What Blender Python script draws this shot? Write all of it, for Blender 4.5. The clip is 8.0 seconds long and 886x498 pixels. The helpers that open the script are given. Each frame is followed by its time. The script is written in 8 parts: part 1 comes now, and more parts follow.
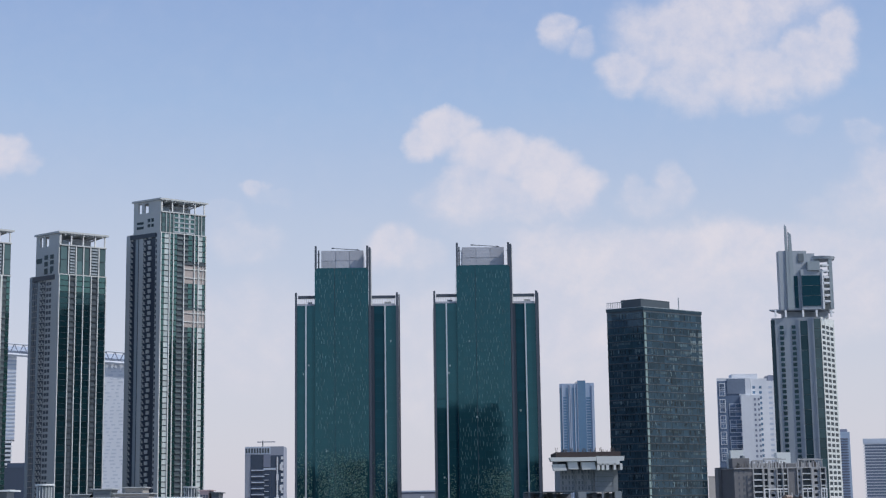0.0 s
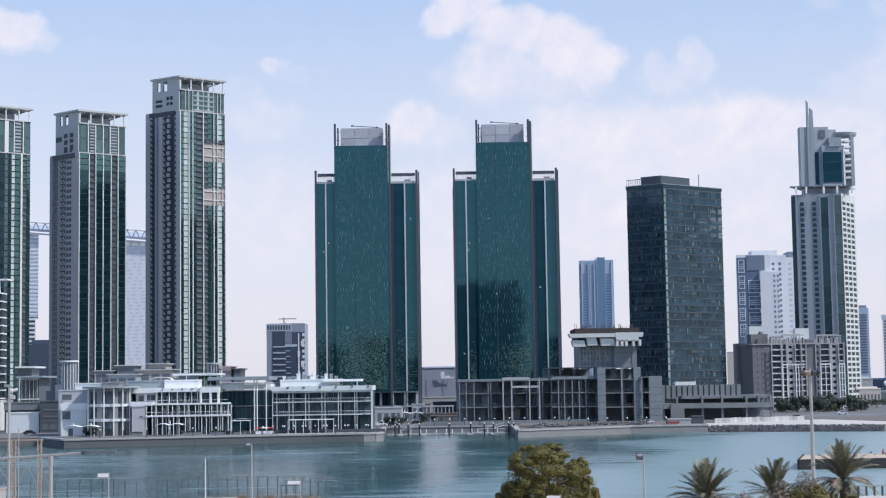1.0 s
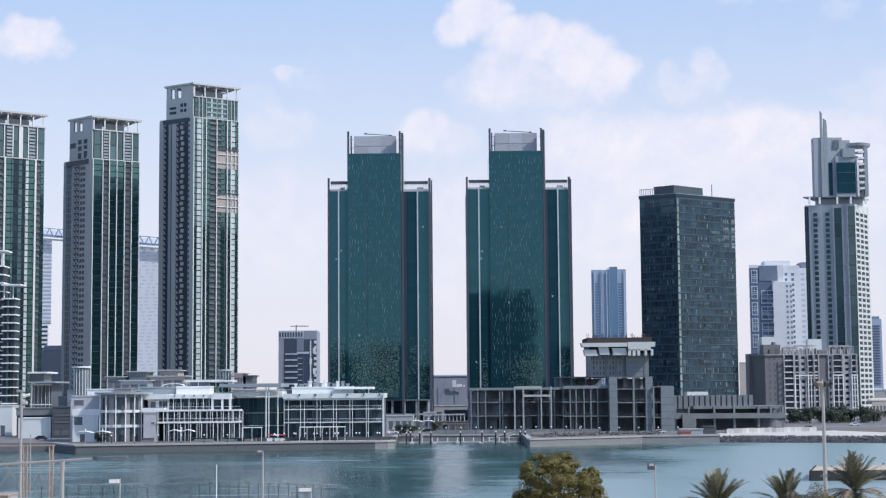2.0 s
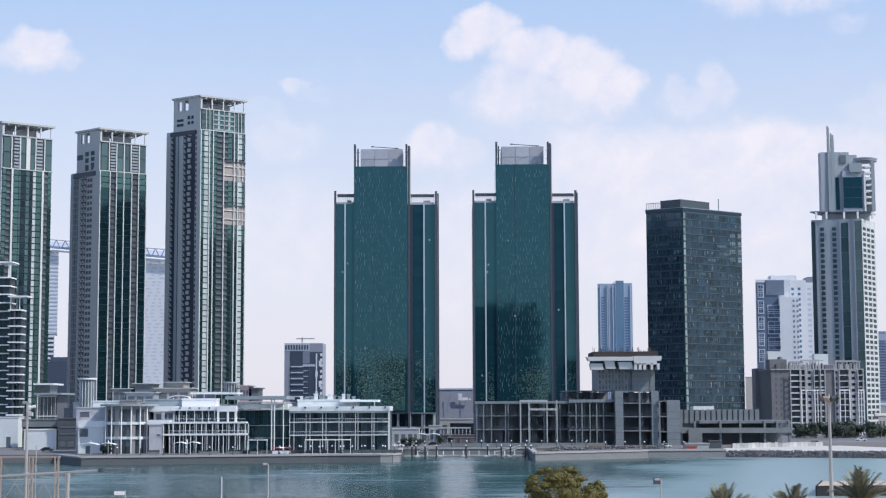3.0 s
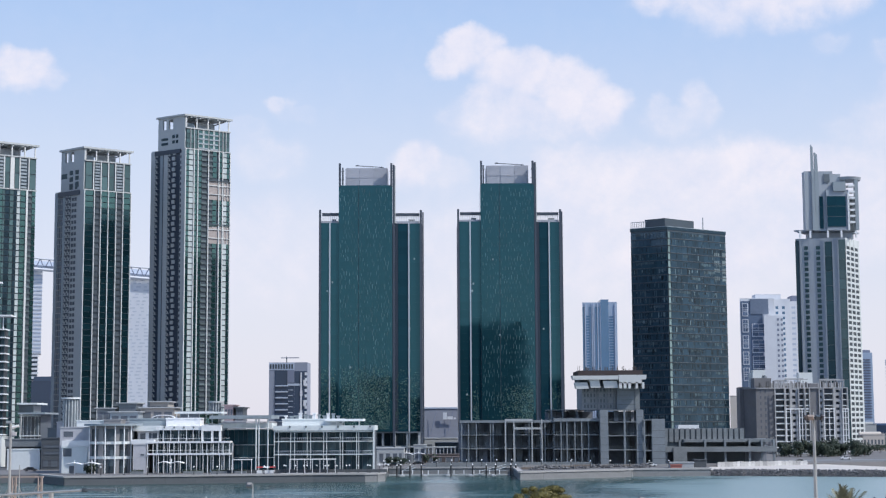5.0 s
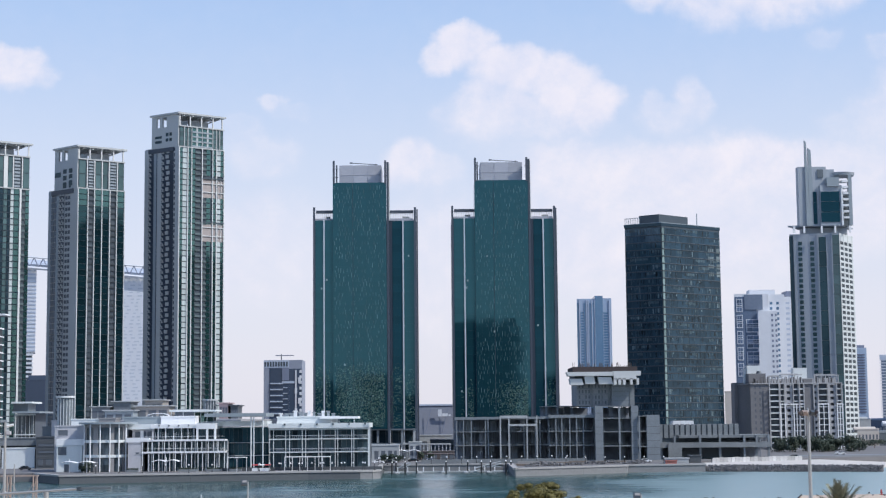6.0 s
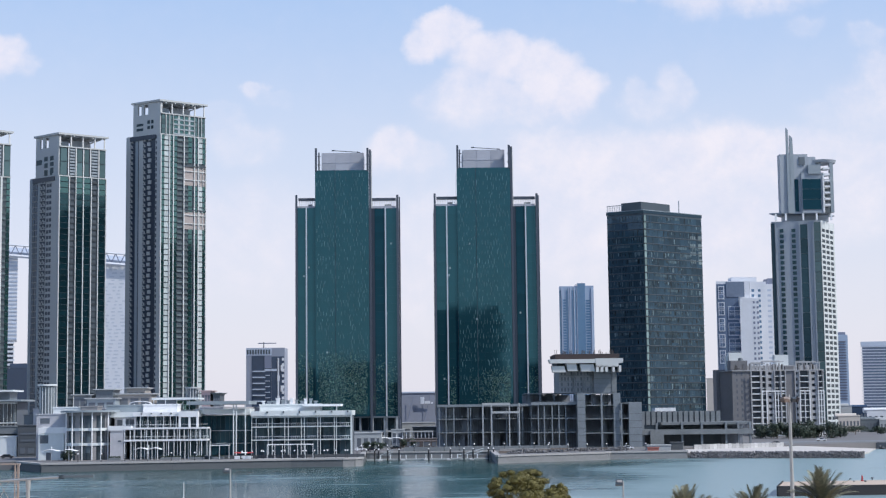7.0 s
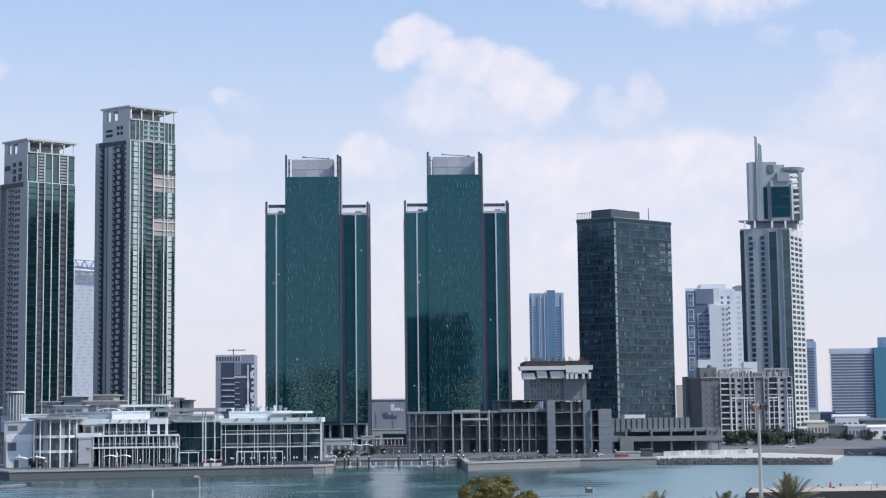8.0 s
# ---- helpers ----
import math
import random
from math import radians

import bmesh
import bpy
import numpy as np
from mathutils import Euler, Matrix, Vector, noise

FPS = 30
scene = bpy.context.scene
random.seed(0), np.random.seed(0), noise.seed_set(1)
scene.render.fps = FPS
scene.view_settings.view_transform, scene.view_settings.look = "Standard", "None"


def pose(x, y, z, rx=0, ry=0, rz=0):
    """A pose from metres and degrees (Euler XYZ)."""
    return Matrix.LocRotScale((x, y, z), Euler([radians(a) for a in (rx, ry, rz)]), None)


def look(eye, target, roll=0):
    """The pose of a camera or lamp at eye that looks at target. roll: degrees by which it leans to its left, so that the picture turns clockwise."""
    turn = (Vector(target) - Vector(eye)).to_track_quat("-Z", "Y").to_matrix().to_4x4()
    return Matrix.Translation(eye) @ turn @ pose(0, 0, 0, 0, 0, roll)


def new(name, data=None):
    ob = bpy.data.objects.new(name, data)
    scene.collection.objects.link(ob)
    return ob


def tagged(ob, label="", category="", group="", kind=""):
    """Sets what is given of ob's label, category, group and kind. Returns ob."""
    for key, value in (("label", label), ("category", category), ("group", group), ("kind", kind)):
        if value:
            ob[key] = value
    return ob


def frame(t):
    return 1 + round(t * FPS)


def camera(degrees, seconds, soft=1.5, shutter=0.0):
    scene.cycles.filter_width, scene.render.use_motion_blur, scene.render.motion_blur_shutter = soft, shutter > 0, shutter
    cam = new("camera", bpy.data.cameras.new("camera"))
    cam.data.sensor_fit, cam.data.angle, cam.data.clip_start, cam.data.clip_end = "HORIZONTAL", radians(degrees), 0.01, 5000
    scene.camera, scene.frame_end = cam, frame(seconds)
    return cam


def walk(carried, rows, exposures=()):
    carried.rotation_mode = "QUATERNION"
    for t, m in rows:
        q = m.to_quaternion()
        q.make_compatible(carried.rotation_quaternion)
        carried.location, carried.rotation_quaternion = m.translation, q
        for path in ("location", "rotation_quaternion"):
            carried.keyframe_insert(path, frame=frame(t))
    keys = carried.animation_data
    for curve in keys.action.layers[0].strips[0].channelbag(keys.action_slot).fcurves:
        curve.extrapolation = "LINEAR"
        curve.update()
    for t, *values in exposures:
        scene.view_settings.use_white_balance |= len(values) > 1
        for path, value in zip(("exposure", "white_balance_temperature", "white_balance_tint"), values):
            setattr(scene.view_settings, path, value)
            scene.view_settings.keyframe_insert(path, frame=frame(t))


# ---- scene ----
EYE = 18.0
cam = camera(31.0, 8.0, soft=1.25)
# seconds, yaw, pitch, lean to the right
ROWS = [
    (0.00, -0.973, 9.241, 0.812),
    (0.20, -0.869, 8.684, 0.875),
    (0.30, -0.801, 8.327, 0.906),
    (0.50, -0.623, 7.303, 0.969),
    (0.70, -0.430, 6.383, 0.929),
    (0.85, -0.301, 5.608, 0.898),
    (1.00, -0.202, 4.859, 0.868),
    (1.10, -0.135, 4.657, 0.815),
    (1.30, -0.050, 4.544, 0.707),
    (1.50, 0.000, 4.651, 0.600),
    (1.70, 0.106, 4.888, 0.548),
    (2.80, 0.474, 5.527, 0.261),
    (3.00, 0.470, 5.634, 0.209),
    (3.50, 0.445, 5.811, 0.124),
    (4.00, 0.297, 6.045, 0.114),
    (4.50, 0.082, 6.269, 0.140),
    (4.70, -0.005, 6.311, 0.194),
    (5.80, -0.214, 6.293, 0.494),
    (6.00, -0.287, 6.201, 0.549),
    (6.50, -0.515, 5.955, 0.634),
    (7.00, -0.916, 5.749, 0.659),
    (7.50, -1.462, 5.723, 0.677),
    (8.00, -1.991, 5.983, 0.689),
]
EXPOSURES = [(0.0, -0.16), (0.3, -0.18), (0.7, -0.09), (1.0, 0.15), (1.5, 0.2), (3.0, 0.17), (8.0, 0.15)]
walk(cam, [(t, pose(0, 0, EYE, 0, 0, yaw) @ pose(0, 0, 0, 90 + pitch, 0, 0) @ pose(0, 0, 0, 0, 0, -lean))
           for t, yaw, pitch, lean in ROWS], EXPOSURES)

# ---- world and sun ----
SUN_ELEVATION, SUN_AZIMUTH = 46.0, 114.0   # degrees; azimuth clockwise from straight ahead
sun = new("sun", bpy.data.lights.new("sun", "SUN"))
sun.data.energy, sun.data.angle, sun.data.color = 3.4, radians(0.6), (1.0, 0.975, 0.945)
sun_way = Vector((math.sin(radians(SUN_AZIMUTH)) * math.cos(radians(SUN_ELEVATION)),
                  math.cos(radians(SUN_AZIMUTH)) * math.cos(radians(SUN_ELEVATION)), math.sin(radians(SUN_ELEVATION))))
sun.matrix_world = look(sun_way * 900, (0, 0, 0))

world = bpy.data.worlds.new("sky")
scene.world = world
world.use_nodes = True
wt = world.node_tree
wt.nodes.clear()


def wnode(kind, operation="", use_clamp=False, data_type="", interpolation_type=""):
    n = wt.nodes.new(kind)
    if operation:
        n.operation = operation
    if use_clamp:
        n.use_clamp = True
    if data_type:
        n.data_type = data_type
    if interpolation_type:
        n.interpolation_type = interpolation_type
    return n


def wmath(op, a, b=0.0, clamp=False):
    n = wnode("ShaderNodeMath", operation=op, use_clamp=clamp)
    for i, v in enumerate((a, b)):
        if isinstance(v, (int, float)):
            n.inputs[i].default_value = v
        else:
            wt.links.new(v, n.inputs[i])
    return n.outputs[0]


def wmix(fac, a, b):
    n = wnode("ShaderNodeMix", data_type="RGBA")
    for i, v in ((0, fac), (6, a), (7, b)):
        if isinstance(v, (int, float, tuple)):
            n.inputs[i].default_value = v
        else:
            wt.links.new(v, n.inputs[i])
    return n.outputs[2]


sky = wnode("ShaderNodeTexSky")
sky.sky_type, sky.sun_disc = "NISHITA", False
sky.sun_elevation, sky.sun_rotation = radians(SUN_ELEVATION), radians(SUN_AZIMUTH)
sky.air_density, sky.dust_density, sky.ozone_density = 1.0, 1.2, 1.5
sky_scale = wnode("ShaderNodeVectorMath", operation="SCALE")
wt.links.new(sky.outputs[0], sky_scale.inputs[0])
sky_scale.inputs["Scale"].default_value = 0.105
coord = wnode("ShaderNodeTexCoord")
axes = wnode("ShaderNodeSeparateXYZ")
wt.links.new(coord.outputs["Generated"], axes.inputs[0])
height = wmath("MAXIMUM", axes.outputs[2], 0.0)
ramp = wnode("ShaderNodeValToRGB")
wt.links.new(height, ramp.inputs[0])
stops = ((0.0, (0.765, 0.75, 0.85)), (0.08, (0.745, 0.755, 0.88)), (0.17, (0.645, 0.725, 0.92)), (0.25, (0.475, 0.64, 0.955)), (0.34, (0.36, 0.525, 0.92)), (0.6, (0.21, 0.40, 0.86)))
while len(ramp.color_ramp.elements) < len(stops):
    ramp.color_ramp.elements.new(0.5)
for e, (p, c) in zip(ramp.color_ramp.elements, stops):
    e.position, e.color = p, (*c, 1)
haze = wmath("SUBTRACT", 0.85, wmath("MULTIPLY", height, 0.6), True)
# away from the view the haze is thinner and less violet
facing = wnode("ShaderNodeMapRange", interpolation_type="SMOOTHSTEP")
wt.links.new(axes.outputs[1], facing.inputs["Value"])
facing.inputs["From Min"].default_value, facing.inputs["From Max"].default_value = 0.2, 0.8
veil = wnode("ShaderNodeMix", data_type="RGBA")
veil.blend_type = "MULTIPLY"
veil.inputs[0].default_value = 1.0
wt.links.new(ramp.outputs[0], veil.inputs[6])
veil.inputs[7].default_value = (0.92, 1.0, 1.0, 1)
clear = wmix(haze, sky_scale.outputs[0], wmix(facing.outputs[0], veil.outputs[2], ramp.outputs[0]))

# clouds: soft lobes on the plane that stands ahead, broken up by noise
ahead = wmath("MAXIMUM", axes.outputs[1], 0.08)
flat = wnode("ShaderNodeCombineXYZ")
wt.links.new(wmath("DIVIDE", axes.outputs[0], ahead), flat.inputs[0])
wt.links.new(wmath("DIVIDE", axes.outputs[2], ahead), flat.inputs[1])


def wnoise(scale, detail, rough):
    n = wnode("ShaderNodeTexNoise")
    n.inputs["Scale"].default_value, n.inputs["Detail"].default_value, n.inputs["Roughness"].default_value = scale, detail, rough
    wt.links.new(flat.outputs[0], n.inputs["Vector"])
    return n


swirl = wnoise(26.0, 6.0, 0.55)
bend = wnode("ShaderNodeVectorMath", operation="MULTIPLY_ADD")
wt.links.new(swirl.outputs["Color"], bend.inputs[0])
bend.inputs[1].default_value = (0.034, 0.034, 0)
off = wnode("ShaderNodeVectorMath", operation="SUBTRACT")
wt.links.new(flat.outputs[0], off.inputs[0])
off.inputs[1].default_value = (0.017, 0.017, 0)
wt.links.new(off.outputs[0], bend.inputs[2])
# place across and up, half width, half height, weight
LOBES = [
    (0.020, 0.240, 0.021, 0.014, 1.00),
    (0.004, 0.231, 0.016, 0.010, 0.90),
    (0.049, 0.227, 0.029, 0.016, 1.00),
    (0.082, 0.219, 0.025, 0.019, 1.00),
    (0.101, 0.204, 0.020, 0.016, 0.90),
    (0.036, 0.201, 0.034, 0.015, 0.75),
    (0.072, 0.197, 0.039, 0.015, 0.70),
    (0.009, 0.195, 0.018, 0.010, 0.50),
    (0.139, 0.202, 0.013, 0.011, 0.55),
    (0.167, 0.206, 0.014, 0.014, 0.62),
    (0.150, 0.194, 0.027, 0.010, 0.50),
    (-0.103, 0.203, 0.010, 0.007, 0.62),
    (-0.091, 0.196, 0.016, 0.006, 0.35),
    (-0.017, 0.167, 0.022, 0.014, 0.80),
    (0.003, 0.159, 0.021, 0.014, 0.55),
    (-0.267, 0.231, 0.021, 0.014, 0.90),
    (-0.250, 0.223, 0.012, 0.007, 0.55),
    (-0.281, 0.225, 0.021, 0.010, 0.60),
    (-0.122, 0.185, 0.016, 0.009, 0.40),
    (-0.110, 0.172, 0.032, 0.014, 0.5),
    (0.060, 0.190, 0.075, 0.022, 0.42),
    (0.093, 0.308, 0.014, 0.011, 0.75),
    (0.110, 0.298, 0.011, 0.008, 0.60),
    (0.138, 0.281, 0.021, 0.016, 0.90),
    (0.176, 0.267, 0.034, 0.016, 0.75),
    (0.220, 0.278, 0.046, 0.018, 0.90),
    (0.260, 0.290, 0.030, 0.021, 0.90),
    (0.275, 0.307, 0.017, 0.018, 0.85),
    (0.183, 0.310, 0.061, 0.029, 0.90),
    (0.221, 0.341, 0.071, 0.029, 0.80),
    (0.250, 0.245, 0.020, 0.008, 0.42),
    (0.292, 0.234, 0.016, 0.009, 0.50),
    (0.303, 0.211, 0.029, 0.017, 0.65),
    (0.269, 0.189, 0.034, 0.011, 0.45),
    (0.289, 0.192, 0.034, 0.020, 0.55),
    (0.336, 0.207, 0.043, 0.029, 0.60),
    (0.098, 0.160, 0.055, 0.022, 0.78),
    (0.188, 0.162, 0.090, 0.022, 0.86),
    (0.137, 0.125, 0.130, 0.042, 0.72),
    (0.267, 0.149, 0.070, 0.034, 0.70),
    (-0.106, 0.118, 0.060, 0.035, 0.55),
    (-0.001, 0.106, 0.060, 0.045, 0.55),
]
total = None
for cx, cy, rx, ry, weight in LOBES:
    a = wnode("ShaderNodeVectorMath", operation="MULTIPLY_ADD")
    wt.links.new(bend.outputs[0], a.inputs[0])
    a.inputs[1].default_value, a.inputs[2].default_value = (1 / rx, 1 / ry, 0), (-cx / rx, -cy / ry, 0)
    b = wnode("ShaderNodeSeparateXYZ")
    wt.links.new(a.outputs[0], b.inputs[0])
    # crisp above, drawn out below
    up = wmath("MAXIMUM", b.outputs[1], wmath("MULTIPLY", b.outputs[1], -0.62))
    far = wmath("ADD", wmath("MULTIPLY", b.outputs[0], b.outputs[0]), wmath("MULTIPLY", up, up))
    lobe = wmath("MULTIPLY", wmath("SUBTRACT", 1.3, far, True), weight)
    if total is None:
        total = lobe
    else:
        total = wmath("SMOOTH_MAX", total, lobe)
        total.node.inputs[2].default_value = 0.3
billow = wnoise(62.0, 9.0, 0.62)
cover = wmath("MULTIPLY", total, wmath("ADD", 0.42, wmath("MULTIPLY", billow.outputs["Fac"], 1.1)))
edge = wnode("ShaderNodeMapRange", interpolation_type="SMOOTHSTEP")
wt.links.new(cover, edge.inputs["Value"])
edge.inputs["From Min"].default_value, edge.inputs["From Max"].default_value = 0.12, 1.08
edge.inputs["To Max"].default_value = 0.8
tone = wnoise(30.0, 7.0, 0.62)
puff = wnode("ShaderNodeMapRange")
wt.links.new(tone.outputs["Fac"], puff.inputs["Value"])
puff.inputs["From Min"].default_value, puff.inputs["From Max"].default_value = 0.36, 0.62
cloud_colour = wmix(puff.outputs[0], (0.74, 0.735, 0.85, 1), (0.86, 0.81, 0.87, 1))
front = wmath("GREATER_THAN", axes.outputs[1], 0.1)
back = wnode("ShaderNodeBackground")
wt.links.new(wmix(wmath("MULTIPLY", edge.outputs[0], front), clear, cloud_colour), back.inputs["Color"])
back.inputs["Strength"].default_value = 1.0
wt.links.new(back.outputs[0], wnode("ShaderNodeOutputWorld").inputs[0])

# ---- materials ----
def material(name, colour, rough=0.6, metal=0.0, vary=0.12, scale=0.4, fine=6.0, bump=0.0, each=0.0, tint=None, specular=0.5,
             stretch=(1, 1, 1), ior=1.5, island=0.0, sheen=None):
    """A surface with two scales of variation; each: how much one piece differs from the next; island: the same for joined pieces."""
    m = bpy.data.materials.new(name)
    m.use_nodes = True
    t = m.node_tree
    bsdf = t.nodes["Principled BSDF"]
    bsdf.inputs["Roughness"].default_value, bsdf.inputs["Metallic"].default_value = rough, metal
    bsdf.inputs["Specular IOR Level"].default_value, bsdf.inputs["IOR"].default_value = specular, ior
    if sheen:
        bsdf.inputs["Specular Tint"].default_value = (*sheen, 1)
    where = t.nodes.new("ShaderNodeTexCoord")
    stretcher = t.nodes.new("ShaderNodeMapping")
    stretcher.inputs["Scale"].default_value = stretch
    t.links.new(where.outputs["Object"], stretcher.inputs["Vector"])
    noises = []
    for s, detail in ((scale, 4.0), (fine, 6.0)):
        n = t.nodes.new("ShaderNodeTexNoise")
        n.inputs["Scale"].default_value, n.inputs["Detail"].default_value = s, detail
        t.links.new(stretcher.outputs[0], n.inputs["Vector"])
        noises.append(n.outputs["Fac"])

    def sums(op, a, b):
        n = t.nodes.new("ShaderNodeMath")
        n.operation = op
        for i, v in enumerate((a, b)):
            if isinstance(v, float):
                n.inputs[i].default_value = v
            else:
                t.links.new(v, n.inputs[i])
        return n.outputs[0]

    value = sums("MULTIPLY", sums("ADD", noises[0], noises[1]), vary)
    value = sums("ADD", value, 1.0 - vary)
    if each:
        info = t.nodes.new("ShaderNodeObjectInfo")
        value = sums("MULTIPLY", value, sums("ADD", sums("MULTIPLY", info.outputs["Random"], 2.0 * each), 1.0 - each))
    if island:
        geo = t.nodes.new("ShaderNodeNewGeometry")
        value = sums("MULTIPLY", value, sums("ADD", sums("MULTIPLY", geo.outputs["Random Per Island"], 2.0 * island), 1.0 - island))
    mix = t.nodes.new("ShaderNodeMix")
    mix.data_type = "RGBA"
    mix.inputs[6].default_value = (*colour, 1)
    mix.inputs[7].default_value = (*(tint or colour), 1)
    t.links.new(noises[0], mix.inputs[0])
    scaled = t.nodes.new("ShaderNodeVectorMath")
    scaled.operation = "SCALE"
    t.links.new(mix.outputs[2], scaled.inputs[0])
    t.links.new(value, scaled.inputs["Scale"])
    t.links.new(scaled.outputs[0], bsdf.inputs["Base Color"])
    if bump:
        b = t.nodes.new("ShaderNodeBump")
        b.inputs["Strength"].default_value, b.inputs["Distance"].default_value = bump, 0.05
        t.links.new(noises[1], b.inputs["Height"])
        t.links.new(b.outputs[0], bsdf.inputs["Normal"])
    return m


CONCRETE = material("concrete", (0.155, 0.178, 0.196), 0.85, vary=0.45, scale=0.12, fine=1.5, bump=0.3, tint=(0.245, 0.262, 0.27))
RAW = material("raw_concrete", (0.205, 0.232, 0.255), 0.85, vary=0.4, scale=0.25, fine=1.5, bump=0.3)
DARK_CONCRETE = material("dark_concrete", (0.085, 0.095, 0.105), 0.85, vary=0.35, scale=0.15, fine=1.5, bump=0.3)
PALE_CONCRETE = material("pale_concrete", (0.40, 0.42, 0.43), 0.8, vary=0.25, scale=0.1, fine=1.2, bump=0.2)
WHITE = material("white_paint", (0.80, 0.81, 0.82), 0.6, vary=0.12, scale=0.08, fine=1.0)
GREY_CLAD = material("grey_cladding", (0.285, 0.33, 0.36), 0.45, vary=0.15, scale=0.06, fine=0.8)
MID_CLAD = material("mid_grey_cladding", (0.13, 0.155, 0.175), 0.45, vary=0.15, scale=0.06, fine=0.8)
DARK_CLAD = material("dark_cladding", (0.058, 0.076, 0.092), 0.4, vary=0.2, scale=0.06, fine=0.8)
ALUMINIUM = material("aluminium", (0.62, 0.63, 0.66), 0.35, metal=0.6, vary=0.12, scale=0.2, fine=2.0)
TEAL_GLASS = material("teal_glass", (0.008, 0.036, 0.046), 0.05, vary=0.2, scale=0.03, fine=0.25, each=0.08, ior=1.85, sheen=(0.33, 0.80, 0.93))
DEEP_GLASS = material("deep_teal_glass", (0.007, 0.034, 0.050), 0.07, vary=0.2, scale=0.03, fine=0.25, each=0.15, ior=1.4, sheen=(0.3, 0.8, 1.0))
B_GLASS = material("black_green_glass", (0.005, 0.019, 0.025), 0.05, vary=0.2, scale=0.03, fine=0.25, each=0.3, ior=1.75, sheen=(0.55, 0.95, 0.95))
GREEN_GLASS = material("green_glass", (0.011, 0.034, 0.034), 0.06, vary=0.2, scale=0.06, fine=0.4, each=0.3, ior=2.35, sheen=(0.6, 1.0, 0.92))
DARK_GLASS = material("dark_glass", (0.017, 0.030, 0.040), 0.09, vary=0.2, scale=0.05, fine=0.4, each=0.45, ior=1.42, sheen=(0.55, 0.85, 1.0))
SMOKE_GLASS = material("smoke_glass", (0.019, 0.041, 0.062), 0.06, vary=0.3, scale=0.05, fine=0.3, each=0.42, ior=1.52, sheen=(0.6, 0.85, 1.0))
BLUE_GLASS = material("blue_glass", (0.10, 0.19, 0.30), 0.15, vary=0.2, scale=0.05, fine=0.4, each=0.15, specular=0.6)
PALE_PANEL = material("pale_spandrel", (0.45, 0.50, 0.50), 0.3, vary=0.12, scale=0.2, fine=1.0, each=0.15)
SAND = material("sand", (0.56, 0.45, 0.35), 0.95, vary=0.3, scale=0.06, fine=1.2, bump=0.5, tint=(0.48, 0.39, 0.32))
ROCK = material("rock", (0.135, 0.135, 0.142), 0.9, vary=0.4, scale=0.5, fine=2.5, bump=0.6, each=0.2)
PAVING = material("paving", (0.165, 0.162, 0.165), 0.85, vary=0.25, scale=0.05, fine=0.6)

water_mat = bpy.data.materials.new("water")
water_mat.use_nodes = True
wn = water_mat.node_tree
wb = wn.nodes["Principled BSDF"]
wb.inputs["Base Color"].default_value = (0.010, 0.075, 0.092, 1)
wb.inputs["Roughness"].default_value = 0.11
wb.inputs["IOR"].default_value = 1.42
where = wn.nodes.new("ShaderNodeTexCoord")
last = None
patch = wn.nodes.new("ShaderNodeTexNoise")
patch_map = wn.nodes.new("ShaderNodeMapping")
patch_map.inputs["Scale"].default_value = (0.016, 0.009, 0.1)
wn.links.new(where.outputs["Object"], patch_map.inputs["Vector"])
wn.links.new(patch_map.outputs[0], patch.inputs["Vector"])
patch.inputs["Scale"].default_value, patch.inputs["Detail"].default_value = 1.0, 5.0
# the open side of the harbour is more ruffled by wind and given a paler colour
side = wn.nodes.new("ShaderNodeSeparateXYZ")
wn.links.new(where.outputs["Object"], side.inputs[0])
open_side = wn.nodes.new("ShaderNodeMapRange")
open_side.inputs["From Min"].default_value, open_side.inputs["From Max"].default_value = 42.0, 92.0
open_side.inputs["To Min"].default_value, open_side.inputs["To Max"].default_value = -0.02, 0.36
nearer = wn.nodes.new("ShaderNodeMath")
nearer.operation = "MULTIPLY_ADD"
nearer.inputs[1].default_value = -0.3
wn.links.new(side.outputs[1], nearer.inputs[0])
eastward = wn.nodes.new("ShaderNodeMath")
eastward.inputs[1].default_value = 144.0
wn.links.new(side.outputs[0], eastward.inputs[0]), wn.links.new(eastward.outputs[0], nearer.inputs[2])
wn.links.new(nearer.outputs[0], open_side.inputs["Value"])
wind = wn.nodes.new("ShaderNodeMath")
wind.operation = "ADD"
streak_map = wn.nodes.new("ShaderNodeMapping")
streak_map.inputs["Scale"].default_value = (0.02, 0.16, 0.1)
wn.links.new(where.outputs["Object"], streak_map.inputs["Vector"])
streak = wn.nodes.new("ShaderNodeTexNoise")
streak.inputs["Scale"].default_value, streak.inputs["Detail"].default_value = 1.0, 7.0
wn.links.new(streak_map.outputs[0], streak.inputs["Vector"])
gusts = wn.nodes.new("ShaderNodeMath")
gusts.operation = "MULTIPLY_ADD"
gusts.inputs[1].default_value = 0.55
wn.links.new(streak.outputs["Fac"], gusts.inputs[0]), wn.links.new(open_side.outputs[0], gusts.inputs[2])
lull = wn.nodes.new("ShaderNodeMath")
lull.operation = "SUBTRACT"
lull.inputs[1].default_value = 0.275
wn.links.new(gusts.outputs[0], lull.inputs[0])
wn.links.new(patch.outputs["Fac"], wind.inputs[0]), wn.links.new(lull.outputs[0], wind.inputs[1])
for low, high, to in ((0.15, 0.32, "Roughness"),):
    r = wn.nodes.new("ShaderNodeMapRange")
    r.inputs["From Min"].default_value, r.inputs["From Max"].default_value = 0.42, 0.68
    r.inputs["To Min"].default_value, r.inputs["To Max"].default_value = low, high
    wn.links.new(wind.outputs[0], r.inputs["Value"])
    wn.links.new(r.outputs[0], wb.inputs[to])
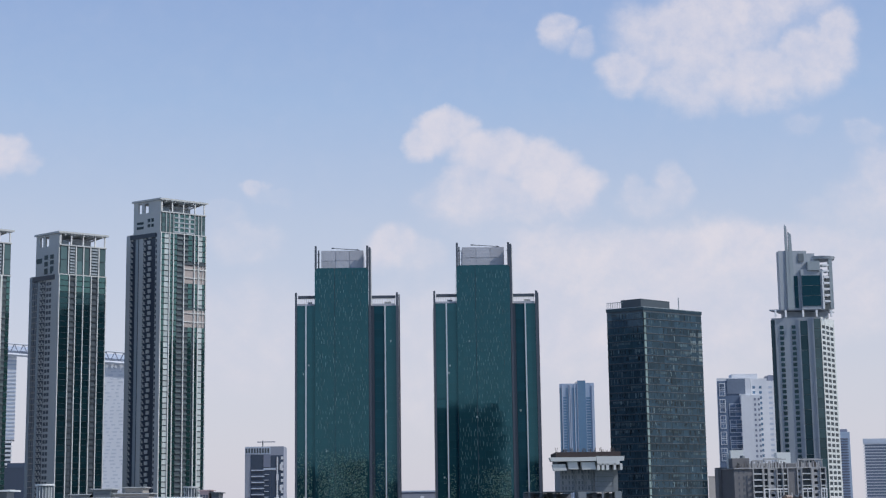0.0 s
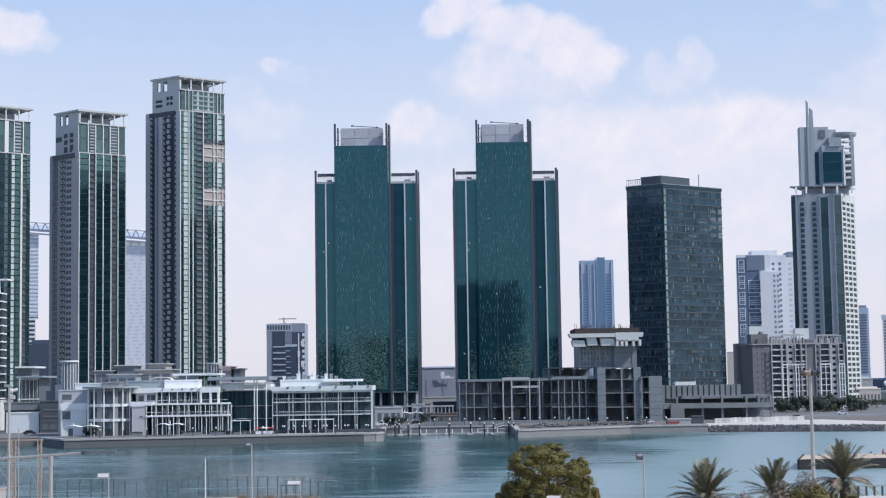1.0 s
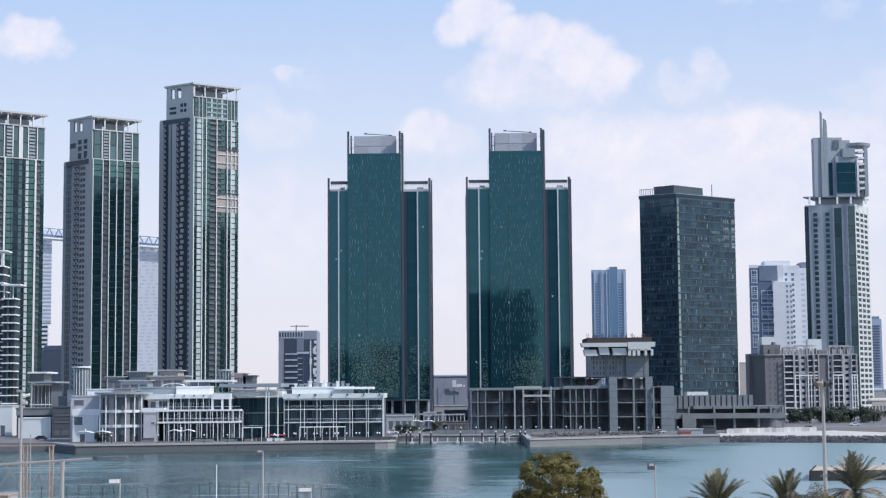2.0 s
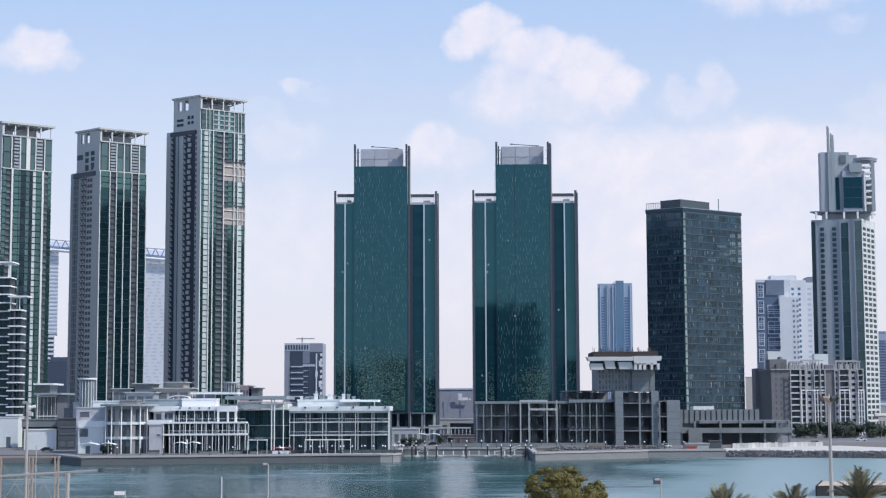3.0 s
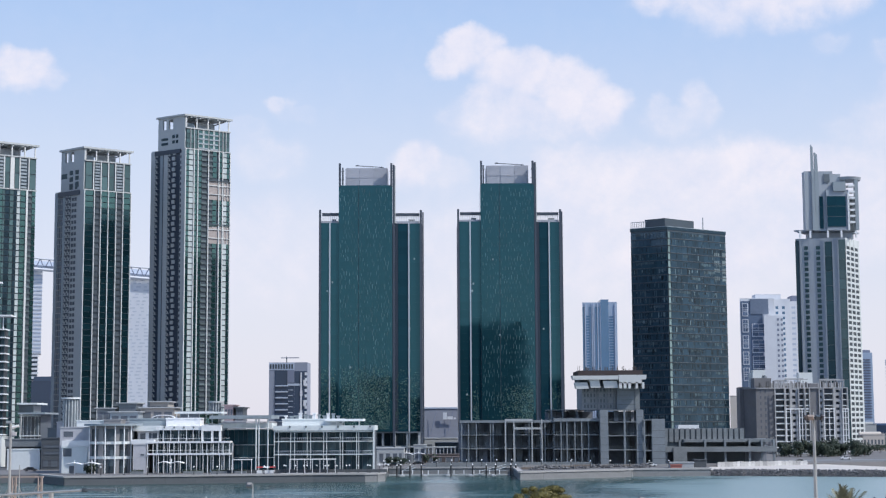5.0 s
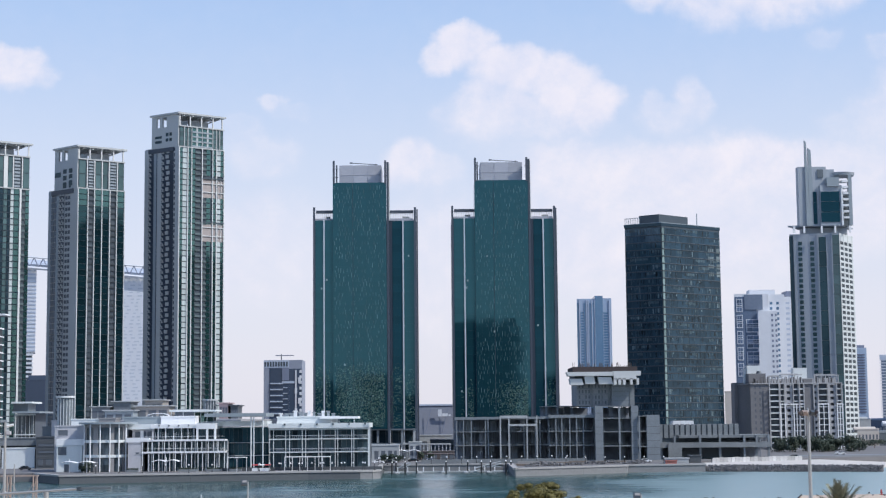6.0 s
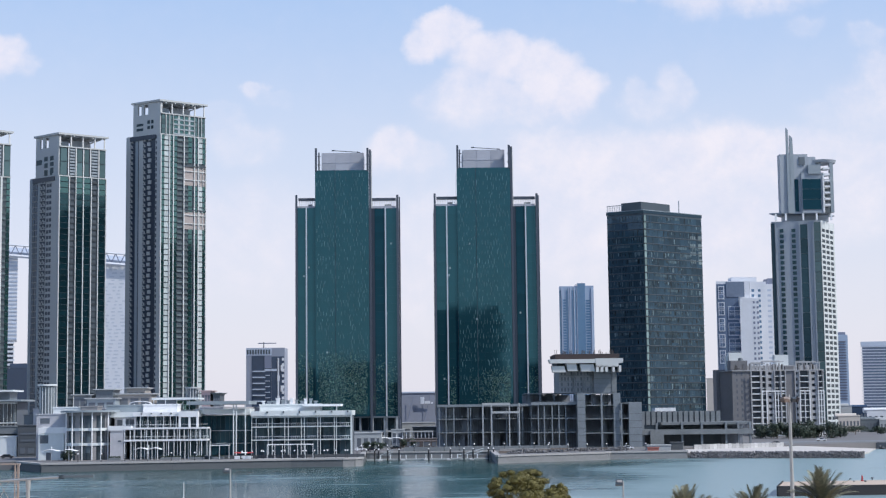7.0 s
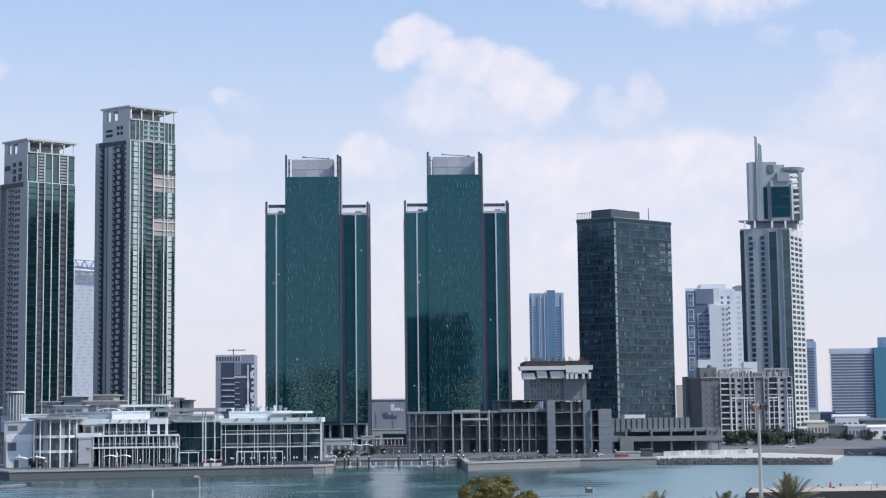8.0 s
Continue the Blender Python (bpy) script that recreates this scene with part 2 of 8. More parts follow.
# bright sky reflection on ruffled water is mixed into the base colour
sky_gleam = wn.nodes.new("ShaderNodeMix")
sky_gleam.data_type = "RGBA"
sky_gleam.inputs[6].default_value, sky_gleam.inputs[7].default_value = (0.016, 0.064, 0.064, 1), (0.23, 0.325, 0.335, 1)
gleam_range = wn.nodes.new("ShaderNodeMapRange")
gleam_range.inputs["From Min"].default_value, gleam_range.inputs["From Max"].default_value = 0.48, 0.78
wn.links.new(wind.outputs[0], gleam_range.inputs["Value"])
wn.links.new(gleam_range.outputs[0], sky_gleam.inputs[0])
wn.links.new(sky_gleam.outputs[2], wb.inputs["Base Color"])
for s, low, high, dist in (((0.03, 0.07, 0.1), 0.05, 0.4, 1.0), ((0.25, 1.3, 0.5), 0.8, 1.0, 0.14), ((0.9, 3.6, 1.0), 0.3, 0.9, 0.05)):
    mp = wn.nodes.new("ShaderNodeMapping")
    mp.inputs["Scale"].default_value = s
    wn.links.new(where.outputs["Object"], mp.inputs["Vector"])
    nz = wn.nodes.new("ShaderNodeTexNoise")
    nz.inputs["Scale"].default_value, nz.inputs["Detail"].default_value = 1.0, 5.0
    wn.links.new(mp.outputs[0], nz.inputs["Vector"])
    ruffle = wn.nodes.new("ShaderNodeMapRange")
    ruffle.inputs["From Min"].default_value, ruffle.inputs["From Max"].default_value = 0.40, 0.66
    ruffle.inputs["To Min"].default_value, ruffle.inputs["To Max"].default_value = low, high
    wn.links.new(wind.outputs[0], ruffle.inputs["Value"])
    bp = wn.nodes.new("ShaderNodeBump")
    bp.inputs["Distance"].default_value = dist
    wn.links.new(ruffle.outputs[0], bp.inputs["Strength"])
    wn.links.new(nz.outputs["Fac"], bp.inputs["Height"])
    if last:
        wn.links.new(last.outputs[0], bp.inputs["Normal"])
    last = bp
wn.links.new(last.outputs[0], wb.inputs["Normal"])


# ---- building blocks ----
def thing(name, at, label, category, group="", kind=""):
    """An Empty at a thing's base."""
    e = new(name)
    e.empty_display_size = 0.5
    e.location = at
    return tagged(e, label, category, group, kind)


def base_of(ob):
    """Where an object stands in the world."""
    m = ob.matrix_parent_inverse @ ob.matrix_basis
    return base_of(ob.parent) @ m if ob.parent else ob.matrix_basis.copy()


def mesh_from(name, bm, mat):
    me = bpy.data.meshes.new(name)
    bmesh.ops.recalc_face_normals(bm, faces=bm.faces)
    bm.to_mesh(me)
    bm.free()
    me.materials.append(mat)
    return me


def part(name, bm, mat, parent=None, label=""):
    """A bmesh, in world metres, as one mesh object under a thing or a part."""
    ob = new(name, bm if isinstance(bm, bpy.types.Mesh) else mesh_from(name, bm, mat))
    if parent:
        ob.parent = parent
        ob.matrix_parent_inverse = base_of(parent).inverted()
    return tagged(ob, label)


def put(name, me, parent, m, label=""):
    """An object on a shared mesh, at the world pose m."""
    ob = new(name, me)
    ob.parent = parent
    ob.matrix_parent_inverse = base_of(parent).inverted()
    ob.matrix_basis = m
    return tagged(ob, label)


def prism(bm, poly, z0, z1):
    low = [bm.verts.new((x, y, z0)) for x, y in poly]
    top = [bm.verts.new((x, y, z1)) for x, y in poly]
    bm.faces.new(low[::-1]), bm.faces.new(top)
    for i in range(len(poly)):
        j = (i + 1) % len(poly)
        bm.faces.new((low[i], low[j], top[j], top[i]))
    return bm


def box(bm, x0, x1, y0, y1, z0, z1, m=None):
    vs = [bm.verts.new(Vector((x, y, z)) if m is None else m @ Vector((x, y, z))) for z in (z0, z1) for y in (y0, y1) for x in (x0, x1)]
    for f in ((0, 2, 3, 1), (4, 5, 7, 6), (0, 1, 5, 4), (2, 6, 7, 3), (0, 4, 6, 2), (1, 3, 7, 5)):
        bm.faces.new([vs[i] for i in f])
    return bm


def tube(bm, a, b, r0, r1=None, sides=8):
    a, b = Vector(a), Vector(b)
    turn = (b - a).to_track_quat("Z", "Y").to_matrix()
    rings = []
    for c, r in ((a, r0), (b, r0 if r1 is None else r1)):
        rings.append([bm.verts.new(c + turn @ Vector((r * math.cos(6.28318 * i / sides), r * math.sin(6.28318 * i / sides), 0))) for i in range(sides)])
    for i in range(sides):
        j = (i + 1) % sides
        bm.faces.new((rings[0][i], rings[0][j], rings[1][j], rings[1][i]))
    bm.faces.new(rings[0][::-1]), bm.faces.new(rings[1])
    return bm


def canted(bm, a0, a1, b0, b1, y0, y1, z0, z1, lean):
    v = [bm.verts.new(c) for c in ((a0, y0, z0), (a1, y0, z0), (a1, y1, z0), (a0, y1, z0), (b0, y0 - lean, z1), (b1, y0 - lean, z1), (b1, y1, z1), (b0, y1, z1))]
    for q in ((3, 2, 1, 0), (4, 5, 6, 7), (0, 1, 5, 4), (1, 2, 6, 5), (2, 3, 7, 6), (3, 0, 4, 7)):
        bm.faces.new([v[i] for i in q])
    return bm


def B():
    return bmesh.new()


def turned(x0, x1, y0, y1):
    """A far footprint whose ends point back along the line of sight."""
    return [(x0, y0), (x1, y0), (x1 * y1 / y0, y1), (x0 * y1 / y0, y1)]


class Face:
    """A wall's plane: u along it from p to q, v outward, w up from z0."""

    def __init__(self, p, q, z0=0.0):
        self.p, self.q = Vector((*p, z0)), Vector((*q, z0))
        along = self.q - self.p
        self.length = along.length
        along.normalize()
        out = Vector((along.y, -along.x, 0))
        self.m = Matrix((along, out, (0, 0, 1))).transposed().to_4x4()
        self.m.translation = self.p

    def at(self, u, v, w):
        return self.m @ Matrix.Translation((u, v, w))


def four(p0, p1, p2):
    """The footprint from the near corner and its two neighbours."""
    return [p0, p1, (p1[0] + p2[0] - p0[0], p1[1] + p2[1] - p0[1]), p2]


def inset(poly, d):
    cx, cy = sum(p[0] for p in poly) / len(poly), sum(p[1] for p in poly) / len(poly)
    out = []
    for x, y in poly:
        r = math.hypot(x - cx, y - cy)
        out.append((x + (cx - x) * d / r, y + (cy - y) * d / r))
    return out


GROUND = 2.7

# ---- setting ----
bm = B()
box(bm, -3000, 3000, -300, 4700, -3.0, 0.0)
tagged(part("water", bm, water_mat), "calm teal harbour water with fine ripples", "water", kind="structure")

QUAY_LINE = [(-131.77, 530), (-118.15, 505), (-87.75, 512), (-41.74, 522), (-25.0, 523.2), (-21.2, 524.6), (-19.2, 527.6), (-19.0, 532), (-20.4, 596), (26.76, 596),
             (25.78, 534), (65.6, 559), (66.4, 563), (94.3, 566)]
ISLAND = [(-2600, 520), (-135.9, 530)] + QUAY_LINE + [(100, 612), (150, 634), (187, 657), (330, 590), (2600, 480), (3000, 4700), (-3000, 4700)]
tagged(part("ground", prism(B(), ISLAND, -3.0, GROUND), PAVING), "paved grey waterfront ground of the far island", "ground", kind="structure")
NEAR = [(-900, -280), (900, -280), (900, 150), (60, 186), (-10.48, 201.2), (-13.71, 207.4), (-20.39, 216.6), (-28.71, 222.2), (-33.32, 221.8),
        (-40.85, 216.4), (-48.22, 215.4), (-59.1, 213.8), (-900, 240)]
tagged(part("ground_near", prism(B(), NEAR, -3.0, 3.0), SAND), "pale dry sand of the near shore", "ground", kind="structure")

# ---- towers ----
def panel_mesh(name, w, h, d, mat):
    return mesh_from(name, box(B(), -w / 2, w / 2, 0, d, -h / 2, h / 2), mat)


def panels(name, parent, face, u0, u1, w0, w1, cols, rows, mat, gap=0.06, gap_w=0.06, proud=0.12, tilt=0.0, label="", skip=None):
    """A field of panes on a wall, each an object on one shared mesh."""
    dw, dh = (u1 - u0) / cols, (w1 - w0) / rows
    me = panel_mesh(name, dw - gap, dh - gap_w, proud, mat)
    for r in range(rows):
        for c in range(cols):
            if skip and skip(r, c):
                continue
            m = face.at(u0 + dw * (c + 0.5), 0, w0 + dh * (r + 0.5))
            if tilt:
                m = m @ pose(0, 0, 0, random.uniform(-tilt, tilt), 0, random.uniform(-tilt, tilt))
            put(name, me, parent, m, label)


def strip(name, parent, face, u0, u1, w0, w1, v, mat, label="", v0=0.0):
    return part(name, box(B(), u0, u1, v0, v, w0, w1, face.m), mat, parent, label)


def window_column(parent, face, u0, u1, w0, w1, rows, fill, mat, proud=0.08, name="window_column"):
    """One column of small windows, storey over storey."""
    bm, dh = B(), (w1 - w0) / rows
    for r in range(rows):
        box(bm, u0, u1, -0.1, proud, w0 + dh * r + dh * (1 - fill) / 2, w0 + dh * (r + 1) - dh * (1 - fill) / 2, face.m)
    return tagged(part(name, bm, mat, parent), kind="stuff")


def balcony_mesh(w, h, d, mat):
    bm = B()
    box(bm, -w / 2, w / 2, 0, d, -h / 2, -h / 2 + 0.25)
    box(bm, -w / 2, w / 2, d - 0.08, d, -h / 2 + 0.25, -h / 2 + 1.2)
    box(bm, -w / 2, -w / 2 + 0.08, 0, d - 0.08, -h / 2 + 0.25, -h / 2 + 1.2)
    box(bm, w / 2 - 0.08, w / 2, 0, d - 0.08, -h / 2 + 0.25, -h / 2 + 1.2)
    return mesh_from("balcony", bm, mat)


BALCONY_GREY = material("balcony_grey", (0.085, 0.115, 0.122), 0.5, vary=0.2, scale=0.3, fine=2.0, each=0.3)
BALCONY_DARK = material("balcony_dark", (0.045, 0.060, 0.072), 0.5, vary=0.2, scale=0.3, fine=2.0, each=0.4)
BALCONY_BROWN = material("balcony_brown", (0.085, 0.07, 0.066), 0.6, vary=0.2, scale=0.3, fine=2.0, each=0.2)
FIN = material("pale_fin", (0.60, 0.61, 0.60), 0.5, vary=0.12, scale=0.05, fine=0.6)
TOWER_GREY = material("tower_grey_cladding", (0.43, 0.45, 0.45), 0.5, vary=0.15, scale=0.06, fine=0.8)
NAVY_CLAD = material("navy_cladding", (0.028, 0.042, 0.066), 0.4, vary=0.2, scale=0.06, fine=0.8)
SLATE_GLASS = material("slate_glass", (0.07, 0.105, 0.15), 0.2, vary=0.2, scale=0.05, fine=0.4, each=0.3)
FLOOR_LINE = material("floor_line", (0.03, 0.035, 0.04), 0.5, vary=0.15)
BROWN_LOUVRE = material("brown_louvre", (0.34, 0.30, 0.285), 0.7, vary=0.25, scale=0.3, fine=2.0)


CROWN_GLASS = material("crown_glass", (0.070, 0.125, 0.130), 0.12, vary=0.2, scale=0.06, fine=0.4, each=0.25)


def residential_tower(poly, floors, z_body, z_crown, z_open, z_top, bays, fins, side, label, fin_w=0.55, canopy=1.6, voids=(), upper_side=()):
    p0, p1, p2, p3 = poly[0], poly[1], poly[3], poly[2]
    t = thing("residential_tower", (p0[0], p0[1], GROUND), label, "tower", "green glass residential towers")
    part("wall", prism(B(), inset(poly, 0.3), GROUND, z_body), DARK_CLAD, t, "dark core wall of the tower")
    part("crown_core", prism(B(), inset([p0, p1, p3, (p2[0] + (p0[0] - p2[0]) * 0.24, p2[1] + (p0[1] - p2[1]) * 0.24)], 0.3), z_body, z_open), DARK_CLAD, t)
    part("shoulder_roof", prism(B(), inset(poly, 0.1), z_body, z_body + 0.5), TOWER_GREY, t)
    front, left = Face(p0, p1), Face(p2, p0)
    L, M = front.length, left.length
    step = (z_body - GROUND) / floors
    rows = floors
    for u0, u1, kind in bays:
        a, b = u0 * L, u1 * L

        def void(r, c):
            z = GROUND + step * (r + 0.5)
            return any(lo < z < hi and u0 >= uu for lo, hi, uu in voids)
        if kind in ("balcony", "brown", "slatted"):
            me = balcony_mesh(b - a - 0.1, step, 0.55, {"balcony": BALCONY_GREY, "brown": BALCONY_BROWN, "slatted": BALCONY_DARK}[kind])
            for r in range(rows):
                if not void(r, 0):
                    put("balcony", me, t, front.at((a + b) / 2, 0, GROUND + step * (r + 0.5)))
        else:
            mat, name = {"green": (GREEN_GLASS, "glass_panel"), "pale": (PALE_PANEL, "window"), "dark": (DARK_GLASS, "dark_panel"), "light": (CROWN_GLASS, "glass_panel"),
                         "deep": (DEEP_GLASS, "glass_panel"), "smooth": (B_GLASS, "glass_panel")}[kind]
            if kind == "smooth":
                cut = z_body - 3 * step
                panels(name, t, front, a, b, GROUND, cut, 1, rows - 3, mat, 0.12, 0.2, 0.25, 0.25)
                # top storeys get lighter green glass that stands for their brighter reflection
                panels(name, t, front, a, b, cut, z_body, 1, 3, GREEN_GLASS, 0.12, 0.5, 0.25, 0.25)
                # pale transoms and a few raised blinds behind the dark panes
                bm = B()
                for r in range(rows - 3):
                    z = GROUND + step * (r + 1)
                    box(bm, a + 0.1, b - 0.1, 0, 0.30, z - 0.16, z - 0.06, front.m)
                tagged(part("transom", bm, DARK_CLAD, t), kind="stuff")
            else:
                panels(name, t, front, a, b, GROUND, z_body, 1, rows, mat, 0.12, 0.62, 0.25, skip=void)
    for lo, hi, uu in voids:
        v = strip("louvre_floor", t, front, uu * L, L - 0.3, lo, hi, 0.15, BROWN_LOUVRE, "recessed brown louvred plant floor")
        for k in (0.28, 0.72):
            z = lo + (hi - lo) * k
            strip("slab_edge", v, front, uu * L + 0.3, L, z - 0.22, z + 0.22, 0.8, FIN)
        for k in (0.86, 0.93):
            strip("post", v, front, k * L, k * L + 0.25, lo, hi, 0.6, FIN)
        # dark strip put in for the shadow band along the top of the void
        strip("slab_edge", v, front, uu * L, L, hi - 0.7, hi, 0.9, DARK_CLAD)
    for u in fins:
        strip("fin", t, front, u * L - fin_w / 2, u * L + fin_w / 2, GROUND, z_body, 0.9, FIN, "pale vertical fin")
    # the wall round the corner
    for u0, u1, kind in side:
        a, b = u0 * M, u1 * M
        if kind == "windows":
            strip("cladding_strip", t, left, a, b, GROUND, z_body, 0.3, TOWER_GREY)
            bm = B()
            cols = 1 if b - a < 3 else 2
            w = (b - a) * 0.8 / cols
            for r in range(rows):
                for c in range(cols):
                    u, z = a + (b - a) * 0.1 + w * c, GROUND + step * (r + 0.24)
                    box(bm, u + 0.1 * w, u + 0.9 * w, 0, 0.36, z, z + step * 0.58, left.m)
            tagged(part("side_windows", bm, NAVY_CLAD, t), kind="stuff")
        elif kind == "slate":
            strip("cladding_strip", t, left, a, b, GROUND, z_body, 0.1, NAVY_CLAD)
            panes, edges = B(), B()
            for r in range(rows):
                z = GROUND + step * r
                for c in range(2):
                    box(panes, a + (b - a) * (0.06 + 0.48 * c), a + (b - a) * (0.46 + 0.48 * c), 0, 0.36, z + 0.5, z + step - 0.3, left.m)
                box(edges, a, b, 0, 0.5, z - 0.1, z + 0.12, left.m)
            tagged(part("side_panes", panes, SLATE_GLASS, t), kind="stuff")
            tagged(part("floor_edges", edges, GREY_CLAD, t), kind="stuff")
        elif kind == "ticks":
            strip("cladding_strip", t, left, a, b, GROUND, z_body, 0.1, NAVY_CLAD)
            bm = B()
            for r in range(rows):
                z = GROUND + step * r
                box(bm, a + (b - a) * 0.25, b, 0, 0.9, z - 0.15, z + 0.2, left.m)
                box(bm, a + (b - a) * 0.55, b, 0.75, 0.9, z + 0.2, z + step * 0.42, left.m)
                box(bm, a, a + (b - a) * 0.3, 0, 0.5, z + step * 0.35, z + step * 0.7, left.m)
            tagged(part("balcony_edges", bm, TOWER_GREY, t), kind="stuff")
        elif kind == "balconies":
            strip("cladding_strip", t, left, a, b, GROUND, z_body, 0.1, NAVY_CLAD)
            bm = B()
            for r in range(rows):
                z = GROUND + step * r
                k = 0.0 if r % 2 else 0.22
                box(bm, a + (b - a) * k, a + (b - a) * (k + 0.62), 0, 0.8, z + 0.1, z + step * 0.66, left.m)
            tagged(part("side_balconies", bm, TOWER_GREY, t), kind="stuff")
        else:
            strip("cladding_strip", t, left, a, b, GROUND, z_body + (0.0 if kind != "tall" else 2.0), {"grey": 0.5, "tall": 0.5, "mid": 0.35, "dark": 0.12}[kind],
                  {"grey": TOWER_GREY, "tall": TOWER_GREY, "mid": GREY_CLAD, "dark": NAVY_CLAD}[kind])
    strip("shadow_cap", t, left, 0.12 * M, 0.88 * M, z_body - step * 0.8, z_body - 0.02, 0.95, NAVY_CLAD, "dark cap over the recessed bays")
    # the crown
    strip("crown_wall", t, left, 0.2 * M, M - 0.2, z_body, z_open, 0.35, TOWER_GREY, "plain grey crown wall", v0=-1.0)
    strip("band", t, front, 0, L, z_body - 0.3, z_body + 0.3, 0.8, TOWER_GREY)
    strip("band", t, front, 0, L, z_crown - 0.35, z_crown + 0.35, 0.8, TOWER_GREY)
    for u0, u1, w0, w1 in upper_side:
        strip("crown_window", t, left, u0 * M, u1 * M, z_body + (z_open - z_body) * w0, z_body + (z_open - z_body) * w1, 0.42, DARK_GLASS)
    roof = [(p0[0], p0[1]), p1, p3, (p2[0] + (p0[0] - p2[0]) * 0.2, p2[1] + (p0[1] - p2[1]) * 0.2)]
    part("canopy", prism(B(), inset(roof, -canopy), z_top - 1.1, z_top), TOWER_GREY, t, "flat grey roof canopy on posts")
    part("soffit", prism(B(), inset(roof, 0.6), z_top - 1.6, z_top - 1.1), TOWER_GREY, t)
    for k in (0.1, 0.3, 0.5, 0.7, 0.9):
        strip("roof_joist", t, front, k * L - 0.2, k * L + 0.2, z_top - 2.2, z_top - 1.5, 1.2, FIN, v0=-M * 0.6)
    for k in (0.02, 0.25, 0.5, 0.76, 0.97):
        strip("post", t, front, k * L - 0.35, k * L + 0.35, z_open, z_top - 0.9, 0.1, FIN, v0=-0.6)
    for k0, k1 in ((0.2, 0.34), (0.44, 0.52), (0.64, 1.0)):
        strip("crown_pier", t, left, k0 * M, k1 * M, z_open, z_top - 0.9, 0.3, TOWER_GREY, v0=-0.8)
    strip("crown_beam", t, left, 0.2 * M, M, z_top - 2.2, z_top - 0.95, 0.32, TOWER_GREY, v0=-0.8)
    strip("plant_room", t, front, 0.35 * L, 0.75 * L, z_open, z_top - 3.2, -6.0, PALE_CONCRETE, v0=-9.0)
    strip("plant_room", t, front, 0.1 * L, 0.25 * L, z_open, z_top - 4.5, -4.0, GREY_CLAD, v0=-7.0)
    return t, front, left


# tower with two brown plant floors
A_POLY = four((-155.23, 960), (-130.49, 978), (-178.33, 975))
ZB, ZC, ZO, ZT = 186.61, 199.11, 199.46, 207.81
t, front, left = residential_tower(
    A_POLY, 55, ZB, ZO, ZO, ZT,
    [(0.01, 0.08, "green"), (0.08, 0.18, "pale"), (0.18, 0.265, "green"), (0.295, 0.36, "green"), (0.36, 0.485, "balcony"), (0.52, 0.61, "balcony"), (0.61, 0.70, "green"),
     (0.76, 0.825, "green"), (0.825, 0.93, "pale"), (0.93, 0.99, "green")],
    [0.0, 0.19, 0.275, 0.51, 0.745, 0.83, 1.0],
    [(0.0, 0.12, "grey"), (0.12, 0.2, "ticks"), (0.2, 0.27, "dark"), (0.27, 0.35, "mid"), (0.35, 0.38, "dark"), (0.38, 0.5, "grey"), (0.5, 0.58, "ticks"), (0.58, 0.63, "dark"), (0.63, 0.76, "balconies"), (0.76, 0.86, "dark"), (0.86, 0.91, "windows"), (0.91, 1.0, "tall")],
    "tall grey residential tower with green glass bays and pale fins",
    voids=((156.37, 168.52, 0.51), (129.36, 141.46, 0.51)),
    upper_side=((0.3, 0.5, 0.25, 0.38), (0.3, 0.5, 0.48, 0.6), (0.62, 0.7, 0.3, 0.45), (0.62, 0.7, 0.55, 0.72), (0.73, 0.8, 0.3, 0.45), (0.73, 0.8, 0.55, 0.72)))
L = front.length
for u0, u1 in ((0.02, 0.10), (0.12, 0.18), (0.2, 0.26), (0.29, 0.5), (0.53, 0.73), (0.76, 0.82), (0.84, 0.89), (0.91, 0.98)):
    panels("crown_pane", t, front, u0 * L, u1 * L, ZB + 0.5, ZO - 0.6, 1, 4, CROWN_GLASS if u1 - u0 < 0.1 else GREEN_GLASS, 0.2, 0.5, 0.2)
    if u1 - u0 > 0.1:
        strip("crown_rib", t, front, (u0 + u1) / 2 * L - 0.6, (u0 + u1) / 2 * L + 0.6, ZB + 0.3, ZO - 0.3, 0.5, TOWER_GREY)
        for k in range(4):
            z = ZB + 0.5 + (ZO - ZB - 1.1) * k / 4
            strip("crown_balcony", t, front, u0 * L, u1 * L, z, z + 0.9, 0.7, GREY_CLAD)
for u in (0.11, 0.19, 0.275, 0.51, 0.745, 0.83, 0.9):
    strip("mullion", t, front, u * L - 0.22, u * L + 0.22, ZB, ZO, 0.7, TOWER_GREY)

# tower with dark glass and narrow fins
B_POLY = four((-211.79, 940), (-187.55, 957), (-232.87, 957))
ZB, ZO, ZT = 158.64, 176.26, 184.41
t, front, left = residential_tower(
    B_POLY, 45, ZB, ZO, ZO, ZT,
    [(0.01, 0.19, "smooth"), (0.22, 0.34, "slatted"), (0.36, 0.50, "smooth"), (0.52, 0.66, "smooth"), (0.69, 0.82, "slatted"), (0.84, 0.99, "smooth")],
    [0.0, 0.21, 0.35, 0.51, 0.68, 0.83, 1.0],
    [(0.0, 0.1, "mid"), (0.1, 0.28, "slate"), (0.28, 0.36, "mid"), (0.36, 0.46, "ticks"), (0.46, 0.56, "ticks"), (0.56, 0.79, "windows"), (0.79, 1.0, "tall")],
    "grey residential tower with dark glass front and thin white fins",
    upper_side=((0.22, 0.42, 0.45, 0.62), (0.5, 0.62, 0.05, 0.25), (0.5, 0.62, 0.32, 0.48), (0.5, 0.62, 0.55, 0.7), (0.7, 0.82, 0.05, 0.3), (0.7, 0.82, 0.36, 0.5), (0.7, 0.82, 0.55, 0.7)), fin_w=0.46)
L = front.length
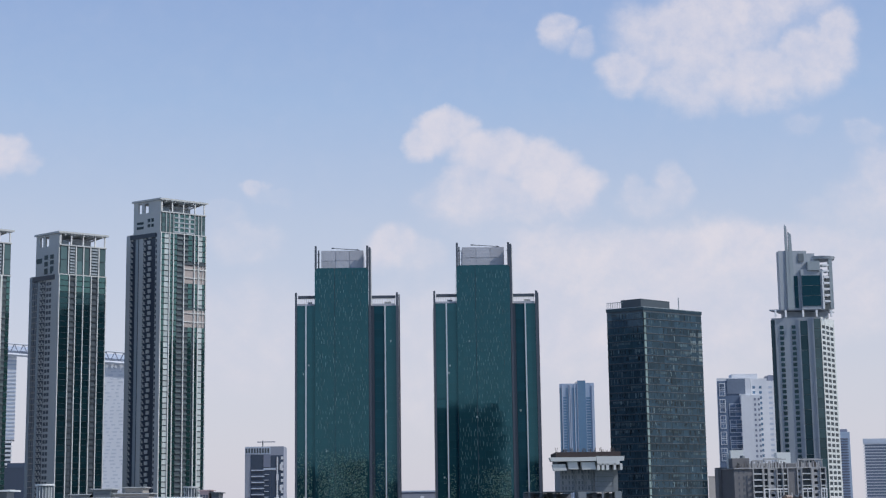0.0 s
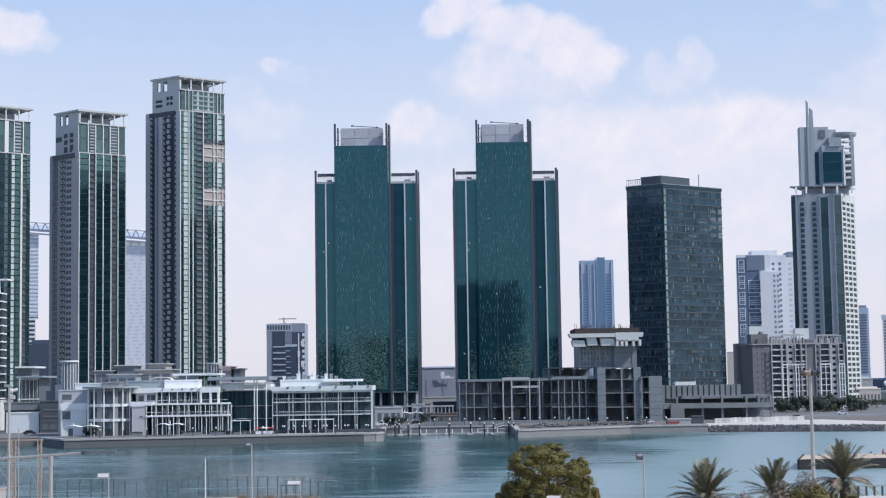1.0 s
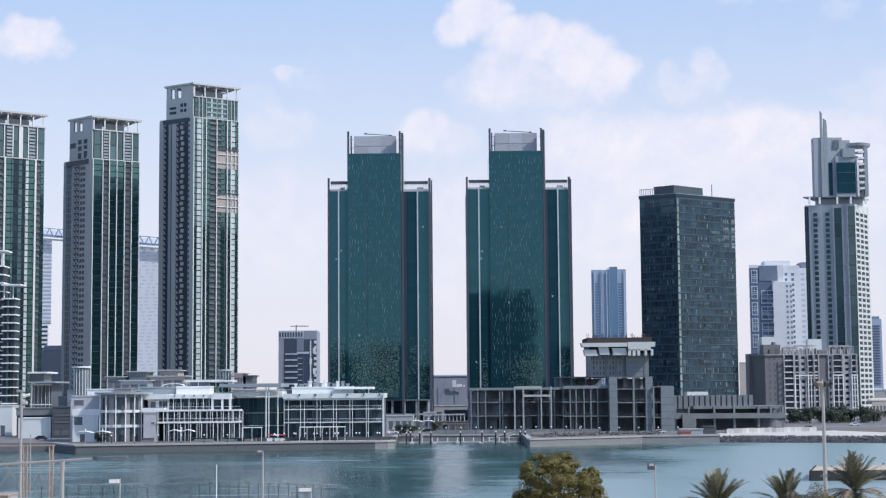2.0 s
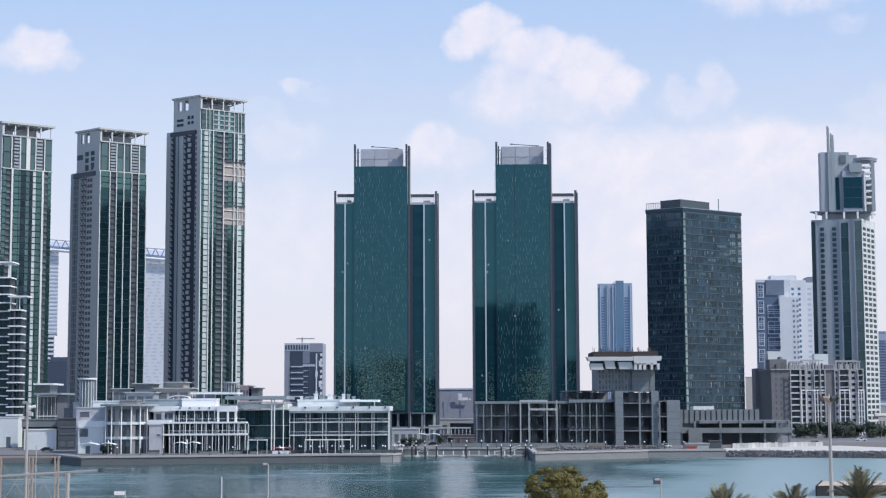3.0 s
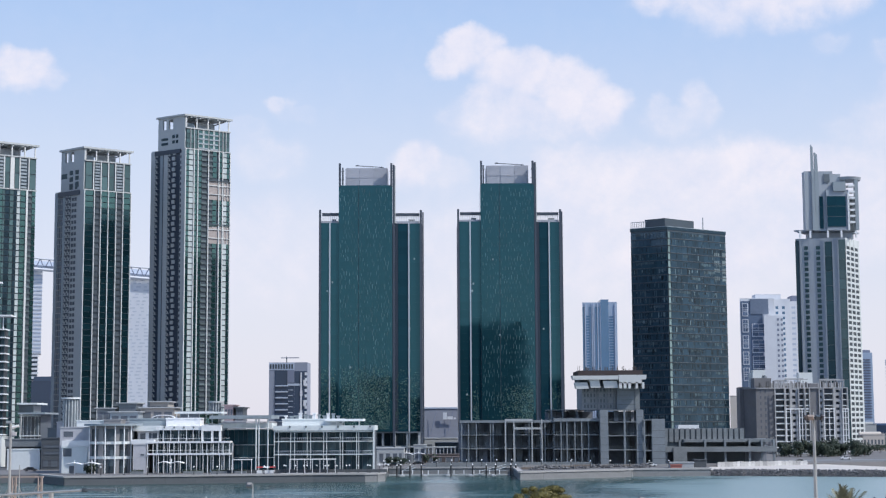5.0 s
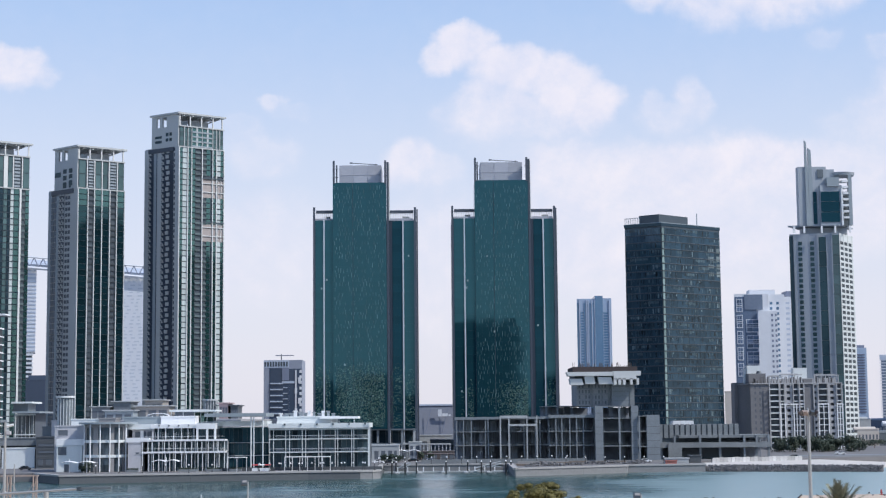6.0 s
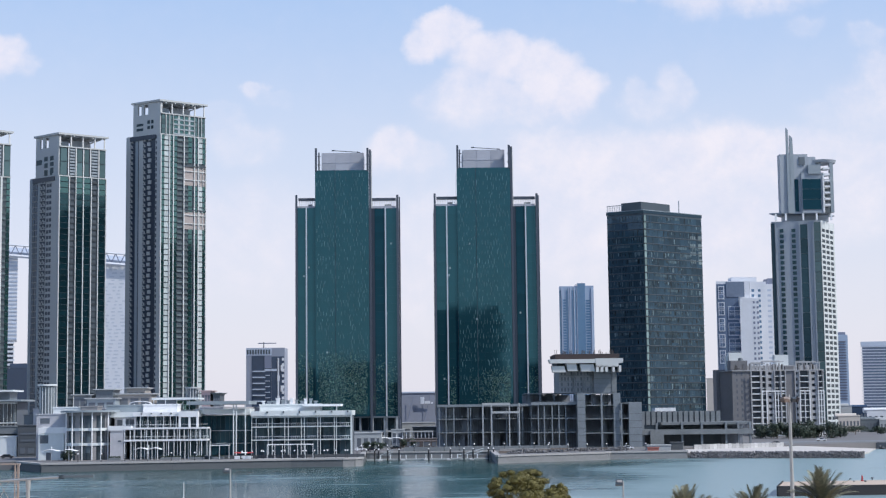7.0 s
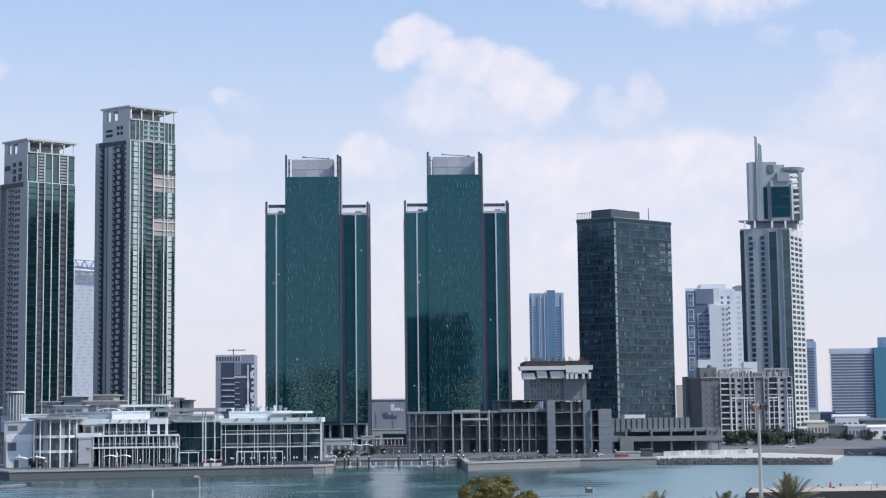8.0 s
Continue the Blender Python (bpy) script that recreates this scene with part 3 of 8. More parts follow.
for u0, u1 in ((0.02, 0.16), (0.37, 0.49), (0.53, 0.63), (0.86, 0.98)):
    panels("crown_pane", t, front, u0 * L, u1 * L, ZB + 0.5, ZO - 0.6, 1, 2, CROWN_GLASS, 0.2, 0.5, 0.2)
for u0, u1 in ((0.22, 0.33), (0.68, 0.82)):
    panels("louvre", t, front, u0 * L, u1 * L, ZB + 0.5, ZO - 0.6, 1, 9, GREY_CLAD, 0.1, 0.9, 0.35)
for u in (0.19, 0.35, 0.51, 0.66, 0.84):
    strip("mullion", t, front, u * L - 0.3, u * L + 0.3, ZB, ZO, 0.6, FIN)

# tower with a green and white banded front
C_POLY = four((-258.76, 900), (-234.73, 918), (-278.27, 915))
ZB, ZO, ZT = 154.43, 173.5, 181.42
t, front, left = residential_tower(
    C_POLY, 43, ZB, ZO, ZO, ZT,
    [(0.01, 0.08, "green"), (0.085, 0.17, "balcony"), (0.235, 0.33, "green"), (0.335, 0.375, "light"), (0.38, 0.47, "dark"), (0.475, 0.55, "light"), (0.555, 0.61, "dark"), (0.615, 0.68, "pale"), (0.685, 0.79, "green"), (0.835, 0.91, "balcony"), (0.915, 0.99, "green")],
    [0.2, 0.81],
    [(0.0, 0.3, "tall"), (0.3, 0.6, "windows"), (0.6, 1.0, "grey")],
    "grey residential tower with green glass and white balcony bands", fin_w=1.1)
L = front.length
for u0, u1 in ((0.02, 0.16), (0.36, 0.46), (0.56, 0.66), (0.86, 0.98)):
    panels("crown_pane", t, front, u0 * L, u1 * L, ZB + 0.5, ZO - 0.6, 1, 2, CROWN_GLASS, 0.2, 0.5, 0.2)
for u0, u1 in ((0.23, 0.34), (0.68, 0.8)):
    panels("louvre", t, front, u0 * L, u1 * L, ZB + 0.5, ZO - 0.6, 1, 9, GREY_CLAD, 0.1, 0.9, 0.35)
strip("mullion", t, front, 0.47 * L, 0.55 * L, ZB, ZO, 0.5, FIN)
for u in (0.18, 0.35, 0.66, 0.84):
    strip("mullion", t, front, u * L - 0.3, u * L + 0.3, ZB, ZO, 0.6, FIN)

# twin office towers
SCREEN = material("plant_screen", (0.40, 0.41, 0.46), 0.6, vary=0.15, scale=0.3, fine=2.0, each=0.08)
FLECK = material("pale_blind", (0.085, 0.150, 0.160), 0.3, vary=0.2, island=0.55)
GREEN_FLECK = material("green_blind", (0.075, 0.140, 0.112), 0.3, vary=0.2, island=0.85)
LIT = material("lit_pane", (0.26, 0.32, 0.33), 0.4, vary=0.15, each=0.3)
POST_GREY = material("post_grey", (0.058, 0.072, 0.098), 0.45, vary=0.2, scale=0.1, fine=1.0)


def office_tower(x0, c0, c1, x1, y0, depth, z_sh, z_posts_sh, z_mid, z_posts, z_screen, seam):
    """Stepped slab: a middle bay that stands forward, a lower shoulder on either side."""
    t = thing("office_tower", ((x0 + x1) / 2, y0, GROUND), "dark teal glass office tower with stepped top and grey posts", "tower", "twin teal office towers")
    part("wall", prism(B(), [(x0, y0 + 0.6), (c0, y0 + 0.6), (c0, y0), (c1, y0), (c1, y0 + 3.2), (x1, y0 + 3.2), (x1, y0 + depth), (x0, y0 + depth)], 15.5, z_sh), NAVY_CLAD, t)
    part("upper_wall", prism(B(), [(c0, y0), (c1, y0), (c1, y0 + depth * 0.8), (c0, y0 + depth * 0.8)], z_sh, z_mid), TEAL_GLASS, t)
    mid, ls, rs = Face((c0, y0), (c1, y0)), Face((x0, y0 + 0.6), (c0, y0 + 0.6)), Face((c1, y0 + 3.2), (x1, y0 + 3.2))
    z_base = 15.5
    us = (seam - c0)
    panels("glass_panel", t, mid, 0.05, us - 0.1, z_base, z_mid, 3, 32, TEAL_GLASS, 0.03, 0.03, 0.12, 0.17)
    panels("glass_panel", t, mid, us + 0.1, c1 - c0 - 0.05, z_base, z_mid, 5, 32, TEAL_GLASS, 0.03, 0.03, 0.12, 0.17)
    strip("seam", t, mid, us - 0.12, us + 0.12, z_base, z_mid, 0.02, DARK_CLAD)
    la, ra = (c0 - x0), (x1 - c1)
    panels("shoulder_panel", t, ls, 0.9, la * 0.55 - 0.3, z_base, z_sh, 1, 26, TEAL_GLASS, 0.03, 0.03, 0.12, 0.17)
    panels("shoulder_panel", t, ls, la * 0.55 + 0.3, la - 0.05, z_base, z_sh, 1, 26, TEAL_GLASS, 0.03, 0.03, 0.12, 0.17)
    # bare navy wall left of these panes stands in for a strip of shadow
    panels("shoulder_panel", t, rs, 2.4, ra * 0.55 - 0.3, z_base, z_sh, 1, 26, DEEP_GLASS, 0.03, 0.03, 0.12, 0.22)
    panels("shoulder_panel", t, rs, ra * 0.55 + 0.3, ra - 1.0, z_base, z_sh, 1, 26, TEAL_GLASS, 0.03, 0.03, 0.12, 0.17)
    strip("pilaster", t, ls, la * 0.55 - 0.28, la * 0.55 + 0.28, GROUND, z_sh, 0.5, ALUMINIUM, "thin bright vertical rib")
    strip("pilaster", t, rs, ra * 0.55 - 0.28, ra * 0.55 + 0.28, GROUND, z_sh, 0.5, ALUMINIUM, "thin bright vertical rib")
    # reflections in the glass are painted on as thin raised slips
    rnd = random.Random(int(x0 * 10))
    # pale reflection dashes stand in staggered rows, a storey apart
    bm = B()
    rows, cols = round((z_mid - z_base - 10) / 2.05), 17
    for r in range(rows):
        for c in range(cols):
            if rnd.random() < 0.6:
                u = (c + (0.25 if r % 2 else 0.75) + rnd.uniform(-0.12, 0.12)) * (c1 - c0 - 1.2) / cols + 0.5
                z = z_base + 9 + 2.05 * r + rnd.uniform(-0.3, 0.3)
                box(bm, u, u + rnd.uniform(0.10, 0.22), 0, 0.15, z, z + rnd.uniform(0.7, 2.3), mid.m)
    tagged(part("thin_blinds", bm, FLECK, t), kind="stuff")
    # specks of the mirrored low city, put into green, pale and dark slips
    strength = 1.0 if x0 < 0 else 0.45
    for shade, count in ((GREEN_FLECK, 4200), (FLECK, 500), (DEEP_GLASS, 1500)):
        bm = B()
        for i in range(int(count * strength)):
            f = mid if i % 4 else (ls, rs)[(i // 4) % 2]
            w, h = rnd.uniform(0.12, 0.5), rnd.uniform(0.10, 0.42)
            u = 1.0 + (f.length - 2.4) * rnd.random() ** (0.85 if x0 < 0 else 0.3)
            z = z_base + 1.0 + (25 if x0 < 0 else 18) * rnd.random() ** 1.2 * rnd.uniform(0.85, 1.12)
            box(bm, u, u + w, 0, 0.16 + 0.0002 * (i % 300) + (0.0001 if shade == FLECK else 0.0), z, z + h, f.m)
        tagged(part("low_blinds", bm, shade, t), kind="stuff")
    lit = mesh_from("lit_window", box(B(), -0.35, 0.35, 0, 0.17, 0, 0.8), LIT)
    for i in range(8):
        put("lit_window", lit, t, (mid, ls, rs)[i % 3].at(rnd.uniform(2.5, (mid, ls, rs)[i % 3].length - 2.5), 0, rnd.uniform(z_base, z_sh - 10)))
    # corner posts that run up past the roofs
    for x, zz, w, dy in ((x0 + 0.4, z_posts_sh, 0.9, -0.1), (x1 - 0.5, z_posts_sh, 1.0, 2.2), (c0 + 0.45, z_posts, 0.9, -0.5), (c1 - 0.45, z_posts, 0.9, -0.5)):
        part("corner_post", box(B(), x - w / 2, x + w / 2, y0 + dy, y0 + dy + 1.0, GROUND if zz == z_posts_sh else z_mid - 0.5, zz), POST_GREY, t)
    part("corner_post", box(B(), c1 + 0.1, c1 + 1.0, y0 + 0.3, y0 + 3.0, GROUND, z_posts - 0.6), POST_GREY, t)
    part("corner_post", box(B(), x1 + 0.1, x1 + 0.7, y0 + 5.0, y0 + 6.2, GROUND, z_posts_sh - 0.6), POST_GREY, t)
    part("edge_strip", box(B(), c1 + 1.0, c1 + 1.35, y0 + 2.0, y0 + 3.1, z_sh, z_posts - 1.0), FIN, t)
    part("corner_post", box(B(), c0 + 1.2, c0 + 1.8, y0 + 4, y0 + 5, z_mid, z_posts - 1.2), POST_GREY, t)
    # roof screen of the middle bay
    sc = part("plant_screen", box(B(), c0 + 2.8, c1 - 2.2, y0 + 3.0, y0 + depth * 0.6, z_mid, z_screen - 0.3), SCREEN, t, "pale grey plant screen")
    f = Face((c0 + 2.8, y0 + 3.0), (c1 - 2.2, y0 + 3.0))
    panels("screen_panel", sc, f, 0, f.length, z_mid + 0.2, z_mid + (z_screen - z_mid) * 0.42, 3, 1, SCREEN, 0.25, 0.2, 0.15)
    panels("screen_panel", sc, f, 0, f.length, z_mid + (z_screen - z_mid) * 0.44, z_screen, 3, 1, SCREEN, 0.25, 0.2, 0.15)
    for x in (c0 + 1.0, c1 - 1.2):
        for k in (0.3, 0.75):
            part("tie", box(B(), min(x, x), x + 1.4, y0 + 1.0, y0 + 1.3, z_mid + (z_screen - z_mid) * k, z_mid + (z_screen - z_mid) * k + 0.25), POST_GREY, t)
    boom = part("cleaning_cradle_boom", tube(B(), (seam - 0.5, y0 + 6, z_screen + 1.4), (c1 - 4, y0 + 6, z_screen + 0.6), 0.16), POST_GREY, t, "thin roof cleaning boom")
    part("boom_head", box(B(), seam - 1.6, seam - 0.3, y0 + 5.7, y0 + 6.3, z_screen + 1.2, z_screen + 1.7), POST_GREY, boom)
    part("boom_stand", tube(B(), (c1 - 5, y0 + 6, z_screen - 0.6), (c1 - 5, y0 + 6, z_screen + 1.0), 0.3), POST_GREY, boom)
    # roof rails of the shoulders
    for a, b, yy in ((x0 + 1.2, c0, y0 + 1.6), (c1 + 1.2, x1 - 1.2, y0 + 3.3)):
        part("roof_beam", box(B(), a, b, yy, yy + 0.8, z_posts_sh - 2.4, z_posts_sh - 1.2), POST_GREY, t)
        part("roof_edge", box(B(), a - 0.5, b, yy - 0.3, yy + 0.5, z_sh - 0.1, z_sh + 0.9), SCREEN, t)
        n = int((b - a) / 0.75)
        rail = part("railing", box(B(), a, b, yy + 0.3, yy + 0.4, z_posts_sh - 2.6, z_posts_sh - 2.45), FIN, t)
        me = mesh_from("baluster", box(B(), -0.11, 0.11, -0.05, 0.05, 0, z_posts_sh - 2.4 - z_sh - 0.9), FIN)
        for i in range(n):
            put("baluster", me, rail, Matrix.Translation((a + (i + 0.5) * (b - a) / n, yy + 0.35, z_sh + 0.9)))
        part("plant_box", box(B(), a + (b - a) * 0.55, a + (b - a) * 0.8, yy + 2, yy + 4, z_sh, z_sh + 2.0), CONCRETE, t)
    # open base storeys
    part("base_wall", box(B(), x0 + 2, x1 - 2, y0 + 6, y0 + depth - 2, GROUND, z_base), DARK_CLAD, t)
    for i in range(9):
        x = x0 + 1.5 + (x1 - x0 - 3) * i / 8
        part("base_column", box(B(), x - 0.45, x + 0.45, y0 + 1.2, y0 + 2.1, GROUND, z_base), RAW if i % 2 else PALE_CONCRETE, t)
    part("mezzanine", box(B(), x0 + 1, x1 - 1, y0 + 2.2, y0 + 6, 8.6, 9.3), PALE_CONCRETE, t)
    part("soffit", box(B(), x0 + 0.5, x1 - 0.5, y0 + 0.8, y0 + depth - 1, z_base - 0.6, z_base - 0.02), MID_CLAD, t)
    f = Face((x0 + 2, y0 + 6), (x1 - 2, y0 + 6))
    panels("lobby_pane", t, f, 0.5, f.length - 0.5, GROUND, z_base - 0.5, 14, 2, DARK_GLASS, 0.3, 0.4, 0.1)
    return t


office_tower(-53.7, -45.03, -21.33, -8.29, 700, 34,
             107.3, 113.07, 123.93, 133.77, 132.25, -36.21)
office_tower(7.34, 17.58, 41.27, 53.49, 700, 34,
             107.67, 113.17, 124.53, 134.62, 133.11, 25.97)

# dark office block with a pale glass corner
K_POLY = four((114.26, 800), (148.13, 825), (96.92, 811))
K_TOP = 117.32
t = thing("office_block", (*K_POLY[0], GROUND), "dark smoked-glass office block with a pale corner strip", "tower")
part("wall", prism(B(), inset(K_POLY, 0.2), GROUND, K_TOP - 1.5), DARK_CLAD, t)
right, left = Face(K_POLY[0], K_POLY[1]), Face(K_POLY[3], K_POLY[0])
KR, KL = right.length, left.length
k_base = 12.0
K_BLIND = material("dim_blind", (0.17, 0.215, 0.225), 0.35, vary=0.2, each=0.3)
SIDE_GLASS = material("side_glass", (0.036, 0.068, 0.090), 0.06, vary=0.25, scale=0.05, fine=0.3, each=0.2, ior=1.7, sheen=(0.6, 0.8, 1.0))
panels("window", t, right, 1.75, KR - 0.4, k_base, K_TOP - 2.2, 10, 28, SMOKE_GLASS, 0.05, 0.5, 0.2, 0.2)
panels("side_window", t, left, 0.4, KL - 0.3, k_base, K_TOP - 2.2, 7, 28, SIDE_GLASS, 0.05, 0.5, 0.2, 0.2)
CORNER_GLASS = material("corner_glass", (0.20, 0.28, 0.28), 0.15, vary=0.2, each=0.3)
panels("corner_pane", t, right, 0.05, 1.6, k_base, K_TOP - 2.2, 1, 28, CORNER_GLASS, 0.1, 0.75, 0.22)
panels("blind", t, right, KR * 0.78, KR * 0.88, K_TOP - 2.2 - 4.06 * 6, K_TOP - 2.2 - 4.06 * 2, 3, 4, K_BLIND, 0.5, 2.1, 0.26)
panels("blind", t, right, KR * 0.92, KR * 0.985, K_TOP - 2.2 - 4.06 * 6, K_TOP - 2.2 - 4.06 * 2, 1, 4, K_BLIND, 0.3, 1.5, 0.26)
rnd = random.Random(31)
SLAT_PALE = material("pale_slat", (0.135, 0.185, 0.205), 0.35, vary=0.2, island=0.5)
SLAT_MID = material("mid_slat", (0.052, 0.086, 0.102), 0.3, vary=0.2, island=0.5)
SLAT_DARK = material("dark_slat", (0.010, 0.018, 0.024), 0.2, vary=0.2, island=0.5)
floor_h = (K_TOP - 2.2 - k_base) / 28
for f, span, odds in ((right, KR, (0.05, 0.13, 0.30)), (left, KL, (0.08, 0.14, 0.30))):
    for shade, odd in zip((SLAT_PALE, SLAT_MID, SLAT_DARK), odds):
        bm = B()
        for r in range(28):
            drawn = rnd.uniform(0.3, 1.6)
            u = 2.0 if f is right else 0.5
            while u < span - 0.8:
                if rnd.random() < odd * drawn:
                    h = rnd.choice((0.9, 1.6, 2.4, 2.7)) * rnd.uniform(0.8, 1.0)
                    top = k_base + floor_h * (r + 1) - 0.55
                    box(bm, u, u + rnd.choice((0.2, 0.3, 0.5)), 0, 0.24 + (0.004 if shade is SLAT_PALE else 0.0), top - h, top, f.m)
                u += rnd.uniform(0.42, 0.62)
        tagged(part("drawn_blinds", bm, shade, t), kind="stuff")
    # rows of lowered blinds, several panes wide
    bm = B()
    for r in range(28):
        for k in range(rnd.choice((0, 1, 1, 2))):
            u, top = rnd.uniform(2.2, span * 0.85), k_base + floor_h * (r + 1) - 0.55
            for i in range(rnd.randint(2, 6)):
                if u + 1.6 < span - 0.5:
                    box(bm, u, u + 1.5, 0, 0.225, top - rnd.uniform(1.0, 1.5), top, f.m)
                u += 1.7
    tagged(part("lowered_blinds", bm, SLAT_MID, t), kind="stuff")
    me = mesh_from("spandrel", box(B(), 0.3, span - 0.3, 0, 0.27, 0, 0.32, f.m), FLOOR_LINE)
    ledge = mesh_from("ledge", box(B(), 0.3, span - 0.3, 0, 0.30, 0.32, 0.44, f.m), MID_CLAD)
    for r in range(28):
        put("spandrel", me, t, Matrix.Translation((0, 0, k_base + floor_h * r - 0.2)))
        put("ledge", ledge, t, Matrix.Translation((0, 0, k_base + floor_h * r - 0.2)))
part("parapet", prism(B(), inset(K_POLY, -0.2), K_TOP - 1.5, K_TOP), SMOKE_GLASS, t, "dark glass roof edge")
part("coping", prism(B(), inset(K_POLY, -0.35), K_TOP, K_TOP + 0.3), GREY_CLAD, t)
part("plant_room", prism(B(), inset(four((113.97, 806), (131.01, 820), (104.63, 813)), 0.1), K_TOP, 122.44), DARK_CLAD, t)
rail = part("railing", box(B(), 0.2, KL * 0.45, -0.3, -0.2, K_TOP + 3.2, K_TOP + 3.5, left.m), GREY_CLAD, t)
me = mesh_from("baluster", box(B(), -0.12, 0.12, -0.05, 0.05, 0, 3.2), GREY_CLAD)
for i in range(9):
    put("baluster", me, rail, left.at(0.4 + i * 1.0, -0.25, K_TOP))
part("mast", tube(B(), (135.96, 822, K_TOP), (135.96, 822, 124.59), 0.25), GREY_CLAD, t)
for i, u in enumerate((0.02, 0.25, 0.5, 0.75, 0.98)):
    strip("base_column", t, right, u * KR - 0.8, u * KR + 0.8, GROUND, k_base, 0.3, CONCRETE)

# white hotel tower with a spire and a round canopy
S_POLY = four((237.03, 930), (250.22, 950), (209.0, 936))
S_TOP = 126.45
SIDE_PANE = material("dull_side_pane", (0.020, 0.033, 0.042), 0.3, vary=0.2, scale=0.05, fine=0.4, each=0.3, ior=1.2)
TOWER_PANE = material("hotel_window", (0.026, 0.050, 0.062), 0.1, vary=0.2, scale=0.05, fine=0.4, each=0.4, ior=1.42, sheen=(0.5, 0.88, 0.95))
# shade on the hotel's pale cladding is put into this darker, bluer tone
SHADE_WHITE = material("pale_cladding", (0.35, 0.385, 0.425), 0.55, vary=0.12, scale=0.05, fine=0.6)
t = thing("hotel_tower", (*S_POLY[0], GROUND), "pale grey tower with a spire fin and a round roof canopy", "tower")
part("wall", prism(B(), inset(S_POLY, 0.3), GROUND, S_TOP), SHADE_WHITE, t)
front, side = Face(S_POLY[3], S_POLY[0]), Face(S_POLY[0], S_POLY[1])
L, M = front.length, side.length
FL = 38
step = (S_TOP - 4 - GROUND) / FL
strip("glass_strip", t, front, 0.0, 0.075 * L, GROUND, S_TOP - 1, 0.25, DARK_GLASS)
panels("window", t, front, 0.175 * L, 0.255 * L, GROUND, S_TOP - 4, 1, FL, TOWER_PANE, 0.05, step * 0.34, 0.12)
panels("window", t, front, 0.415 * L, 0.495 * L, GROUND, S_TOP - 4, 1, FL, TOWER_PANE, 0.05, step * 0.34, 0.12)
panels("glass_panel", t, front, 0.59 * L, 0.735 * L, GROUND, S_TOP - 2, 1, 14, TOWER_PANE, 0.05, 0.25, 0.35)
panels("glass_panel", t, front, 0.865 * L, 0.995 * L, GROUND, S_TOP - 1, 1, 21, CROWN_GLASS, 0.05, 0.2, 0.35)
for u in (0.1, 0.575, 0.75, 0.85):
    strip("pier", t, front, (u - 0.012) * L, (u + 0.012) * L, GROUND, S_TOP, 0.5, SHADE_WHITE)
# the same cladding in a lighter tone that stands for direct sun
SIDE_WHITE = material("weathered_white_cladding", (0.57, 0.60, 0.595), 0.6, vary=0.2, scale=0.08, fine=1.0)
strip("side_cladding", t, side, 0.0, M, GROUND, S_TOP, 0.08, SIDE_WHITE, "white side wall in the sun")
for k in (0.18, 0.48, 0.78):
    panels("side_window", t, side, (k - 0.105) * M, (k + 0.105) * M, GROUND, S_TOP - 4, 1, FL, SIDE_PANE, 0.05, step * 0.40, 0.12)
for k in (0.03, 0.33, 0.63, 0.95):
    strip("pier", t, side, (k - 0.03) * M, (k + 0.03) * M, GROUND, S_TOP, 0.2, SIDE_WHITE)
# its terrace, upper block and canopy
z1, z2, z3 = 131.12, 166.3, 161.75
part("terrace_roof", prism(B(), inset(S_POLY, -0.6), z1 - 0.3, z1 + 0.5), SHADE_WHITE, t)
for x in (210.69, 216.64, 226.91, 234.85, 243.46):
    part("terrace_post", box(B(), x - 0.5, x + 0.5, 929, 930, S_TOP, z1 - 0.6), WHITE, t)
part("terrace_wall", box(B(), 217.3, 244.07, 938, 944, S_TOP, z1 - 0.6), SHADE_WHITE, t)
part("upper_wall", box(B(), 214.84, 231.47, 933, 939, z1, z2), SHADE_WHITE, t, "plain upper wall")
part("upper_wall", box(B(), 226.99, 239.93, 931, 939, z1, 154.93), SHADE_WHITE, t)
part("upper_wall", box(B(), 231.05, 236.38, 934, 950, z2 - 12, 164.79), SHADE_WHITE, t)
part("roof_box", box(B(), 231.03, 238.33, 930, 948, 154.11, 159.47), GREY_CLAD, t)
f = Face((227.32, 930.9), (238.27, 930.9))
panels("sky_lobby_pane", t, f, 0, f.length, 132.9, 151.28, 2, 3, DEEP_GLASS, 0.05, 0.3, 0.3)
f = Face((214.84, 932.9), (227.48, 932.9))
panels("glass_strip", t, f, f.length * 0.66, f.length * 0.84, z1 + 1, 151.28, 1, 3, DEEP_GLASS, 0.05, 0.1, 0.3)
part("vent", box(B(), 226.33, 229.65, 932.4, 933, 159.86, 164.56), MID_CLAD, t)
part("column", box(B(), 243.92, 245.91, 931, 934, z1, 160.86), GREY_CLAD, t)
for i in range(7):
    z = z1 + 4 + i * 3.6
    part("balcony", box(B(), 239.93, 243.58, 930, 936, z, z + 1.1), WHITE, t)
part("balcony_wall", box(B(), 241.15, 245.82, 936, 948, z1, 151.7), MID_CLAD, t)
part("balcony_pier", box(B(), 239.27, 240.27, 930, 936, z1, 153.21), WHITE, t)
bm = B()
bmesh.ops.create_cone(bm, cap_ends=True, segments=40, radius1=8.2, radius2=8.8, depth=1.6, matrix=Matrix.Translation((241.15, 940, z3 + 0.4)))
part("round_canopy", bm, SHADE_WHITE, t, "round pale roof canopy")
part("canopy_neck", box(B(), 232.41, 239.41, 934.3, 944, z3 - 1.6, z3 - 0.4), GREY_CLAD, t)
bm = B()
sx, sw = 220.75, 2.2
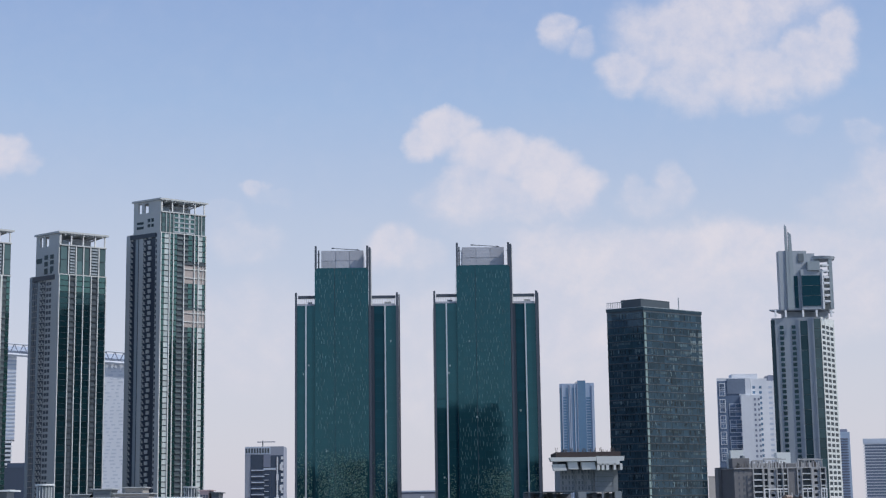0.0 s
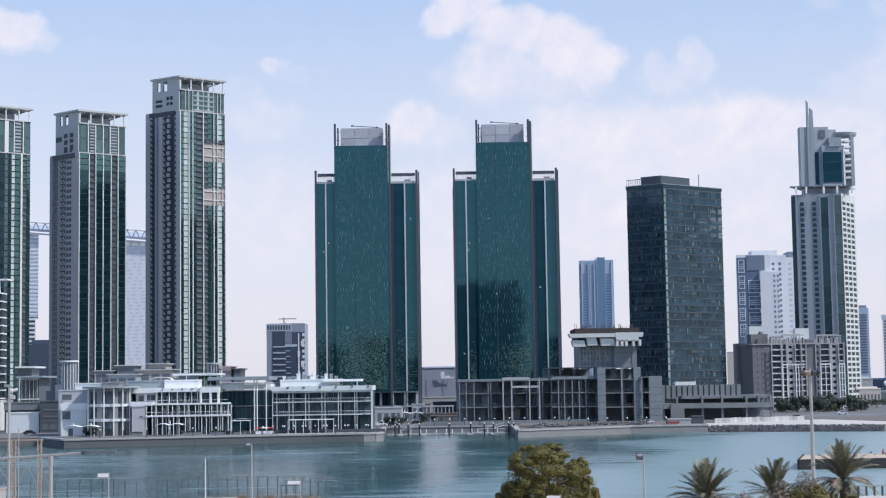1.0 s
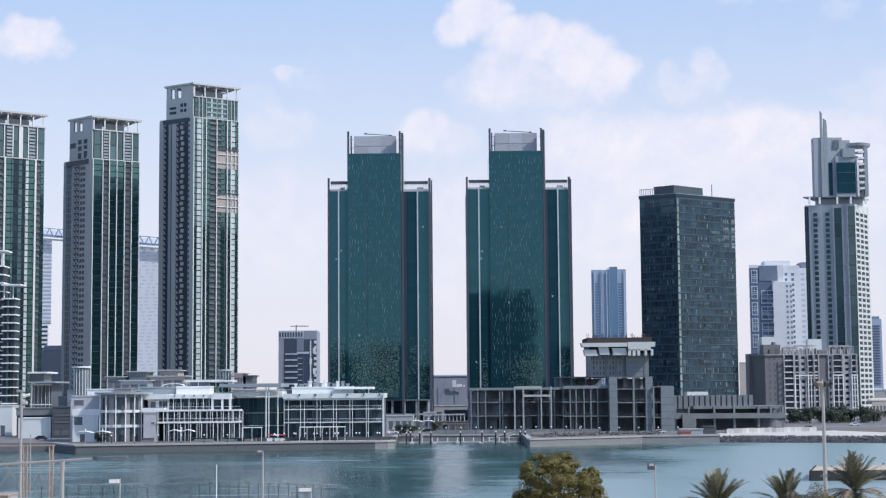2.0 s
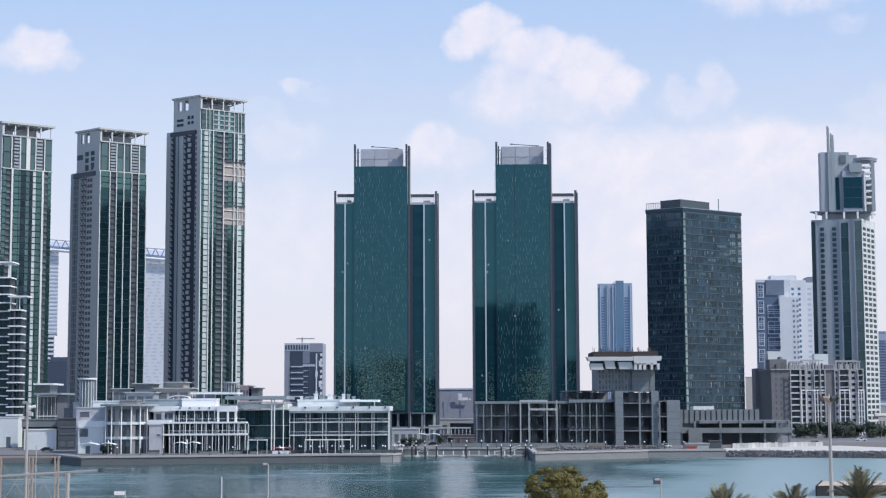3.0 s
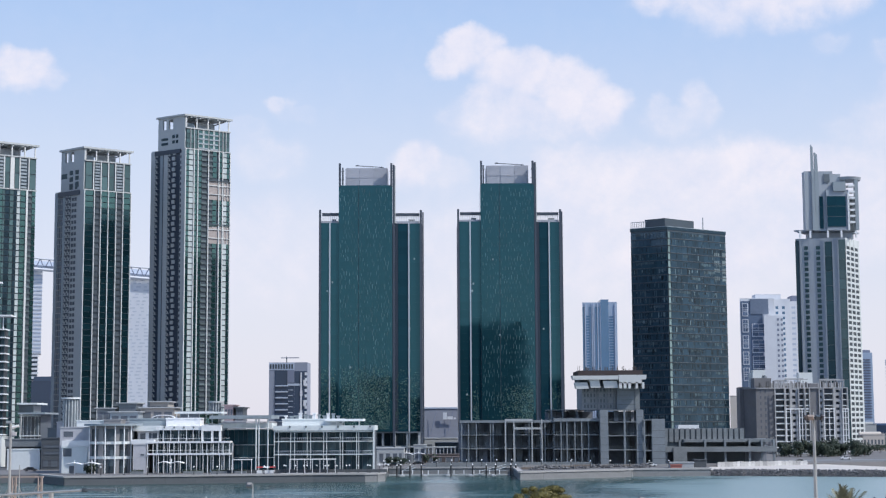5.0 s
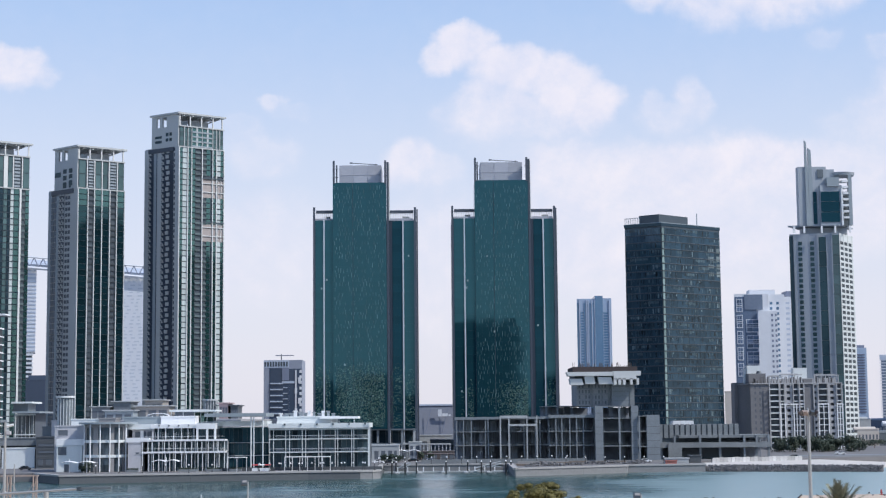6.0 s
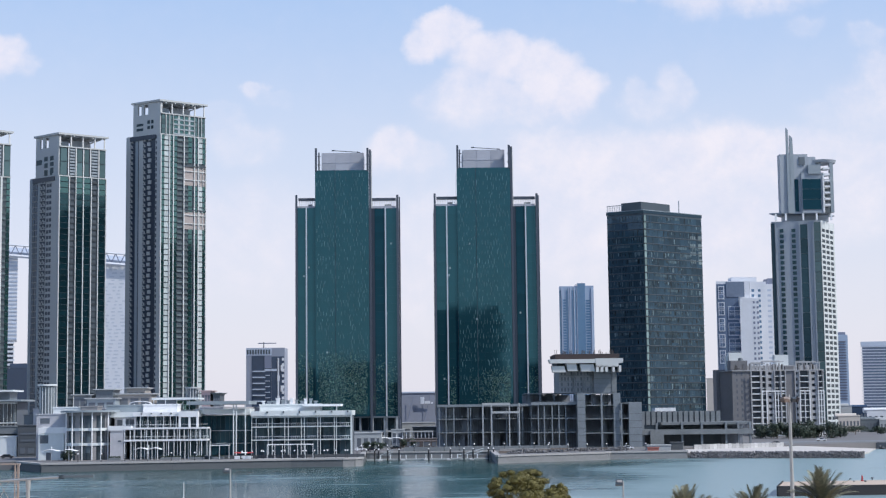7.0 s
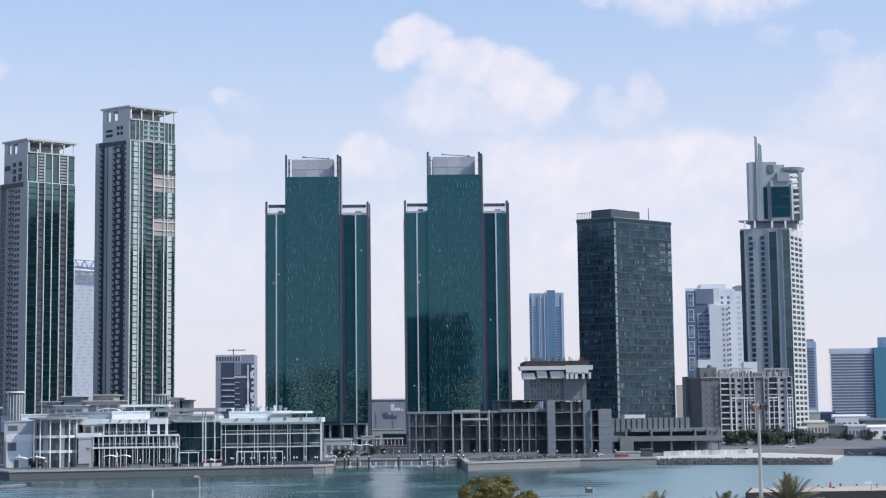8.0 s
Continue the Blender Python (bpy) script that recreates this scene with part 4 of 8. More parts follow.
for x, zt, yy, k in ((sx - 0.9, 182.16, 932.0, 0.8), (sx + 1.6, 177.75, 932.6, 1.25)):
    v = [bm.verts.new(c) for c in ((x - 1.2 * k, yy, z1), (x + 1.3 * k, yy, z1), (x + 1.3 * k, yy + 2.5, z1), (x - 1.2 * k, yy + 2.5, z1),
                                   (x - 1.0 * k, yy + 0.4, zt), (x + 0.35 * k, yy + 0.4, zt - 1.5), (x + 0.35 * k, yy + 2, zt - 1.5), (x - 1.0 * k, yy + 2, zt))]
    for q in ((3, 2, 1, 0), (4, 5, 6, 7), (0, 1, 5, 4), (1, 2, 6, 5), (2, 3, 7, 6), (3, 0, 4, 7)):
        bm.faces.new([v[i] for i in q])
part("spire", bm, GREY_CLAD, t, "tall grey spire fin")

# ---- waterfront pavilions ----
SHELL = material("shell_white", (0.70, 0.735, 0.735), 0.6, vary=0.15, scale=0.1, fine=1.0)
# dimness of unlit rooms is put into this dark base colour
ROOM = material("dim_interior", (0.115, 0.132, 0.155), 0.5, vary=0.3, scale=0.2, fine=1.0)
PANE = material("clear_pane", (0.07, 0.092, 0.108), 0.08, vary=0.3, scale=0.2, fine=1.0, each=0.6, ior=1.5)
STONE = material("beige_stone", (0.50, 0.495, 0.52), 0.7, vary=0.2, scale=0.15, fine=1.2)


def wing(name, label, x0, x1, y0, depth, levels, bays, group="", post=0.28, over=0.9, slab=0.5, glass=PANE, posts=True, frame_mat=SHELL, rails=False, split=2, pair=0.0):
    """A glazed wing: floor slabs that stand out, posts, and panes bay by bay."""
    t = thing(name, ((x0 + x1) / 2, y0, GROUND), label, "building", group)
    back = y0 + (2.4 if posts else 0.8)
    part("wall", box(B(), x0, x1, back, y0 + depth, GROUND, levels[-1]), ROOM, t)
    f = Face((x0, back), (x1, back))
    dw = (x1 - x0) / bays
    for i, z in enumerate(levels[1:]):
        th = slab if i < len(levels) - 2 else slab * 1.6
        s = part("slab_edge" if i < len(levels) - 2 else "roof_slab", box(B(), x0 - 0.15, x1 + 0.15, y0 - over, back - 0.12, z - th, z), frame_mat, t)
        lo = levels[i]
        panels("window_pane", t, f, 0.1, f.length - 0.1, lo + 0.05, z - th - 0.05, bays * split, 1, glass, 0.1, 0.02, 0.1)
        if rails and i < len(levels) - 2:
            part("handrail", box(B(), x0, x1, y0 - over, y0 - over + 0.08, z + 0.95, z + 1.08), ALUMINIUM, s)
    if posts:
        me = mesh_from("post", box(B(), -post / 2, post / 2, -post / 2, post / 2, 0, levels[-1] - GROUND), frame_mat)
        stick = mesh_from("baluster", box(B(), -0.05, 0.05, -0.05, 0.05, 0, 1.0), frame_mat)
        for i in range(bays + 1):
            put("post", me, t, Matrix.Translation((x0 + dw * i, y0 - over - post / 2, GROUND)))
            if pair and i < bays:
                put("post", me, t, Matrix.Translation((x0 + dw * (i + pair * (1 - 0.1 * i)), y0 - over + post, GROUND)))
                for lv in levels[1:3]:
                    a, b = x0 + dw * (i + 0.35), x0 + dw * (i + 0.85)
                    rail = part("guard_rail", box(B(), a, b, back - 0.5, back - 0.4, lv + 1.0, lv + 1.12), frame_mat, t)
                    for k in range(5):
                        put("baluster", stick, rail, Matrix.Translation((a + (b - a) * (k + 0.1) / 4.2, back - 0.45, lv)))
    return t


def plain_block(name, label, x0, x1, y0, depth, z0, z1, mat, holes=(), category="building", cap=None, kind=""):
    """A walled volume with a roof edge and windows given as parts of its front: flat slabs, room shade in their colour.
    """
    t = thing(name, ((x0 + x1) / 2, y0, z0), label, category, kind=kind)
    plan = turned if y0 > 800 else (lambda a, b, c, d: [(a, c), (b, c), (b, d), (a, d)])
    part("wall", prism(B(), plan(x0, x1, y0, y0 + depth), z0, z1), mat, t)
    part("roof_edge", prism(B(), plan(x0 - 0.2, x1 + 0.2, y0 - 0.2, y0 + depth + 0.2), z1, z1 + 0.4), cap or mat, t)
    for u0, u1, k0, k1 in holes:
        a, b, lo, hi = x0 + (x1 - x0) * u0, x0 + (x1 - x0) * u1, z0 + (z1 - z0) * k0, z0 + (z1 - z0) * k1
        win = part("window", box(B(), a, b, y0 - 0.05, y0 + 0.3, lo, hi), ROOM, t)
        part("lintel", box(B(), a - 0.12, b + 0.12, y0 - 0.14, y0 - 0.02, hi, hi + 0.15), cap or mat, win)
        part("sill", box(B(), a - 0.12, b + 0.12, y0 - 0.14, y0 - 0.02, lo - 0.15, lo), cap or mat, win)
    return t


G = GROUND
plain_block("pavilion_wall_block", "lavender-white walled end of the waterfront pavilion", -129.6, -119.0, 546, 22, G, 17.86, STONE,
            ((0.12, 0.42, 0.8, 0.92),))
t = plain_block("pavilion_low_block", "white-walled lower block of the waterfront pavilion", -127.65, -119.0, 541, 5, G, 11.2, SHELL, ((0.05, 0.38, 0.66, 0.98), (0.3, 0.5, 0.0, 0.3), (0.86, 0.98, 0.1, 0.4)))
part("white_band", box(B(), -127.75, -118.6, 540.9, 546, 11.65, 13.6), WHITE, t)
plain_block("pavilion_roof_parapet", "white roof upstand behind the pavilion end", -125.4, -115.5, 552, 10, 17.86, 20.1, SHELL)
TAUPE = material("taupe_stone", (0.27, 0.265, 0.27), 0.7, vary=0.2, scale=0.2, fine=1.2)


def bowed(cx, hw, y0, bulge, back, n=12):
    """A footprint with a front that bows out between two corners."""
    arc = [(cx - hw * math.cos(math.pi * i / n), y0 - bulge * math.sin(math.pi * i / n)) for i in range(n + 1)]
    return arc, arc + [(cx + hw, back), (cx - hw, back)]


plain_block("pavilion_taupe_block", "small taupe roof block over the pavilion", -115.2, -109.45, 548, 8, 18.3, 20.3, TAUPE)
t = thing("pavilion_bay", (-111.2, 541, GROUND), "rounded three-storey glazed bay with white slabs under a wide flat roof", "building", "pavilion wings")
arc, plan = bowed(-111.2, 6.9, 541, 3.6, 566)
part("wall", prism(B(), plan, GROUND, 18.4), ROOM, t)
levels = (GROUND, 8.36, 13.28, 18.4)
for lo, hi in zip(levels, levels[1:]):
    for i, (p, q) in enumerate(zip(arc, arc[1:])):
        f = Face(p, q)
        if i in (1, 4, 7, 10):
            strip("stone_pier", t, f, 0, f.length, lo, hi - 0.9, 0.25, TAUPE)
        else:
            panels("window_pane", t, f, 0.05, f.length - 0.05, lo + 0.1, hi - 0.95, 1, 2, PANE, 0.08, 0.08, 0.1)
    _, edge_plan = bowed(-111.2, 7.3, 540.8, 4.0, 560)
    part("slab_edge", prism(B(), edge_plan, hi - 0.9, hi), SHELL if hi < 18 else TAUPE, t)
for k in (0.14, 0.3, 0.46, 0.6, 0.74, 0.9):
    x, y = -111.2 - 7.5 * math.cos(math.pi * k), 540.6 - 4.4 * math.sin(math.pi * k)
    part("post", tube(B(), (x, y, GROUND), (x, y, 18.6), 0.2, sides=10), WHITE, t, "slender white column")
_, roof_plan = bowed(-111.2, 9.0, 540.5, 5.2, 562, 18)
part("roof_slab", prism(B(), roof_plan, 18.5, 19.2), GREY_CLAD, t, "thin wide flat roof")
plain_block("pavilion_stone_block", "beige stone block between two glazed wings", -103.06, -98.7, 537.4, 24, G, 12.1, STONE, ((0.6, 0.85, 0.62, 0.68),))
t = plain_block("pavilion_upper_block", "pale upper storey with a white slab and a pale fascia", -103.06, -95.4, 545, 20, 13.9, 16.25, STONE,
                ((0.12, 0.34, 0.0, 0.85), (0.5, 0.62, 0.0, 0.9), (0.66, 0.86, 0.0, 0.9)))
part("white_slab", box(B(), -103.7, -96.0, 537.2, 545, 12.52, 13.87), WHITE, t)
part("fascia", box(B(), -107.2, -95.3, 543, 560, 16.7, 18.45), SHELL, t)
part("pier", box(B(), -100.2, -99.2, 544.4, 545, 13.9, 16.3), WHITE, t)
plain_block("pavilion_roof_box", "long grey rooftop block on the pavilion", -106.9, -94.1, 550, 10, 18.4, 20.6, GREY_CLAD)
plain_block("pavilion_roof_box", "bright white rooftop block on the pavilion", -94.1, -82.6, 549, 10, 18.2, 20.7, WHITE)
t = thing("roof_canopy", (-83.4, 560, 20.0), "thin pale canopy over a glazed roof lantern", "canopy")
part("canopy_slab", box(B(), -92.6, -76.4, 557, 572, 22.6, 23.2), SHELL, t)
part("lantern_wall", box(B(), -84.5, -77.6, 560, 568, 17.0, 22.6), SHELL, t)
f = Face((-84.5, 560), (-77.6, 560))
panels("lantern_pane", t, f, 0.15, f.length - 0.15, 19.0, 22.4, 3, 1, GREEN_GLASS, 0.3, 0.2, 0.1)
for x in (-92.0, -88.0):
    part("canopy_post", box(B(), x - 0.12, x + 0.12, 558, 558.24, 19.0, 22.6), WHITE, t)

WING_GLASS = material("wing_pane", (0.050, 0.076, 0.090), 0.06, vary=0.3, scale=0.2, fine=1.0, each=0.6, ior=1.5, sheen=(0.6, 0.85, 1.0))
t = thing("pavilion_wing", (-84.2, 540, G), "glazed wing with bright white balcony slabs and slender posts", "building", "pavilion wings")
part("wall", box(B(), -97.6, -70.8, 543.2, 562, G, 12.6), ROOM, t)
part("upper_wall", box(B(), -95.4, -80.7, 543.4, 562, 12.6, 17.0), ROOM, t)
rnd = random.Random(55)
for lo, hi, a, b, cols in ((G, 8.5, -97.6, -70.8, 22), (9.3, 12.5, -97.6, -70.8, 22), (13.2, 16.9, -95.4, -80.7, 12)):
    f = Face((a, 543.2 if lo < 13 else 543.4), (b, 543.2 if lo < 13 else 543.4))
    panels("window_pane", t, f, 0.05, f.length - 0.05, lo + 0.05, hi, cols, 1, WING_GLASS, 0.12, 0.05, 0.1)
    bm = B()
    for k in range(cols * 2):
        u = f.length * (k + rnd.uniform(0.2, 0.8)) / (cols * 2)
        box(bm, u, u + 0.08, 0.12, 0.2, lo + 0.05, lo + rnd.choice((1.1, 1.1, 2.4)), f.m)
    tagged(part("door_frames", bm, SHELL, t), kind="stuff")
for z0, z1 in ((8.55, 9.25), (12.5, 13.2)):
    slab = part("balcony_slab", box(B(), -98.4, -70.6, 537, 543.1, z0 + 0.15, z1), WHITE, t, "bright white balcony slab")
    part("handrail", box(B(), -98.2, -70.7, 537.05, 537.12, z1 + 0.95, z1 + 1.06), WHITE, slab)
part("stair_slab", canted(B(), -102.0, -98.4, -102.0, -98.4, 538, 541, 8.2, 8.8, 0), WHITE, t)
low, high = mesh_from("post", box(B(), -0.11, 0.11, -0.11, 0.11, 0, 8.65 - G), WHITE), mesh_from("post", box(B(), -0.11, 0.11, -0.11, 0.11, 0, 3.35), WHITE)
top = mesh_from("post", box(B(), -0.10, 0.10, -0.10, 0.10, 0, 3.75), WHITE)
for i in range(16):
    x = -98.2 + 27.4 * i / 15
    put("post", low, t, Matrix.Translation((x + (0.3 if i % 3 == 1 else 0.0), 537.3, G)))
    put("post", high, t, Matrix.Translation((x - (0.3 if i % 3 == 2 else 0.0), 537.3, 9.2)))
    if i % 2:
        put("inner_post", low, t, Matrix.Translation((x + 0.7, 540.2, G)))
        put("inner_post", high, t, Matrix.Translation((x + 0.7, 540.2, 9.2)))
for x in (-95.2, -93.4, -90.9, -88.2, -85.6, -83.4, -81.4):
    put("post", top, t, Matrix.Translation((x, 539.6, 13.2)))
roof = part("parapet", box(B(), -95.8, -80.6, 539, 562, 16.95, 18.3), WHITE, t, "bright white roof parapet")
spot = mesh_from("lamp_head", box(B(), -0.18, 0.18, -0.25, 0.0, -0.3, 0.2), DARK_CLAD)
for x in (-93.0, -89.7, -86.4, -83.1):
    put("lamp_head", spot, roof, Matrix.Translation((x, 539, 17.9)))
t = thing("entrance_portal", (-77.37, 538.5, 13.2), "white boxed window bay on the upper floor", "portal")
part("lintel", box(B(), -80.5, -74.0, 538.4, 556, 16.6, 18.55), WHITE, t)
for x in (-80.2, -76.9, -74.3):
    part("pillar", box(B(), x - 0.3, x + 0.3, 538.5, 540, 13.22, 16.6), WHITE, t)
part("back_wall", box(B(), -80.4, -74.1, 540.5, 556, 13.22, 16.6), ROOM, t)
f = Face((-80.4, 540.5), (-74.1, 540.5))
panels("window_pane", t, f, 0.1, f.length - 0.1, 13.3, 16.5, 4, 1, WING_GLASS, 0.12, 0.05, 0.1)
LINK_GLASS = material("link_glass", (0.018, 0.048, 0.062), 0.05, vary=0.3, scale=0.2, fine=1.0, each=0.5, ior=1.6, sheen=(0.5, 0.85, 1.0))
wing("glass_link", "dark teal glass link hall under a thin flat roof", -75.43, -56.89, 548, 20,
     [G, 7.6, 11.9, 17.2], 6, "pavilion wings", over=0.1, slab=0.16, posts=False, glass=LINK_GLASS, split=2)
t = thing("link_roof", (-68.49, 545, 20.63), "thin wide roof on tall white columns over the glass link", "roof")
part("roof_slab", box(B(), -78.05, -57.21, 540, 566, 20.63, 21.78), GREY_CLAD, t)
part("roof_fascia", box(B(), -75.9, -57.4, 545, 560, 17.5, 19.2), SHELL, t)
for x in (-62.46, -61.51, -58.46):
    part("column", tube(B(), (x, 541, G), (x, 541, 20.72), 0.22), SHELL, t)
wing("pavilion_end_wing", "long glazed wing with a white fascia and slim paired posts", -56.28, -23.07, 542, 26,
     [G, 8.71, 13.08, 16.51], 6, "pavilion wings", over=1.2, slab=0.3, rails=True, post=0.2, split=3, pair=0.26, glass=WING_GLASS)
t = thing("roof_fascia", (-39.38, 541, 16.51), "white roof fascia along the end wing with small lamps", "fascia")
part("fascia_board", box(B(), -56.54, -22.59, 540, 568, 16.6, 18.22), SHELL, t)
me = mesh_from("lamp_head", box(B(), -0.25, 0.25, -0.3, 0.0, -0.3, 0.3), DARK_CLAD)
for i in range(6):
    put("lamp_head", me, t, Matrix.Translation((-51.01 + i * 5.4, 540, 17.84)))
t = thing("end_frame", (-22.77, 540, G), "slim white portal frame at the end of the wing", "frame")
part("post", box(B(), -22.9, -22.5, 539.4, 539.8, G, 18.05), SHELL, t)
plain_block("roof_plant_screen", "pale roof plant enclosure on the end wing", -54.57, -33.81, 550, 10, 17.88, 20.2, SHELL)
t = thing("roof_canopy", (-32.2, 549, 17.88), "thin white roof canopy on the end wing", "canopy")
part("canopy_slab", box(B(), -39.72, -26.63, 546, 560, 19.68, 20.44), WHITE, t)
for x in (-36.07, -28.33):
    part("canopy_post", box(B(), x, x + 0.3, 549, 549.3, 17.88, 19.68), WHITE, t)
for i in range(12):
    x = -53.79 + i * 1.6
    plain_block("roof_unit", "small grey rooftop cooling unit", x, x + random.uniform(0.7, 1.3), 551 + (i % 3) * 2, 1.4, 20.2 + 0.4, 20.2 + 0.4 + random.uniform(0.6, 1.6), GREY_CLAD if i % 3 else WHITE, category="roof unit")

# terraces behind and above the pavilions
# low penthouses on the podium behind: across from, to, depth, roof height, wall
BEIGE_WALL = material("beige_grey_render", (0.33, 0.31, 0.29), 0.8, vary=0.2, scale=0.15, fine=1.2)
PINK_WALL = material("dusty_pink_render", (0.46, 0.36, 0.37), 0.8, vary=0.15, scale=0.15, fine=1.2)
PENTHOUSES = [
    (-137.3, -130.1, 640, 25.0, CONCRETE),
    (-128.6, -121.7, 640, 27.0, MID_CLAD),
    (-130.0, -119.0, 630, 23.4, GREY_CLAD),
    (-119.8, -106.6, 640, 25.1, BEIGE_WALL),
    (-117.6, -110.4, 648, 27.6, BEIGE_WALL),
    (-104.0, -92.0, 640, 23.4, MID_CLAD),
    (-86.6, -83.1, 640, 26.0, PINK_WALL),
    (-82.0, -79.2, 640, 25.0, DARK_CLAD),
]
for x0, x1, y, z, mat in PENTHOUSES:
    t = plain_block("roof_pavilion", "small flat-roofed penthouse with dark openings", x0, x1, y, 14, G, z, mat, ((0.06, 0.3, 0.78, 0.95), (0.38, 0.62, 0.78, 0.95), (0.7, 0.94, 0.78, 0.95)))
    part("flat_roof", box(B(), x0 - 0.9, x1 + 0.9, y - 0.9, y + 15, z + 0.42, z + 0.8), PALE_CONCRETE if x1 - x0 > 5 else mat, t)
plain_block("podium", "long grey podium under the residential towers", -144.13, -73.28, 602, 200, G, 19.82, STONE, tuple((0.03 + k * 0.06, 0.06 + k * 0.06, 0.6, 0.85) for k in range(16)))
t = thing("roof_gazebo", (-90.3, 640, 19.82), "round grey rooftop gazebo with a flat cap", "gazebo")
part("drum", tube(B(), (-90.3, 642, 19.9), (-90.3, 642, 27.4), 2.1, sides=20), MID_CLAD, t)
part("cap", tube(B(), (-90.3, 642, 27.6), (-90.3, 642, 28.2), 3.1, sides=24), PALE_CONCRETE, t)
for k in range(8):
    a = radians(180 + k * 25)
    part("post", tube(B(), (-90.3 + 2.6 * math.cos(a), 642 + 2.6 * math.sin(a), 19.9), (-90.3 + 2.6 * math.cos(a), 642 + 2.6 * math.sin(a), 27.6), 0.16, sides=6), PALE_CONCRETE, t)
t = thing("drum_stair", (-138.49, 600, G), "round pale stair drum with a flat cap", "stair tower")
part("drum", tube(B(), (-138.95, 602, G), (-138.95, 602, 28.56), 2.9, sides=24), MID_CLAD, t)
part("cap", tube(B(), (-138.95, 602, 28.56), (-138.95, 602, 29.19), 3.6, sides=24), SHELL, t)
me = mesh_from("rib", box(B(), -0.12, 0.12, -0.1, 0.1, 0, 28.13 - G), SHELL)
for i in range(7):
    a = radians(200 + i * 23)
    put("rib", me, t, Matrix.Translation((-138.95 + 2.9 * math.cos(a), 602 + 2.9 * math.sin(a), G)))
t = thing("roof_arch", (-106.08, 606, 19.82), "white curved roof shelter on the podium", "shelter")
bm = B()
cx, zz = -105.23, 21.45
loops = []
for i in range(13):
    a = math.pi * i / 12
    loops.append([bm.verts.new((cx - (4.0 + d) * math.cos(a), y, zz + (0.9 + d) * math.sin(a))) for d, y in ((0, 606), (0.25, 606), (0.25, 610), (0, 610))])
for p, q in zip(loops, loops[1:]):
    for k in range(4):
        bm.faces.new((p[k], p[(k + 1) % 4], q[(k + 1) % 4], q[k]))
bm.faces.new(loops[0]), bm.faces.new(loops[-1][::-1])
part("arch", bm, WHITE, t)
for x in (-107.37, -103.09):
    part("leg", box(B(), x, x + 0.3, 606, 606.3, 19.82, 21.66), WHITE, t)

# ---- buildings at the near end of the island ----
t = wing("corner_pavilion", "glazed corner pavilion under a thin flat roof", -167.95, -160.28, 640, 20, [G, 14.99, 23.08], 5, over=0.4, slab=0.4, post=0.12)
part("flat_roof", box(B(), -168.15, -157.36, 637, 660, 23.31, 23.99), GREY_CLAD, t)
part("upper_storey", box(B(), -170.09, -164.16, 646, 658, 24.04, 27.23), MID_CLAD, t)
part("upper_roof", box(B(), -170.22, -162.05, 643, 660, 27.23, 27.91), SHELL, t)
plain_block("white_wall_building", "low white-walled building behind the near quay", -159.73, -147.68, 592, 10, G, 9.83, SHELL)
plain_block("dark_terrace_building", "dark brown-grey stepped terrace building", -146.76, -139.31, 590, 20, G, 13.9, DARK_CONCRETE, ((0.1, 0.35, 0.1, 0.3), (0.5, 0.8, 0.1, 0.3), (0.1, 0.9, 0.5, 0.58), (0.1, 0.9, 0.72, 0.8)))
plain_block("dark_terrace_building", "dark grey two-storey terrace block on the podium", -148.52, -142.6, 606, 20, G, 17.62, MID_CLAD, ((0.1, 0.9, 0.6, 0.7),))
plain_block("terrace_bridge", "long grey terrace deck with a shaded underside", -166.61, -151.51, 614, 14, 10.82, 13.41, CONCRETE)
plain_block("garden_wall", "dark planted garden wall", -166.85, -152.6, 616, 6, G, 10.8, DARK_CONCRETE)


def slab_apartments(x0, x1, y0, depth, z1, floors, label, bays, reach, lift, eave):
    t = thing("apartment_block", ((x0 + x1) / 2, y0, G), label, "building", "quayside apartments")
    part("wall", box(B(), x0, x1, y0 + 1.2, y0 + depth, G, z1), DARK_CLAD, t)
    step = (z1 - G) / floors
    f = Face((x0, y0 + 1.2), (x1, y0 + 1.2))
    panels("window", t, f, 0.2, x1 - x0 - 0.2, G, z1, bays, floors, DARK_GLASS, 0.15, 0.5, 0.12)
    panels("side_window", t, Face((x1, y0 + 1.2), (x1, y0 + depth)), 0.1, depth - 1.3, G, z1, 5, floors, FLOOR_LINE, 0.15, 0.4, 0.12)
    me = mesh_from("balcony_slab", prism(B(), [(x0 - 0.2, y0 - 0.9), (x1 + reach + 0.6, y0 - 0.9), (x1 + reach + 0.6, y0 + depth), (x1 + 0.15, y0 + depth), (x1 + 0.15, y0 + 1.05), (x0 - 0.2, y0 + 1.05)], -0.46, 0.0), WHITE)
    for i in range(1, floors + 1):
        put("balcony_slab", me, t, Matrix.Translation((0, 0, G + step * i)))
    part("pier", box(B(), x0 + (x1 - x0) * 0.5 - 0.3, x0 + (x1 - x0) * 0.5 + 0.3, y0 - 0.6, y0 + 1.1, G, z1 + 0.5), DARK_CLAD, t)
    roof = part("roof_canopy", box(B(), x0 - 0.3, x1 + eave, y0 - 1.5, y0 + depth, z1 + lift, z1 + lift + 0.5), WHITE, t, "thin white roof canopy")
    for x in (x0 + 0.5, x1 - 0.5):
        part("canopy_post", box(B(), x - 0.15, x + 0.15, y0, y0 + 0.3, z1, z1 + lift), WHITE, roof)
    return t


